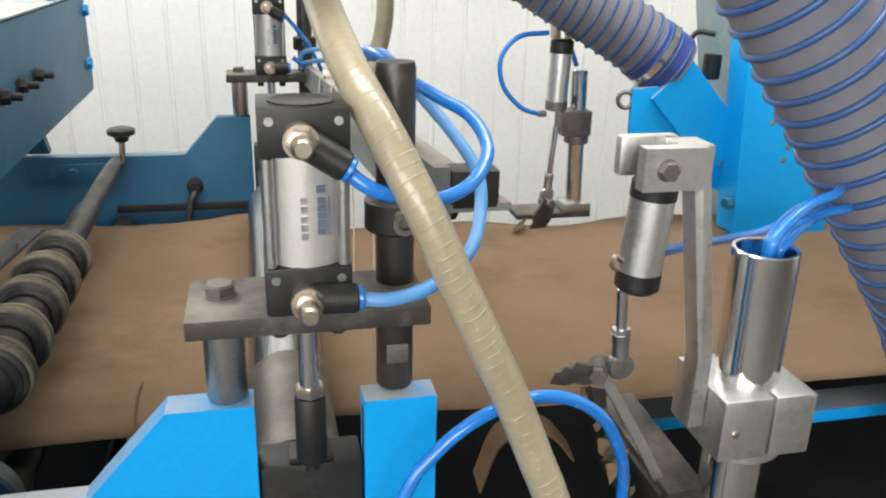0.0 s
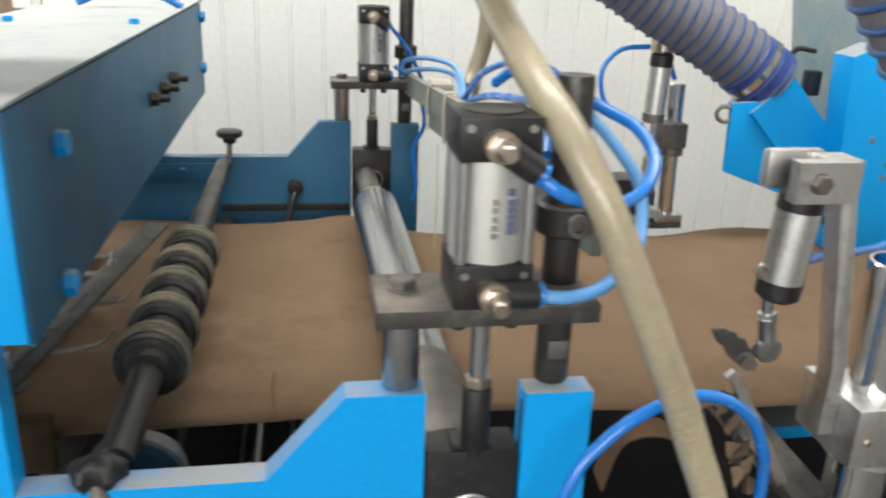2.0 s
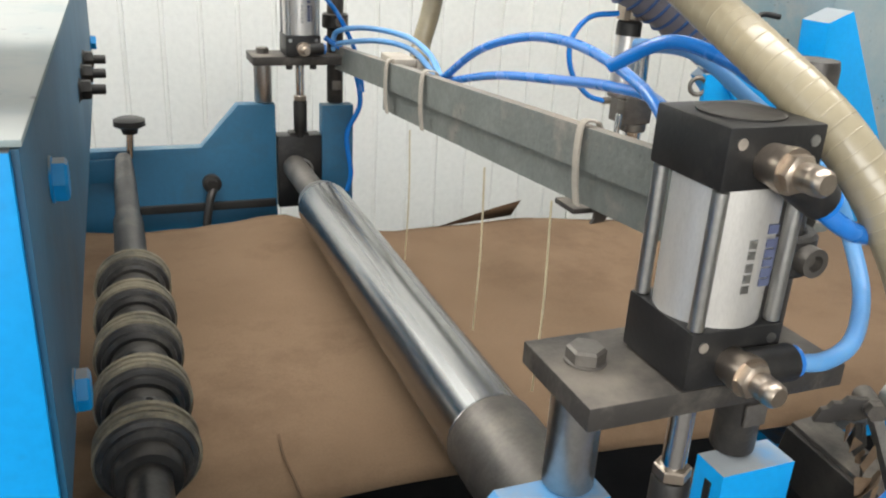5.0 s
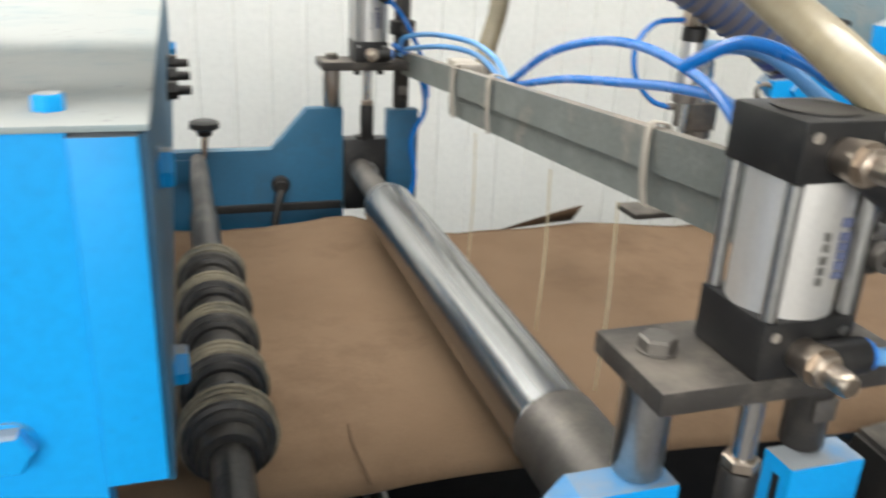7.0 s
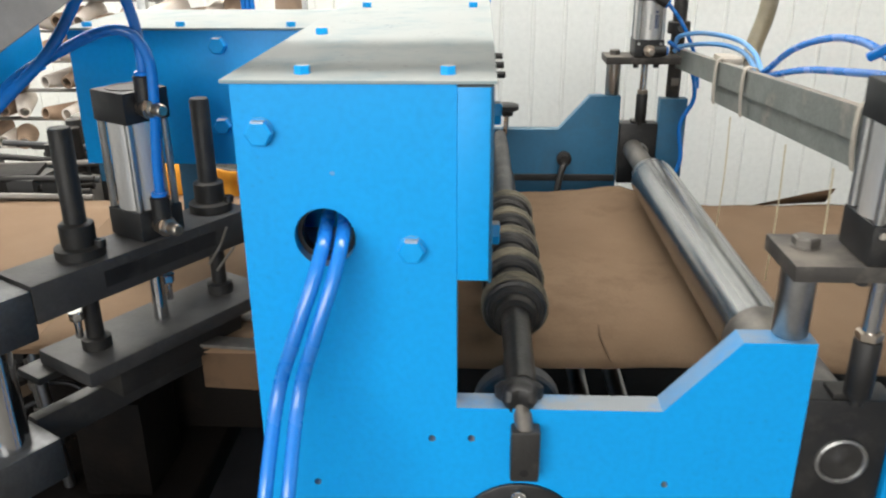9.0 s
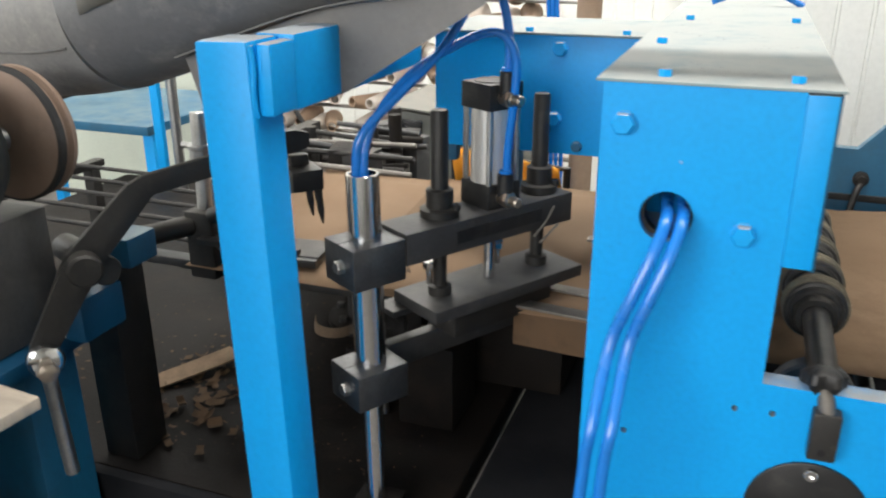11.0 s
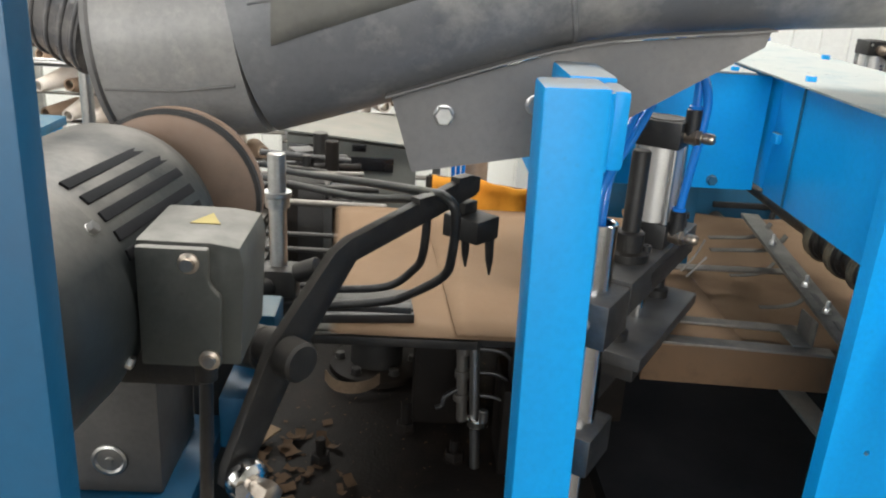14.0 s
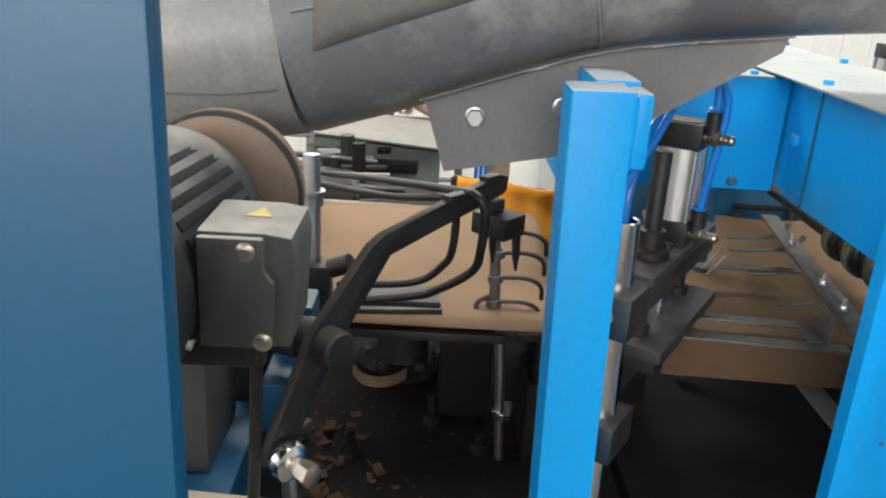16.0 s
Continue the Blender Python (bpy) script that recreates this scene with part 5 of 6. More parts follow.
for y in (0.118, 0.296):
    part("guide_rod", lathe(nb(), along(0.0, y, 1.1565), (0, 0, 1), [(0, 0.016), (0.012, 0.016), (0.014, 0.0095), (0.11, 0.0095), (0.112, 0.0115), (0.246, 0.0115), (0.2485, 0.010)], 24), DARKSTEEL, stand, "black guide rod")
    part("guide_collar", lathe(nb(), along(0.0, y, 1.267), (0, 0, 1), [(0, 0.026), (0.010, 0.026), (0.012, 0.018), (0.035, 0.018), (0.037, 0.015)], 24), DARKSTEEL, stand)
    for dx in (-0.02, 0.02):
        part("socket_bolt", lathe(nb(), along(dx, y + 0.012, 1.277), (0, 0, 1), [(0, 0.006), (0.008, 0.006), (0.008, 0.003), (0.004, 0.0025)], 14), BLACKCAP, stand)
for y in (0.10, 0.22):
    part("head_bolt", hexbolt(nb(), along(0.0, y, 1.207), (0, 0, -1), 0.008, 0.01, shank=0.02), CHROME, stand)
cyl2 = thing("air_cylinder", along(0, 0.205, 1.267), "aluminium pneumatic cylinder with black caps on the press arm", "air cylinder")
for z0, z1, nm in ((1.267, 1.300, "bottom_cap"), (1.398, 1.432, "top_cap")):
    part(nm, abox(nb(), (-0.0285, 0.2045 - 0.0285, z0), (0.0285, 0.2045 + 0.0285, z1), 0.002), BLACKCAP, cyl2)
c0 = along(0, 0.2045, 0)
part("barrel", lathe(nb(), (c0.x, c0.y, 1.2995), (0, 0, 1), [(0, 0.0272), (0.099, 0.0272)], 40), ALU, cyl2)
part("cap_recess", lathe(nb(), (c0.x, c0.y, 1.4321), (0, 0, 1), [(0, 0.024), (0.001, 0.024), (0.0012, 0.021), (0.0004, 0.020), (0.0004, 0.001)], 28), DARKSTEEL, cyl2)
for a, b in ((-1, -1), (1, -1), (1, 1), (-1, 1)):
    q = along(a * 0.0235, 0.2045 + b * 0.0235, 0)
    part("tie_rod", cyl(nb(), (q.x, q.y, 1.2995), (q.x, q.y, 1.3985), 0.004), STEEL, cyl2)
air_fitting(cyl2, along(0.0285, 0.20, 1.283), TURN @ Vector((1, -0.1, 0)), (0, 0, 1))
air_fitting(cyl2, along(0.0285, 0.20, 1.415), TURN @ Vector((1, -0.1, 0)), (0, 0, 1))
R5 = 0.0056
q0, q1 = along(0.036, 0.20, 1.32), along(0.036, 0.20, 1.452)
hose("air_hose", [q0, (q0.x + 0.003, q0.y - 0.003, 1.36), (-0.452, 0.902, 1.42), (-0.451, 0.902, 1.463), (-0.464, 0.899, 1.491), (-0.486, 0.892, 1.496), (-0.515, 0.870, 1.484), (-0.553, 0.828, 1.458), (-0.582, 0.785, 1.415), (-0.596, 0.764, 1.365), (AT.x + 0.004, AT.y, 1.25)], R5, HOSE_BLUE, "blue air hose from cylinder into the chromed tube", "air hoses", "air hose")
hose("air_hose", [q1, (q1.x - 0.002, q1.y, 1.50), (-0.474, 0.902, 1.545), (-0.487, 0.895, 1.558), (-0.502, 0.882, 1.535), (-0.527, 0.85, 1.482), (-0.563, 0.80, 1.434), (-0.597, 0.765, 1.390), (AT.x - 0.006, AT.y, 1.35), (AT.x - 0.006, AT.y, 1.25)], R5, HOSE_BLUE, "blue air hose from cylinder into the chromed tube", "air hoses", "air hose")
for dx in (0.0, 0.02):
    hose("air_hose", [(-0.62 + dx, 0.70, 0.855), (-0.66 + dx, 0.62, 0.90), (-0.72 + dx, 0.55, 0.90), (-0.80 + dx, 0.50, 0.858)], R5, HOSE_BLUE, "blue air hose lying on the oily deck", "air hoses", "air hose")
hose("air_hose", [(-0.10, 1.60, 1.482), (-0.14, 1.60, 1.50), (-0.20, 1.59, 1.508), (-0.26, 1.58, 1.487)], R5, HOSE_BLUE, "blue air hose lying over the cover", "air hoses", "air hose")

# ---------------------------------------------------------------- folding guides under the covers
guide = thing("fold_guide", (-0.3, 0.95, 1.06), "soiled brown guide board with thin steel strips", "guide")
part("board", box(nb(), (-0.46, 0.952, 1.040), (-0.175, 0.965, 1.108), 0.002, rz(-4)), PAPER_DARK, guide)
part("strip", box(nb(), (-0.46, 0.925, 1.112), (-0.205, 0.95, 1.116), 0.001, rz(-6)), WORN, guide)
part("strip", box(nb(), (-0.42, 1.00, 1.112), (-0.215, 1.022, 1.116), 0.001, rz(-6)), WORN, guide)
part("strip", box(nb(), (-0.40, 1.20, 1.125), (-0.16, 1.222, 1.129), 0.001), WORN, guide)
rail = thing("slotted_rail", (-0.2, 1.2, 1.16), "dusty galvanised slotted rail", "rail")
part("rail_bar", box(nb(), (-0.192, 0.745, 1.156), (-0.158, 1.44, 1.162), 0.001, rz(-8), (-0.175, 1.1825, 1.159)), DULLBAR, rail)


def rail_x(y):
    return -0.175 - (1.1825 - y) * 0.1405


for y in (0.90, 1.00, 1.12):
    part("slot", box(nb(), (rail_x(y) - 0.0035, y - 0.028, 1.1622), (rail_x(y) + 0.0035, y + 0.028, 1.1627), 0, rz(-8)), BLACKCAP, rail)
for y in (0.955, 1.055, 1.25):
    part("wing_bolt", hexbolt(nb(), (rail_x(y) - 0.004, y, 1.1628), (0, 0, 1), 0.006, 0.006, shank=0.010), STEEL, rail)
part("bracket", box(nb(), (-0.232, 0.935, 1.117), (-0.229, 0.985, 1.1555), 0.001), DULLBAR, rail)
part("bracket_foot", box(nb(), (-0.258, 0.935, 1.1165), (-0.2325, 0.985, 1.1195), 0.001), DULLBAR, rail)
single("lower_rail", box(nb(), (-0.215, 0.745, 0.994), (-0.178, 1.30, 1.000), 0.001), BAR, "dusty galvanised lower rail", "rail", at=(-0.2, 1.0, 1.0))
for k, y in enumerate((1.27, 1.34)):
    single("curled_guide", strip(nb(), [(-0.27 + 0.02 * k, y, 1.14), (-0.22, y, 1.142), (-0.17, y, 1.145), (-0.145, y + 0.005, 1.158), (-0.135, y + 0.006, 1.172)], 0.016, 0.0015), DULLBAR, "dull curled guide strip", "guide", "curled guides")
for k, y in enumerate((1.12, 1.26)):
    single("curled_guide", strip(nb(), [(-0.23, y, PAPER_Z + 0.012), (-0.20, y, PAPER_Z + 0.014), (-0.165, y + 0.01, PAPER_Z + 0.018), (-0.148, y + 0.012, PAPER_Z + 0.036)], 0.011, 0.0015), DULLBAR, "dull curled guide strip", "guide", "curled guides")
for pts in (((-0.431, 0.95, 1.218), (-0.415, 0.95, 1.242), (-0.405, 0.95, 1.265)),
            ((-0.422, 0.95, 1.21), (-0.409, 0.95, 1.227), (-0.399, 0.95, 1.24))):
    single("wire_finger", sweep(nb(), pts, 0.0016, 8), WORN, "short bright bent wire finger", "wire guide", "wire fingers")

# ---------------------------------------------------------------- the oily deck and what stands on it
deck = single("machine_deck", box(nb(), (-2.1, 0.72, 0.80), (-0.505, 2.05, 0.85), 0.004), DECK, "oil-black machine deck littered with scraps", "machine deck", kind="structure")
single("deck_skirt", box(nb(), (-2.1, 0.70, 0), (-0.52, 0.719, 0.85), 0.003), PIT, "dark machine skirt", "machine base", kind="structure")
fl = thing("flange_hub", (-0.885, 1.30, 0.85), "black round flange hub on the deck", "hub")
part("flange", lathe(nb(), (-0.86, 1.32, 0.8505), (0, 0, 1), [(0, 0.09), (0.012, 0.09), (0.016, 0.08)], 36), DECK, fl)
part("boss", lathe(nb(), (-0.86, 1.32, 0.866), (0, 0, 1), [(0, 0.05), (0.06, 0.048), (0.065, 0.04)], 28), DARKSTEEL, fl)
for a in range(0, 360, 60):
    part("nut", hexbolt(nb(), (-0.86 + 0.07 * math.cos(radians(a)), 1.32 + 0.07 * math.sin(radians(a)), 0.866), (0, 0, 1), 0.01, 0.01), DARKSTEEL, fl)
part("torn_ring", strip(nb(), [(-0.95, 1.24, 0.87), (-0.93, 1.21, 0.868), (-0.90, 1.20, 0.868), (-0.87, 1.205, 0.872), (-0.85, 1.22, 0.878)], 0.02, 0.002, (0, 0.4, 1)), SCRAP, fl, "curl of torn paper")
bm = nb()
random.seed(11)
for k in range(520):
    x, y = random.uniform(-1.35, -0.58), random.uniform(0.80, 1.35)
    s = random.choice((0.003, 0.004, 0.005, 0.007, 0.011) if x < -0.93 and y < 1.15 else (0.0015, 0.002, 0.0025, 0.004)) * random.uniform(0.6, 1.3)
    a = random.uniform(0, 6.28)
    z = 0.8512 + random.uniform(0, 0.002)
    c, d = math.cos(a) * s, math.sin(a) * s
    t = random.uniform(0.3, 0.9)
    tilt = random.uniform(0, 0.3) * s
    vs = [bm.verts.new(v) for v in ((x + c, y + d, z + tilt), (x - d * t, y + c * t, z), (x - c * 0.8, y - d, z), (x + d * t, y - c * t * 0.8, z + tilt * 0.5))]
    bm.faces.new(vs)
for k in range(60):
    x = random.uniform(-1.12, -0.90) + 0.05 * random.random()
    y = random.uniform(0.79, 1.08)
    s, a, z = random.uniform(0.005, 0.018), random.uniform(0, 6.28), 0.852 + random.uniform(0, 0.004)
    u, v = Vector((math.cos(a), math.sin(a), 0)) * s, Vector((-math.sin(a), math.cos(a), 0)) * s * random.uniform(0.3, 0.8)
    curl = random.uniform(0.1, 0.7) * s
    rows = [[bm.verts.new(Vector((x, y, z)) + u * f + v * g * random.uniform(0.7, 1.2) + Vector((0, 0, curl * f * f))) for g in (-1, 1)] for f in (-1, -0.3, 0.4, 1)]
    for p0, p1 in zip(rows, rows[1:]):
        bm.faces.new((p0[0], p0[1], p1[1], p1[0]))
scraps = single("paper_scraps", bm, PAPER_DARK, "scattered torn kraft paper scraps on the deck", "paper scraps", kind="stuff")
single("paper_offcut", strip(nb(), [(-1.14, 0.90, 0.852), (-1.08, 0.98, 0.862), (-1.02, 1.06, 0.875)], 0.05, 0.003, (1, -0.6, 0)), SCRAP, "long kraft paper offcut on the deck", "paper scrap")
for x, y, h in ((-0.80, 1.10, 0.09), (-0.72, 1.02, 0.06), (-0.93, 1.0, 0.07)):
    ob = thing("deck_bolt", (x, y, 0.85), "oily bolt stud on the deck", "bolt", "deck bolts")
    part("stud", cyl(nb(), (x, y, 0.8505), (x, y, 0.85 + 0.6 * h), 0.008), DECK, ob)
    part("nut", hexbolt(nb(), (x, y, 0.8505), (0, 0, 1), 0.016, 0.014), DECK, ob)
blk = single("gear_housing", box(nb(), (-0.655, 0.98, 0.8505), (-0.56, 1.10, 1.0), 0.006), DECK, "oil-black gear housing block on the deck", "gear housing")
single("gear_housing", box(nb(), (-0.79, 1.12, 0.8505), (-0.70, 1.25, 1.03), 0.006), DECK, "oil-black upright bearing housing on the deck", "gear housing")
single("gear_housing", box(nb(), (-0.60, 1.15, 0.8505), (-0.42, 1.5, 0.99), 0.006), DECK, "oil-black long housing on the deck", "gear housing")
th = thing("thin_column", (-0.70, 1.0, 0.85), "thin grey steel column with a bright collar", "column")
part("rod", cyl(nb(), (-0.688, 1.0, 0.8505), (-0.704, 1.0, 1.075), 0.0075), STEEL, th)
part("collar", pipe(nb(), (-0.690, 0.997, 0.928), (-0.690, 0.997, 0.944), 0.017, 0.0078), CHROME, th)
part("stub", cyl(nb(), (-0.683, 0.982, 0.944), (-0.683, 0.982, 0.965), 0.007), STEEL, th)
part("top_knuckle", box(nb(), (-0.715, 0.985, 1.0755), (-0.69, 1.015, 1.092), 0.003), DARKSTEEL, th)
hk = thing("hook_rack", (-0.72, 1.0, 1.09), "grey rod carrying black curved hooks", "hook rack")
part("rod", cyl(nb(), (-0.712, 1.02, 1.075), (-0.722, 1.02, 1.235), 0.0085), WORN, hk)
for z in (1.12, 1.16, 1.20, 1.232):
    part("collar", pipe(nb(), (-0.716, 1.02, z - 0.008), (-0.717, 1.02, z + 0.004), 0.012, 0.0086), WORN, hk)
    part("hook", sweep(nb(), [(-0.71, 1.02, z), (-0.67, 1.015, z + 0.002), (-0.648, 1.012, z - 0.008), (-0.644, 1.012, z - 0.03)], 0.0035, 8), BLACKCAP, hk)
part("hook", sweep(nb(), [(-0.72, 1.02, 1.13), (-0.74, 1.015, 1.12), (-0.745, 1.012, 1.105), (-0.755, 1.012, 1.10)], 0.004, 8), BLACKCAP, hk)
fbar = thing("front_bars", (-0.85, 1.0, 1.07), "dark steel bars along the feeder edge", "bar")
part("bar", box(nb(), (-0.97, 0.975, 1.068), (-0.70, 0.99, 1.082), 0.002), DARKSTEEL, fbar)
part("bar", box(nb(), (-1.25, 1.00, 1.062), (-0.62, 1.03, 1.078), 0.002), BLACKCAP, fbar)
part("blue_link", box(nb(), (-1.0, 1.035, 1.062), (-0.79, 1.10, 1.075), 0.003), BLUE_SHADED, fbar)
part("plate", box(nb(), (-1.0, 0.985, 1.112), (-0.80, 1.06, 1.120), 0.002, rz(6)), DARKSTEEL, fbar)
part("plate_edge", box(nb(), (-0.995, 0.972, 1.104), (-0.795, 0.984, 1.118), 0.002, rz(6)), BLACKCAP, fbar)
part("foot", box(nb(), (-1.22, 1.00, 0.8505), (-1.19, 1.03, 1.0615), 0.002), DECK, fbar)
part("foot", box(nb(), (-0.645, 1.00, 1.0005), (-0.62, 1.03, 1.0615), 0.002), DECK, fbar)


def feed_sheet(label):
    bm = nb()
    g = []
    for i in range(13):
        row = []
        for j in range(13):
            x, y = -0.215 + 0.43 * i / 12 - (0.05 * (j / 12 - 0.3) if i == 0 else 0), -0.285 + 0.60 * j / 12
            row.append(bm.verts.new((x, y, 0.003 * math.sin(5 * x + 1) * math.cos(6 * y) + 0.002 * noise.noise((x * 8, y * 8, 1)))))
        g.append(row)
    for i in range(12):
        for j in range(12):
            bm.faces.new((g[i][j], g[i + 1][j], g[i + 1][j + 1], g[i][j + 1]))
    ob = single("kraft_sheet", bm, SHEET, label, "paper sheet", "kraft sheets", sharp=60)
    mod = ob.modifiers.new("thickness", 'SOLIDIFY')
    mod.thickness = 0.0006
    return ob


sheets = [feed_sheet("cut brown kraft paper sheet sliding over the feeder") for _ in range(3)]
fing = thing("feed_fingers", (-0.95, 1.3, 1.06), "row of thin steel rods under the sheet", "guide")
for k in range(5):
    part("rod", cyl(nb(), (-1.88, 1.12 + 0.085 * k, 1.068), (-0.72, 1.10 + 0.085 * k, 1.068), 0.005), DARKSTEEL, fing)
part("cross_bar", box(nb(), (-1.10, 1.03, 1.045), (-1.07, 1.55, 1.0625), 0.002), DARKSTEEL, fing)
part("cross_bar", box(nb(), (-0.80, 1.03, 1.045), (-0.77, 1.55, 1.0625), 0.002), DARKSTEEL, fing)
part("cross_bar", box(nb(), (-1.75, 1.03, 1.045), (-1.72, 1.55, 1.0625), 0.002), DARKSTEEL, fing)
part("leg", box(nb(), (-1.75, 1.50, 0.8505), (-1.72, 1.53, 1.0445), 0.002), DARKSTEEL, fing)
part("leg", box(nb(), (-1.10, 1.50, 0.8505), (-1.07, 1.53, 1.0445), 0.002), DARKSTEEL, fing)
part("leg", box(nb(), (-0.80, 1.50, 0.8505), (-0.77, 1.53, 1.0445), 0.002), DARKSTEEL, fing)

# ---------------------------------------------------------------- drive motor
MX, MZ = -1.092, 1.364
AX = Vector((0.14, 0.99, 0.02)).normalized()
motor = thing("electric_motor", (MX, 0.5, MZ), "dusty grey-green electric motor with a terminal box", "electric motor")
M0 = Vector((MX, 0.43, MZ))
part("housing", lathe(nb(), M0, AX, [(-0.005, 0.085), (0.0, 0.0935), (0.165, 0.0935), (0.185, 0.088), (0.205, 0.070), (0.215, 0.05)], 64), MOTOR, motor)
cover = part("fan_cover", lathe(nb(), M0, -AX, [(-0.010, 0.0945), (-0.008, 0.0985), (0.050, 0.0985), (0.068, 0.095), (0.080, 0.086), (0.086, 0.072), (0.087, 0.064), (0.083, 0.062), (0.083, 0.002)], 64), MOTOR, motor, "rounded fan cover")
for r in (0.022, 0.036, 0.050):
    part("grille_ring", lathe(nb(), M0 - AX * 0.083, -AX, [(0, r + 0.0035), (0.003, r + 0.0025), (0.003, r - 0.0025), (0, r - 0.0035)], 40, False), GREYPLATE, cover)
for a in (0, 60, 120):
    q = Vector((math.cos(radians(a)), 0, math.sin(radians(a)))) * 0.058
    part("grille_spoke", cyl(nb(), M0 - AX * 0.084 - q, M0 - AX * 0.084 + q, 0.0025, 8), GREYPLATE, cover)
for a in (62, 52, 42, 32, 22.5):
    d = Vector((math.cos(radians(a)), -0.14 * math.cos(radians(a)), math.sin(radians(a))))
    c = M0 + AX * 0.088 + d * 0.0916
    part("cooling_slot", box(nb(), c + Vector((-0.0024, -0.064, -0.0042)), c + Vector((0.0024, 0.064, 0.0042)), 0.001, rz(-8) @ ry(-a)), PIT, motor, "dark cooling slot")
for a in (40, -20, 200):
    q = M0 - AX * 0.01 + Vector((math.cos(radians(a)), 0, math.sin(radians(a)))) * 0.0975
    part("cover_screw", hexbolt(nb(), q, (math.cos(radians(a)), 0, math.sin(radians(a))), 0.005, 0.004), STEEL, motor)
tb = part("terminal_box", plate(nb(), [(-0.996, 1.322), (-0.996, 1.416), (-0.944, 1.416), (-0.924, 1.413), (-0.921, 1.398), (-0.925, 1.322)], 0.436, 0.52, bev=0.003), TERMBOX, motor)
part("box_lid", plate(nb(), [(-0.994, 1.324), (-0.994, 1.414), (-0.944, 1.414), (-0.944, 1.388), (-0.936, 1.378), (-0.938, 1.324)], 0.427, 0.4355, bev=0.003), TERMBOX, tb)
for x, z in ((-0.957, 1.404), (-0.945, 1.331)):
    part("lid_screw", lathe(nb(), (x, 0.427, z), (0, -1, 0), [(0, 0.0075), (0.002, 0.0075), (0.003, 0.005), (0.006, 0.0045)], 16), BRASS, tb)
part("mounting_pad", box(nb(), (-1.04, 0.465, 1.285), (-0.955, 0.52, 1.3215), 0.006), DARKSTEEL, motor)
part("warning_label", plate(nb(), [(-0.968, 0.475), (-0.946, 0.475), (-0.957, 0.50)], 1.4163, 1.4168, axes="xy", bev=0), WARN, tb, "small yellow triangular label")
part("gland", cyl(nb(), (-0.960, 0.47, 1.3215), (-0.960, 0.47, 1.29), 0.009), DARKSTEEL, tb)
part("cable", sweep(nb(), [(-0.960, 0.47, 1.292), (-0.962, 0.472, 1.24), (-0.966, 0.478, 1.17), (-0.972, 0.49, 1.10), (-0.98, 0.53, 1.06)], 0.0055, 10), BLACKCAP, tb)
PX = -1.038
pul = thing("belt_pulley", (PX, 0.68, 1.372), "rust-brown dusty drive pulley disc", "pulley")
part("disc", lathe(nb(), (PX, 0.66, 1.372 + 0.003), (0, 1, 0), [(0, 0.02), (0, 0.078), (0.004, 0.084), (0.010, 0.084), (0.014, 0.078), (0.022, 0.078), (0.026, 0.084), (0.032, 0.084), (0.034, 0.08)], 56), PULLEY, pul)
part("rim", lathe(nb(), (PX, 0.6615, 1.372 + 0.003), (0, 1, 0), [(0, 0.0815), (0.002, 0.0853), (0.011, 0.0853), (0.012, 0.082)], 56, False), RUBBER, pul)
part("shaft", cyl(nb(), (PX - 0.008, 0.62, 1.372), (PX, 0.66, 1.372), 0.014), STEEL, pul)
gb = thing("gear_block", (-1.08, 0.60, 1.1), "grey machined gear block under the motor", "gear block")
part("block", box(nb(), (-1.135, 0.58, 1.098), (-1.036, 0.70, 1.272), 0.003), GREYBLOCK, gb)
part("plug", lathe(nb(), (-1.085, 0.58, 1.135), (0, -1, 0), [(0, 0.017), (0.002, 0.017), (0.003, 0.014), (0.001, 0.012), (0.001, 0.004), (0.003, 0.003)], 28), STEEL, gb)
base = thing("motor_base", (-1.1, 0.62, 0.86), "blue painted motor base", "motor base")
part("top_plate", box(nb(), (-1.55, 0.545, 1.072), (-1.008, 0.73, 1.0965), 0.004), BLUE_DARKENED, base)
part("front_web", box(nb(), (-1.55, 0.60, 0.0), (-1.02, 0.69, 1.0715), 0.003), BLUE_SHADED, base)
part("ledge", box(nb(), (-1.0, 0.66, 1.098), (-0.965, 0.74, 1.16), 0.004), BLUE_DARKENED, base)
single("pale_board", box(nb(), (-1.7, 0.30, 1.104), (-0.90, 0.545, 1.120), 0.003, rz(-5)), WOOD, "pale dusty board lying beside the motor", "board")
single("board_trestle", box(nb(), (-1.6, 0.38, 0), (-1.1, 0.43, 1.1035), 0.003), BLUE_SHADED, "dark trestle under the pale board", "trestle")
single("junction_block", box(nb(), (-1.005, 0.75, 1.172), (-0.955, 0.81, 1.215), 0.004), BLUE_SHADED, "dark blue painted bearing bracket behind the motor", "bracket")
single("bracket_arm", box(nb(), (-1.05, 0.745, 0.8505), (-0.99, 0.815, 1.1715), 0.003), DARKSTEEL, "dark upright behind the motor", "bracket")

# ---------------------------------------------------------------- rocking lever
lever = thing("rocker_lever", (0, 0, 0), "black bent steel rocker lever with a slotted tip", "lever")
LEV = [(-0.068, -0.132), (-0.080, -0.120), (-0.076, -0.100), (-0.019, 0.010), (0.064, 0.090), (0.084, 0.099), (0.287, 0.134), (0.303, 0.129), (0.303, 0.111), (0.296, 0.107),
       (0.094, 0.073), (0.022, -0.008), (-0.044, -0.110), (-0.050, -0.126)]
part("lever_bar", plate(nb(), LEV, -0.006, 0.006, bev=0.002), DARKSTEEL, lever)
for s0, s1 in ((0.19, 0.215), (0.26, 0.285)):
    zc = 0.104 + (s0 - 0.116) * 0.17
    part("slot", box(nb(), (s0, -0.0066, zc - 0.006), (s1, 0.0066, zc + 0.006), 0), BLACKCAP, lever)
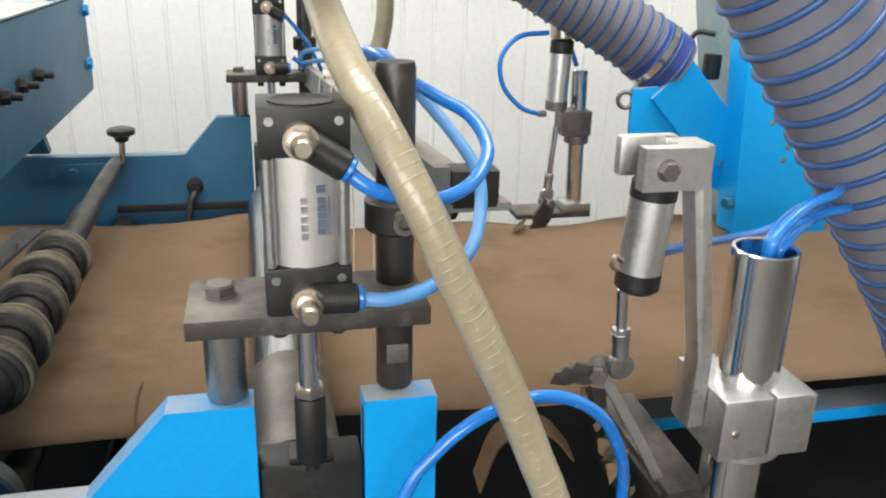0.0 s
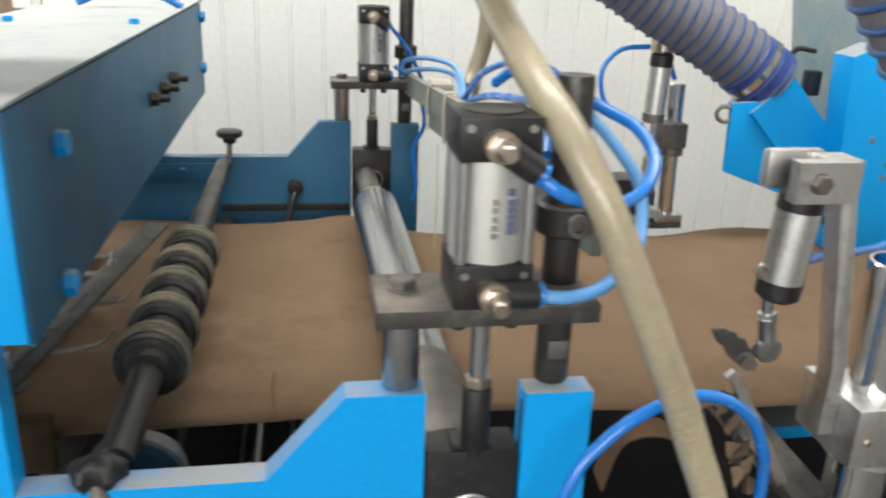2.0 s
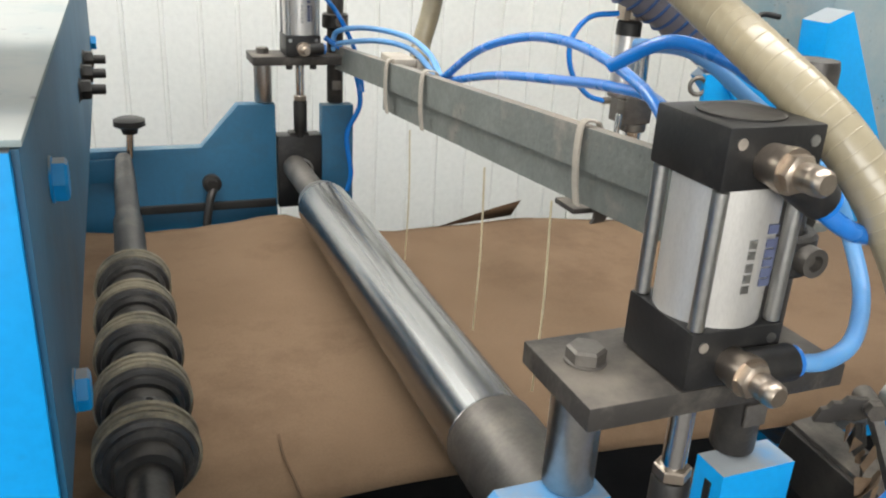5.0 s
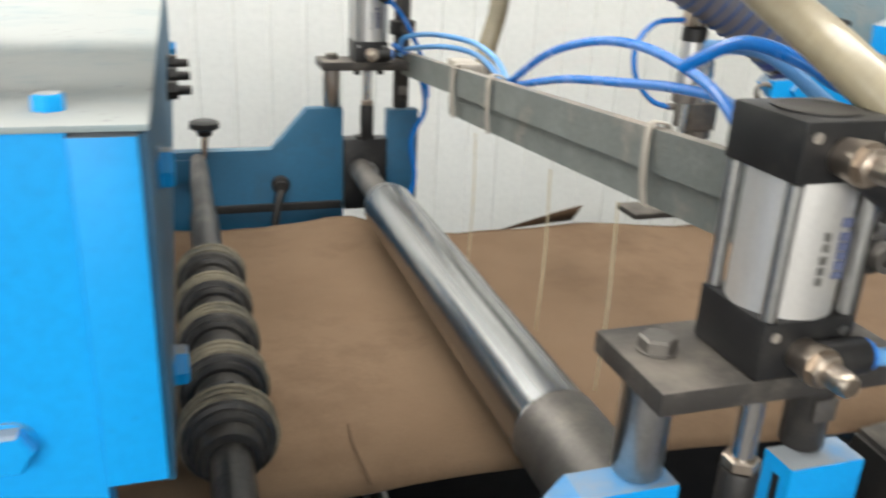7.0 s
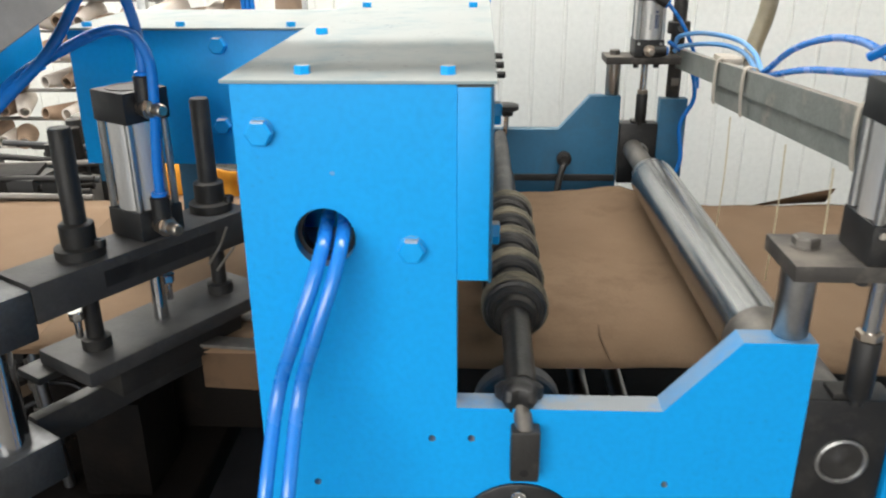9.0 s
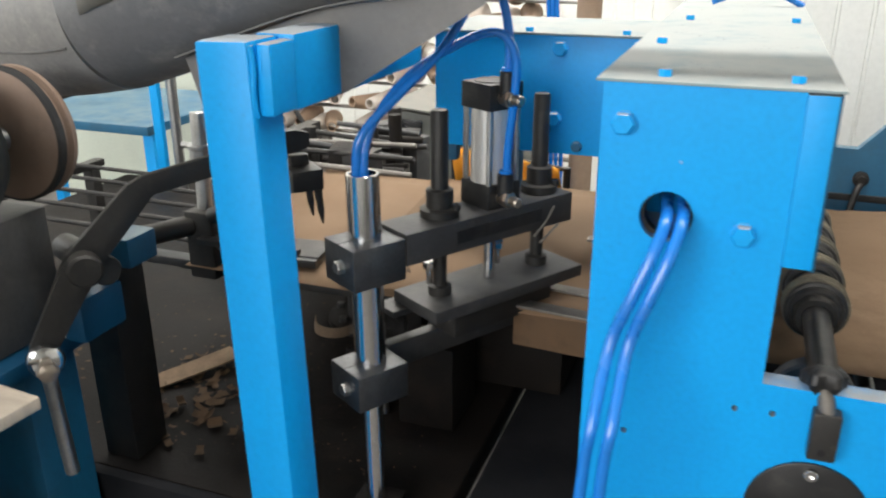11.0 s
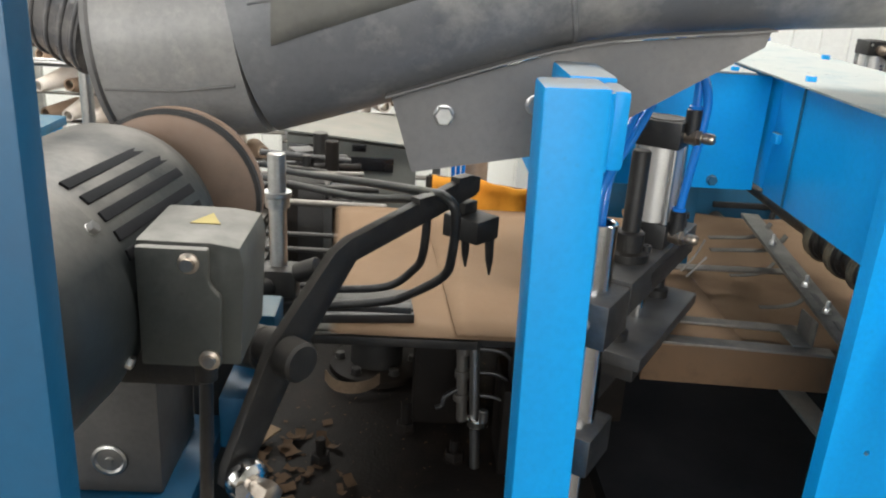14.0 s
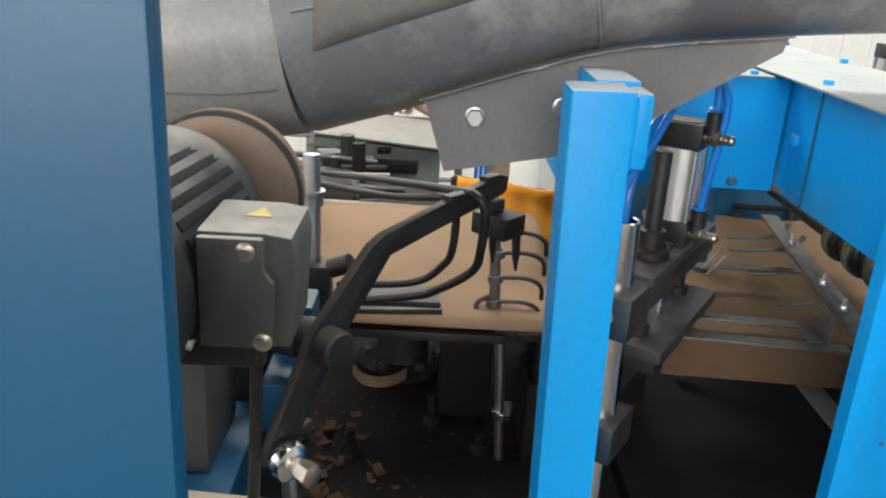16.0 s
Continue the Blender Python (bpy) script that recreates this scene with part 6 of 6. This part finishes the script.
part("hub", lathe(nb(), (0, -0.03, -0.004), (0, 1, 0), [(0, 0.018), (0.003, 0.021), (0.055, 0.021), (0.058, 0.018)], 28), DARKSTEEL, lever)
part("ball_joint", lathe(nb(), (-0.061, -0.030, -0.114), (0, 1, 0), [(0, 0.014), (0.004, 0.0205), (0.012, 0.023), (0.020, 0.0205), (0.0235, 0.014)], 24), CHROME, lever, "bright ball joint")
part("joint_nut", lathe(nb(), (-0.061, -0.058, -0.114), (0, 1, 0), [(0, 0.010), (0.002, 0.013), (0.012, 0.013), (0.0275, 0.009)], 6), BRASS, lever)
part("link_rod", cyl(nb(), (-0.061, -0.020, -0.126), (-0.055, -0.020, -0.28), 0.009), STEEL, lever)
hd = part("gripper_head", box(nb(), (0.266, -0.034, 0.056), (0.310, 0.020, 0.085), 0.003), DARKSTEEL, lever, "black gripper head")
part("post", box(nb(), (0.275, -0.006, 0.0855), (0.300, 0.0075, 0.1), 0.001), DARKSTEEL, hd)
for y in (-0.032, 0.006):
    part("prong", lathe(nb(), (0.303, y + 0.006, 0.0558), (0.1, 0, -1), [(0, 0.0062), (0.030, 0.005), (0.050, 0.0015)], 8), DARKSTEEL, hd)
shaft = thing("rocker_shaft", (-0.95, 0.66, 1.22), "dark rocker shaft with clamp collars", "shaft")
part("shaft", cyl(nb(), (-0.910, 0.660, 1.212), (-1.05, 0.735, 1.200), 0.019), DARKSTEEL, shaft)
part("collar", cyl(nb(), (-0.955, 0.684, 1.208), (-0.985, 0.700, 1.2055), 0.024), DARKSTEEL, shaft)

# ---------------------------------------------------------------- bent wire frame, chrome column and clutter behind
loop = thing("bent_rod_guard", (-0.9, 1.0, 1.15), "black bent round-bar guard loops", "guard")
part("outer_rod", sweep(nb(), [(-1.10, 1.46, 1.205), (-1.025, 1.343, 1.223), (-0.90, 1.08, 1.287), (-0.79, 0.835, 1.345), (-0.768, 0.79, 1.352), (-0.757, 0.785, 1.335), (-0.757, 0.80, 1.285), (-0.765, 0.82, 1.245), (-0.81, 0.87, 1.195), (-0.84, 0.895, 1.175), (-0.95, 0.95, 1.135)], 0.0058, 10, 8), BLACKCAP, loop)
part("inner_rod", sweep(nb(), [(-1.10, 1.42, 1.19), (-1.00, 1.25, 1.225), (-0.88, 1.0, 1.285), (-0.812, 0.88, 1.322), (-0.795, 0.86, 1.325), (-0.788, 0.86, 1.305), (-0.790, 0.87, 1.255), (-0.80, 0.89, 1.225), (-0.84, 0.92, 1.185), (-0.95, 0.97, 1.155)], 0.0055, 10, 8), BLACKCAP, loop)
part("flat_bar", box(nb(), (-0.98, 0.93, 1.142), (-0.80, 0.95, 1.152), 0.002), BLACKCAP, loop)
part("tie_bar", box(nb(), (-0.985, 0.965, 1.085), (-0.972, 0.985, 1.17), 0.002), BLACKCAP, loop)
cc = thing("chrome_column", (-0.99, 0.97, 1.19), "stained chromed column with a knurled collar", "column")
part("column", cyl(nb(), (-0.985, 0.965, 1.075), (-0.992, 0.985, 1.345), 0.0122), STEEL, cc)
part("collar", lathe(nb(), (-0.990, 0.979, 1.272), (0, 0, 1), [(0, 0.0124), (0, 0.0165), (0.014, 0.0165), (0.016, 0.019), (0.022, 0.019), (0.022, 0.0124)], 28, False), STEEL, cc)
part("foot", box(nb(), (-1.01, 0.945, 1.075), (-0.96, 0.99, 1.19), 0.005), DARKSTEEL, cc)
part("side_boss", cyl(nb(), (-0.96, 0.955, 1.185), (-0.93, 0.945, 1.2), 0.014), DARKSTEEL, cc)
part("cross_shaft", cyl(nb(), (-1.06, 0.90, 1.155), (-1.0, 0.955, 1.165), 0.017), DARKSTEEL, cc)
random.seed(21)
for k in range(26):
    x, y, z = random.uniform(-1.30, -0.98), random.uniform(1.55, 1.95), 0.8505
    h = random.uniform(0.12, 0.36)
    w = random.uniform(0.015, 0.05)
    bm = nb()
    if k % 3 == 0:
        cyl(bm, (x, y, z), (x + random.uniform(-0.03, 0.03), y, z + h), w * 0.5, 16)
        cyl(bm, (x - 0.05, y, z + h * 0.8), (x + 0.06, y + 0.02, z + h * 0.8), w * 0.3, 12)
    else:
        box(bm, (x - w, y - w, z), (x + w, y + w, z + h * 0.8), 0.003, rz(random.uniform(-30, 30)))
        cyl(bm, (x - 0.04, y - 0.03, z + h * 0.7), (x + 0.05, y - 0.03, z + h * 0.74), 0.007, 12)
    single("feeder_mechanism", bm, (DARKSTEEL, WORN, GREYBLOCK, DECK, DARKSTEEL)[k % 5], "greasy feeder mechanism part standing on the deck", "machine part", "feeder mechanism")
for k in range(7):
    y = 1.5 + 0.06 * k
    single("link_bar", cyl(nb(), (-1.32 + 0.03 * k, y, 1.12 + 0.012 * (k % 3)), (-0.86 - 0.02 * k, y + 0.05, 1.10 + 0.02 * (k % 2)), 0.007, 12), (WORN, DARKSTEEL, GREYBLOCK)[k % 3], "greasy steel link bar across the feeder", "bar", "feeder link bars")
single("link_stand", box(nb(), (-1.34, 1.48, 0.8505), (-1.30, 1.95, 1.11), 0.003), DARKSTEEL, "dark stand carrying link bars", "stand")

# ---------------------------------------------------------------- large grey duct
duct = thing("suction_duct", (-0.8, 0.83, 1.55), "large dented dark grey sheet-metal suction duct", "duct")
dp = [(-0.985, 0.838, 1.521), (-0.85, 0.834, 1.556), (-0.64, 0.830, 1.618), (-0.44, 0.83, 1.642), (0.30, 0.85, 1.70)]
path = smooth_path(dp, 14)


def duct_r(s):
    return 0.113 - 0.023 * min(1, max(0, s / 0.36))


part("pipe", sweep(nb(), path, 0.11, 56, smooth=False, radius=duct_r), GREYPIPE, duct, sharp=70)
part("pale_section", sweep(nb(), [(-1.128, 0.842, 1.500), (-1.06, 0.840, 1.508), (-0.9855, 0.838, 1.5205)], 0.1128, 56, 8), DUCTPALE, duct, "dusty pale end section with a painted-in highlight", sharp=70)
e0, e1 = Vector((-1.128, 0.842, 1.500)), Vector((-1.06, 0.840, 1.508))
part("seam_ring", lathe(nb(), e0 - (e1 - e0).normalized() * 0.004, e1 - e0, [(0, 0.113), (0.002, 0.117), (0.007, 0.117), (0.009, 0.113)], 56, False), GREYPLATE, duct)
part("lock_seam", sweep(nb(), [(-1.12, 0.7365, 1.463), (-1.05, 0.7345, 1.466), (-0.99, 0.734, 1.474)], 0.0018, 8), GREYPLATE, duct)
seam = []
run = 0.0
for a, b in zip(path, path[1:]):
    run += (b - a).length
    seam.append(b + Vector((0, -math.cos(radians(16)), math.sin(radians(16)))) * (duct_r(run) + 0.0004))
part("lock_seam", sweep(nb(), seam, 0.0017, 8, smooth=False), GREYPIPE, duct, "folded lengthwise seam")
d1 = (Vector(dp[2]) - Vector(dp[1])).normalized()
part("seam_ring", lathe(nb(), Vector(dp[2]) - d1 * 0.03, d1, [(0, 0.0905), (0.0015, 0.0938), (0.005, 0.0938), (0.0065, 0.0905)], 56, False), GREYPIPE, duct)
# patch sheet over the pipe
bm = nb()
a0 = Vector((-0.995, 0.838, 1.522))
dd, uu, ww = frame_of(d1)
rows = []
for i in range(13):
    s = 0.045 + 0.26 * i / 12
    r = 0.1145 - 0.0165 * i / 12
    rows.append([bm.verts.new(a0 + dd * s + Vector((0, -math.cos(t), math.sin(t))) * r) for t in (radians(-9 + 8 * i / 12 + 110 * j / 14) for j in range(15))])
for p, q in zip(rows, rows[1:]):
    for j in range(14):
        bm.faces.new((p[j], p[j + 1], q[j + 1], q[j]))
patch = part("patch_sheet", bm, PATCH, duct, "bent dark brownish-grey patch sheet")
mod = patch.modifiers.new("thickness", 'SOLIDIFY')
mod.thickness = 0.002
br = part("hanger_bracket", plate(nb(), [(-0.834, 1.466), (-0.809, 1.387), (-0.679, 1.412), (-0.615, 1.438), (-0.45, 1.540), (-0.446, 1.556), (-0.64, 1.531)], 0.764, 0.768, bev=0), GREYPLATE, duct, "grey sheet bracket with bolts")
for x, z in ((-0.778, 1.451), (-0.682, 1.467)):
    part("bolt", hexbolt(nb(), (x, 0.764, z), (0, -1, 0), 0.0105, 0.008), STEEL, br)
part("flange_strip", strip(nb(), [(-0.84, 0.765, 1.468), (-0.64, 0.765, 1.532), (-0.445, 0.766, 1.558)], 0.03, 0.002, (0, 1, 0)), GREYPLATE, duct)
ribbed_hose("suction_hose", [(-1.134, 0.842, 1.535), (-1.22, 0.855, 1.575), (-1.36, 0.90, 1.640), (-1.60, 1.05, 1.80), (-2.0, 1.4, 2.15)], 0.082, 0.015, "dirty black corrugated suction hose with painted-in glints", HOSE_BLACK, HOSE_BLACK, "suction hose", "suction hoses", 0.2, 0.0, "black wire spiral")

# ---------------------------------------------------------------- background of the feeder side
con = thing("control_console", (-1.0, 2.3, 0), "dusty grey console with dark instrument panels", "console")
part("cabinet", plate(nb(), [(-1.17, 0.0), (-1.17, 1.10), (-0.80, 1.072), (-0.80, 0.0)], 2.2, 2.55, bev=0.004), CONSOLE, con)
part("screen", box(nb(), (-1.03, 2.193, 1.005), (-0.865, 2.1995, 1.045), 0.002), SCREEN, con)
part("screen", box(nb(), (-1.165, 2.193, 0.96), (-1.09, 2.1995, 1.075), 0.002), SCREEN, con, "dark panel")
part("label_plate", box(nb(), (-0.985, 2.195, 1.06), (-0.945, 2.1995, 1.08), 0.001), SCREEN, con)
part("top_board", box(nb(), (-1.2, 2.17, 1.1), (-0.79, 2.56, 1.106), 0.002, ry(4.3)), CONSOLE, con)
yc = nb()
g = []
for i in range(19):
    row = []
    for j in range(11):
        u, v = i / 18, j / 10
        x = -0.765 + 0.24 * u
        z = 0.96 + (0.212 - 0.025 * u) * v
        y = 1.565 + 0.010 * math.sin(14 * u + 2 * v) + 0.007 * math.sin(27 * u - 3 * v) + 0.02 * (1 - v) - 0.01 * math.sin(9 * v + 5 * u)
        row.append(yc.verts.new((x, y, z)))
    g.append(row)
for i in range(18):
    for j in range(10):
        yc.faces.new((g[i][j], g[i + 1][j], g[i + 1][j + 1], g[i][j + 1]))
cloth = single("yellow_cloth", yc, YELLOW, "creased orange-yellow cloth hung over a rail", "cloth", sharp=70)
mod = cloth.modifiers.new("thickness", 'SOLIDIFY')
mod.thickness = 0.003
rail2 = thing("cloth_rail", (-0.62, 1.58, 0.85), "thin rail carrying a yellow cloth", "rail")
part("rail", cyl(nb(), (-0.775, 1.590, 1.163), (-0.515, 1.590, 1.135), 0.005), DARKSTEEL, rail2)
part("leg", cyl(nb(), (-0.772, 1.592, 0.8505), (-0.772, 1.592, 1.163), 0.008), DARKSTEEL, rail2)
part("leg", cyl(nb(), (-0.518, 1.592, 0.8505), (-0.518, 1.592, 1.14), 0.008), DARKSTEEL, rail2)
col = single("brown_column", cyl(nb(), (-0.62, 2.3, 0), (-0.62, 2.3, 1.45), 0.035), CORE, "tall brown paper core standing on end", "paper core")
for k in range(3):
    hose("air_hose", [(-0.72 + 0.012 * k, 2.2, 1.5), (-0.70 + 0.012 * k, 2.2, 1.2), (-0.69 + 0.014 * k, 2.22, 0.9), (-0.68, 2.24, 0.0)], 0.006, HOSE_BLUE, "dark blue hose hanging behind the feeder", "air hoses", "air hose")


def core_rack(x0, x1, z0, z1, y, label):
    """Racks of paper cores lying on pegs, their ends to the machine."""
    rack = thing("core_rack", ((x0 + x1) / 2, y, 0), label, "rack")
    for x in (x0, x1):
        part("upright", box(nb(), (x - 0.015, y + 0.1, 0), (x + 0.015, y + 0.13, z1 + 0.1), 0.002), STEEL, rack)
    n = int((z1 - z0) / 0.115)
    for r in range(n):
        z = z0 + 0.115 * r
        part("shelf_bar", box(nb(), (x0 - 0.015, y + 0.05, z - 0.006), (x1 + 0.015, y + 0.099, z), 0.001), WORN, rack)
    proto = {}
    k = 0
    for r in range(n):
        z = z0 + 0.115 * r
        x = x0 + 0.06
        while x < x1 - 0.05:
            key = 'white' if (k * 7 + r * 3) % 5 < 3 else 'brown'
            if key not in proto:
                bm = nb()
                lathe(bm, (0, 0, 0), (0, 1, 0), [(0.0, 0.018), (0, 0.024), (0.17, 0.043), (0.17, 0.038), (0.0, 0.018)], 20, False)
                me = mesh_of(bm, "paper_cone", WHITECORE if key == 'white' else CORE)
                proto[key] = me
            ob = new("paper_cone", proto[key])
            ob.location = (x, y - 0.06 + 0.02 * ((k * 3) % 4), z + 0.044)
            ob.rotation_euler = (radians(8 * ((k % 3) - 1)), 0, radians(12 * ((k % 5) - 2)))
            tagged(ob, "white paper cone lying on a rack bar" if key == 'white' else "brown paper cone lying on a rack bar", "paper cone", "racked cones")
            x += 0.095
            k += 1
    return rack


core_rack(-2.35, -1.35, 0.75, 1.75, 3.2, "steel rack filled with paper cones")
core_rack(-1.28, -0.72, 0.80, 1.6, 2.85, "steel rack filled with white paper cones")
cab = thing("blue_work_table", (-2.3, 2.4, 0), "blue steel work table frame", "table")
part("table_top", box(nb(), (-3.0, 2.0, 1.0), (-1.95, 2.6, 1.03), 0.003), BLUE_SHADED, cab)
for x in (-2.95, -2.0):
    for y in (2.03, 2.55):
        part("leg", box(nb(), (x, y, 0), (x + 0.04, y + 0.04, 0.9995), 0.003), BLUE, cab)
cur = single("pale_curtain", box(nb(), (-3.4, 3.0, 0.0), (-2.45, 3.03, 2.2), 0.003), PALEGREEN, "pale green hanging strip curtain", "curtain")
fr = thing("steel_ladder_frame", (-1.75, 1.9, 0), "grey steel ladder frame with a hung blue cloth", "frame")
for x in (-1.80, -1.62):
    part("rail", cyl(nb(), (x, 1.95, 0), (x, 1.95, 1.9), 0.016), STEEL, fr)
for z in (0.4, 0.7, 1.0, 1.3, 1.6):
    part("rung", cyl(nb(), (-1.785, 1.95, z), (-1.635, 1.95, z), 0.01), STEEL, fr)
part("brace", cyl(nb(), (-1.64, 1.94, 1.55), (-1.35, 1.94, 1.1), 0.007), DARKSTEEL, fr)
part("brace", cyl(nb(), (-1.60, 1.94, 1.65), (-1.30, 1.94, 1.2), 0.007), DARKSTEEL, fr)
part("blue_cloth", box(nb(), (-1.86, 1.92, 0.9), (-1.83, 1.94, 1.45), 0.004), BLUE, fr)


# ---------------------------------------------------------------- what moves
def cycle_rows(first, low_for, period, low, high, ease):
    """Rows over the whole clip for a part that is low from first + k * period for low_for seconds."""
    rows = []
    t = first
    while t > 0:
        t -= period
    rows.append((0.0, low if 0.0 < t + low_for else high))
    while t < 16.0:
        for s, m in ((t - ease, high), (t, low), (t + low_for, low), (t + low_for + ease, high)):
            if 0.02 < s < 16.0 and s > rows[-1][0] + 0.02:
                rows.append((s, m))
        t += period
    rows.append((16.05, rows[-1][1]))
    return rows


def motions():
    walk(near_lever, cycle_rows(1.17, 0.66, 1.6, pose(0.492, 0.798, 1.202, 0, -8, -25), pose(0.502, 0.798, 1.222, 0, 52, -10), 0.09))
    walk(near_rod, cycle_rows(1.17, 0.66, 1.6, pose(0.510, 0.793, 1.210, 0, -4, 0), pose(0.520, 0.793, 1.234, 0, -10, 0), 0.09))
    walk(far_lever, cycle_rows(1.17, 0.66, 1.6, pose(0.716, 1.565, 1.125, 0, -58, 20), pose(0.716, 1.565, 1.185, 0, -98, 20), 0.09))
    walk(far_rod, cycle_rows(1.17, 0.66, 1.6, pose(0.716, 1.575, 1.140, 0, 4, 0), pose(0.718, 1.575, 1.195, 0, 4, 0), 0.09))
    walk(lever, cycle_rows(13.47, 0.40, 1.6, pose(-0.941, 0.64, 1.230, 0, 9, 49), pose(-0.941, 0.64, 1.230, 0, 0, 49), 0.10))
    walk(tear_ob, [(0.0, pose(0.5, 0, 0)), (2.02, pose(0.5, 0, 0)), (2.22, pose(0, 0, 0)), (3.62, pose(0, 0, 0)), (3.82, pose(-0.5, 0, 0)), (16.0, pose(-0.5, 0, 0))])
    walk(hk, cycle_rows(13.44, 0.72, 1.6, pose(-0.733, 1.0, 0.938), pose(-0.733, 1.0, 1.09), 0.09))
    wait, there, gone = -0.548, -0.828, -1.60
    y = 1.225
    walk(sheets[0], [(0.0, pose(there, y, 1.097)), (13.37, pose(there, y, 1.097)), (13.50, pose(gone, y, 1.080)), (16.0, pose(gone, y, 1.080))])
    walk(sheets[1], [(0.0, pose(wait, y, 1.103)), (13.78, pose(wait, y, 1.103)), (14.16, pose(there, y, 1.103)), (14.95, pose(there, y, 1.103)), (15.08, pose(gone, y, 1.086)), (16.0, pose(gone, y, 1.086))])
    walk(sheets[2], [(0.0, pose(wait + 0.07, y, 1.109)), (13.3, pose(wait + 0.07, y, 1.109)), (13.9, pose(wait, y, 1.109)), (15.38, pose(wait, y, 1.109)), (15.76, pose(there, y, 1.109)), (16.0, pose(there, y, 1.109))])


motions()
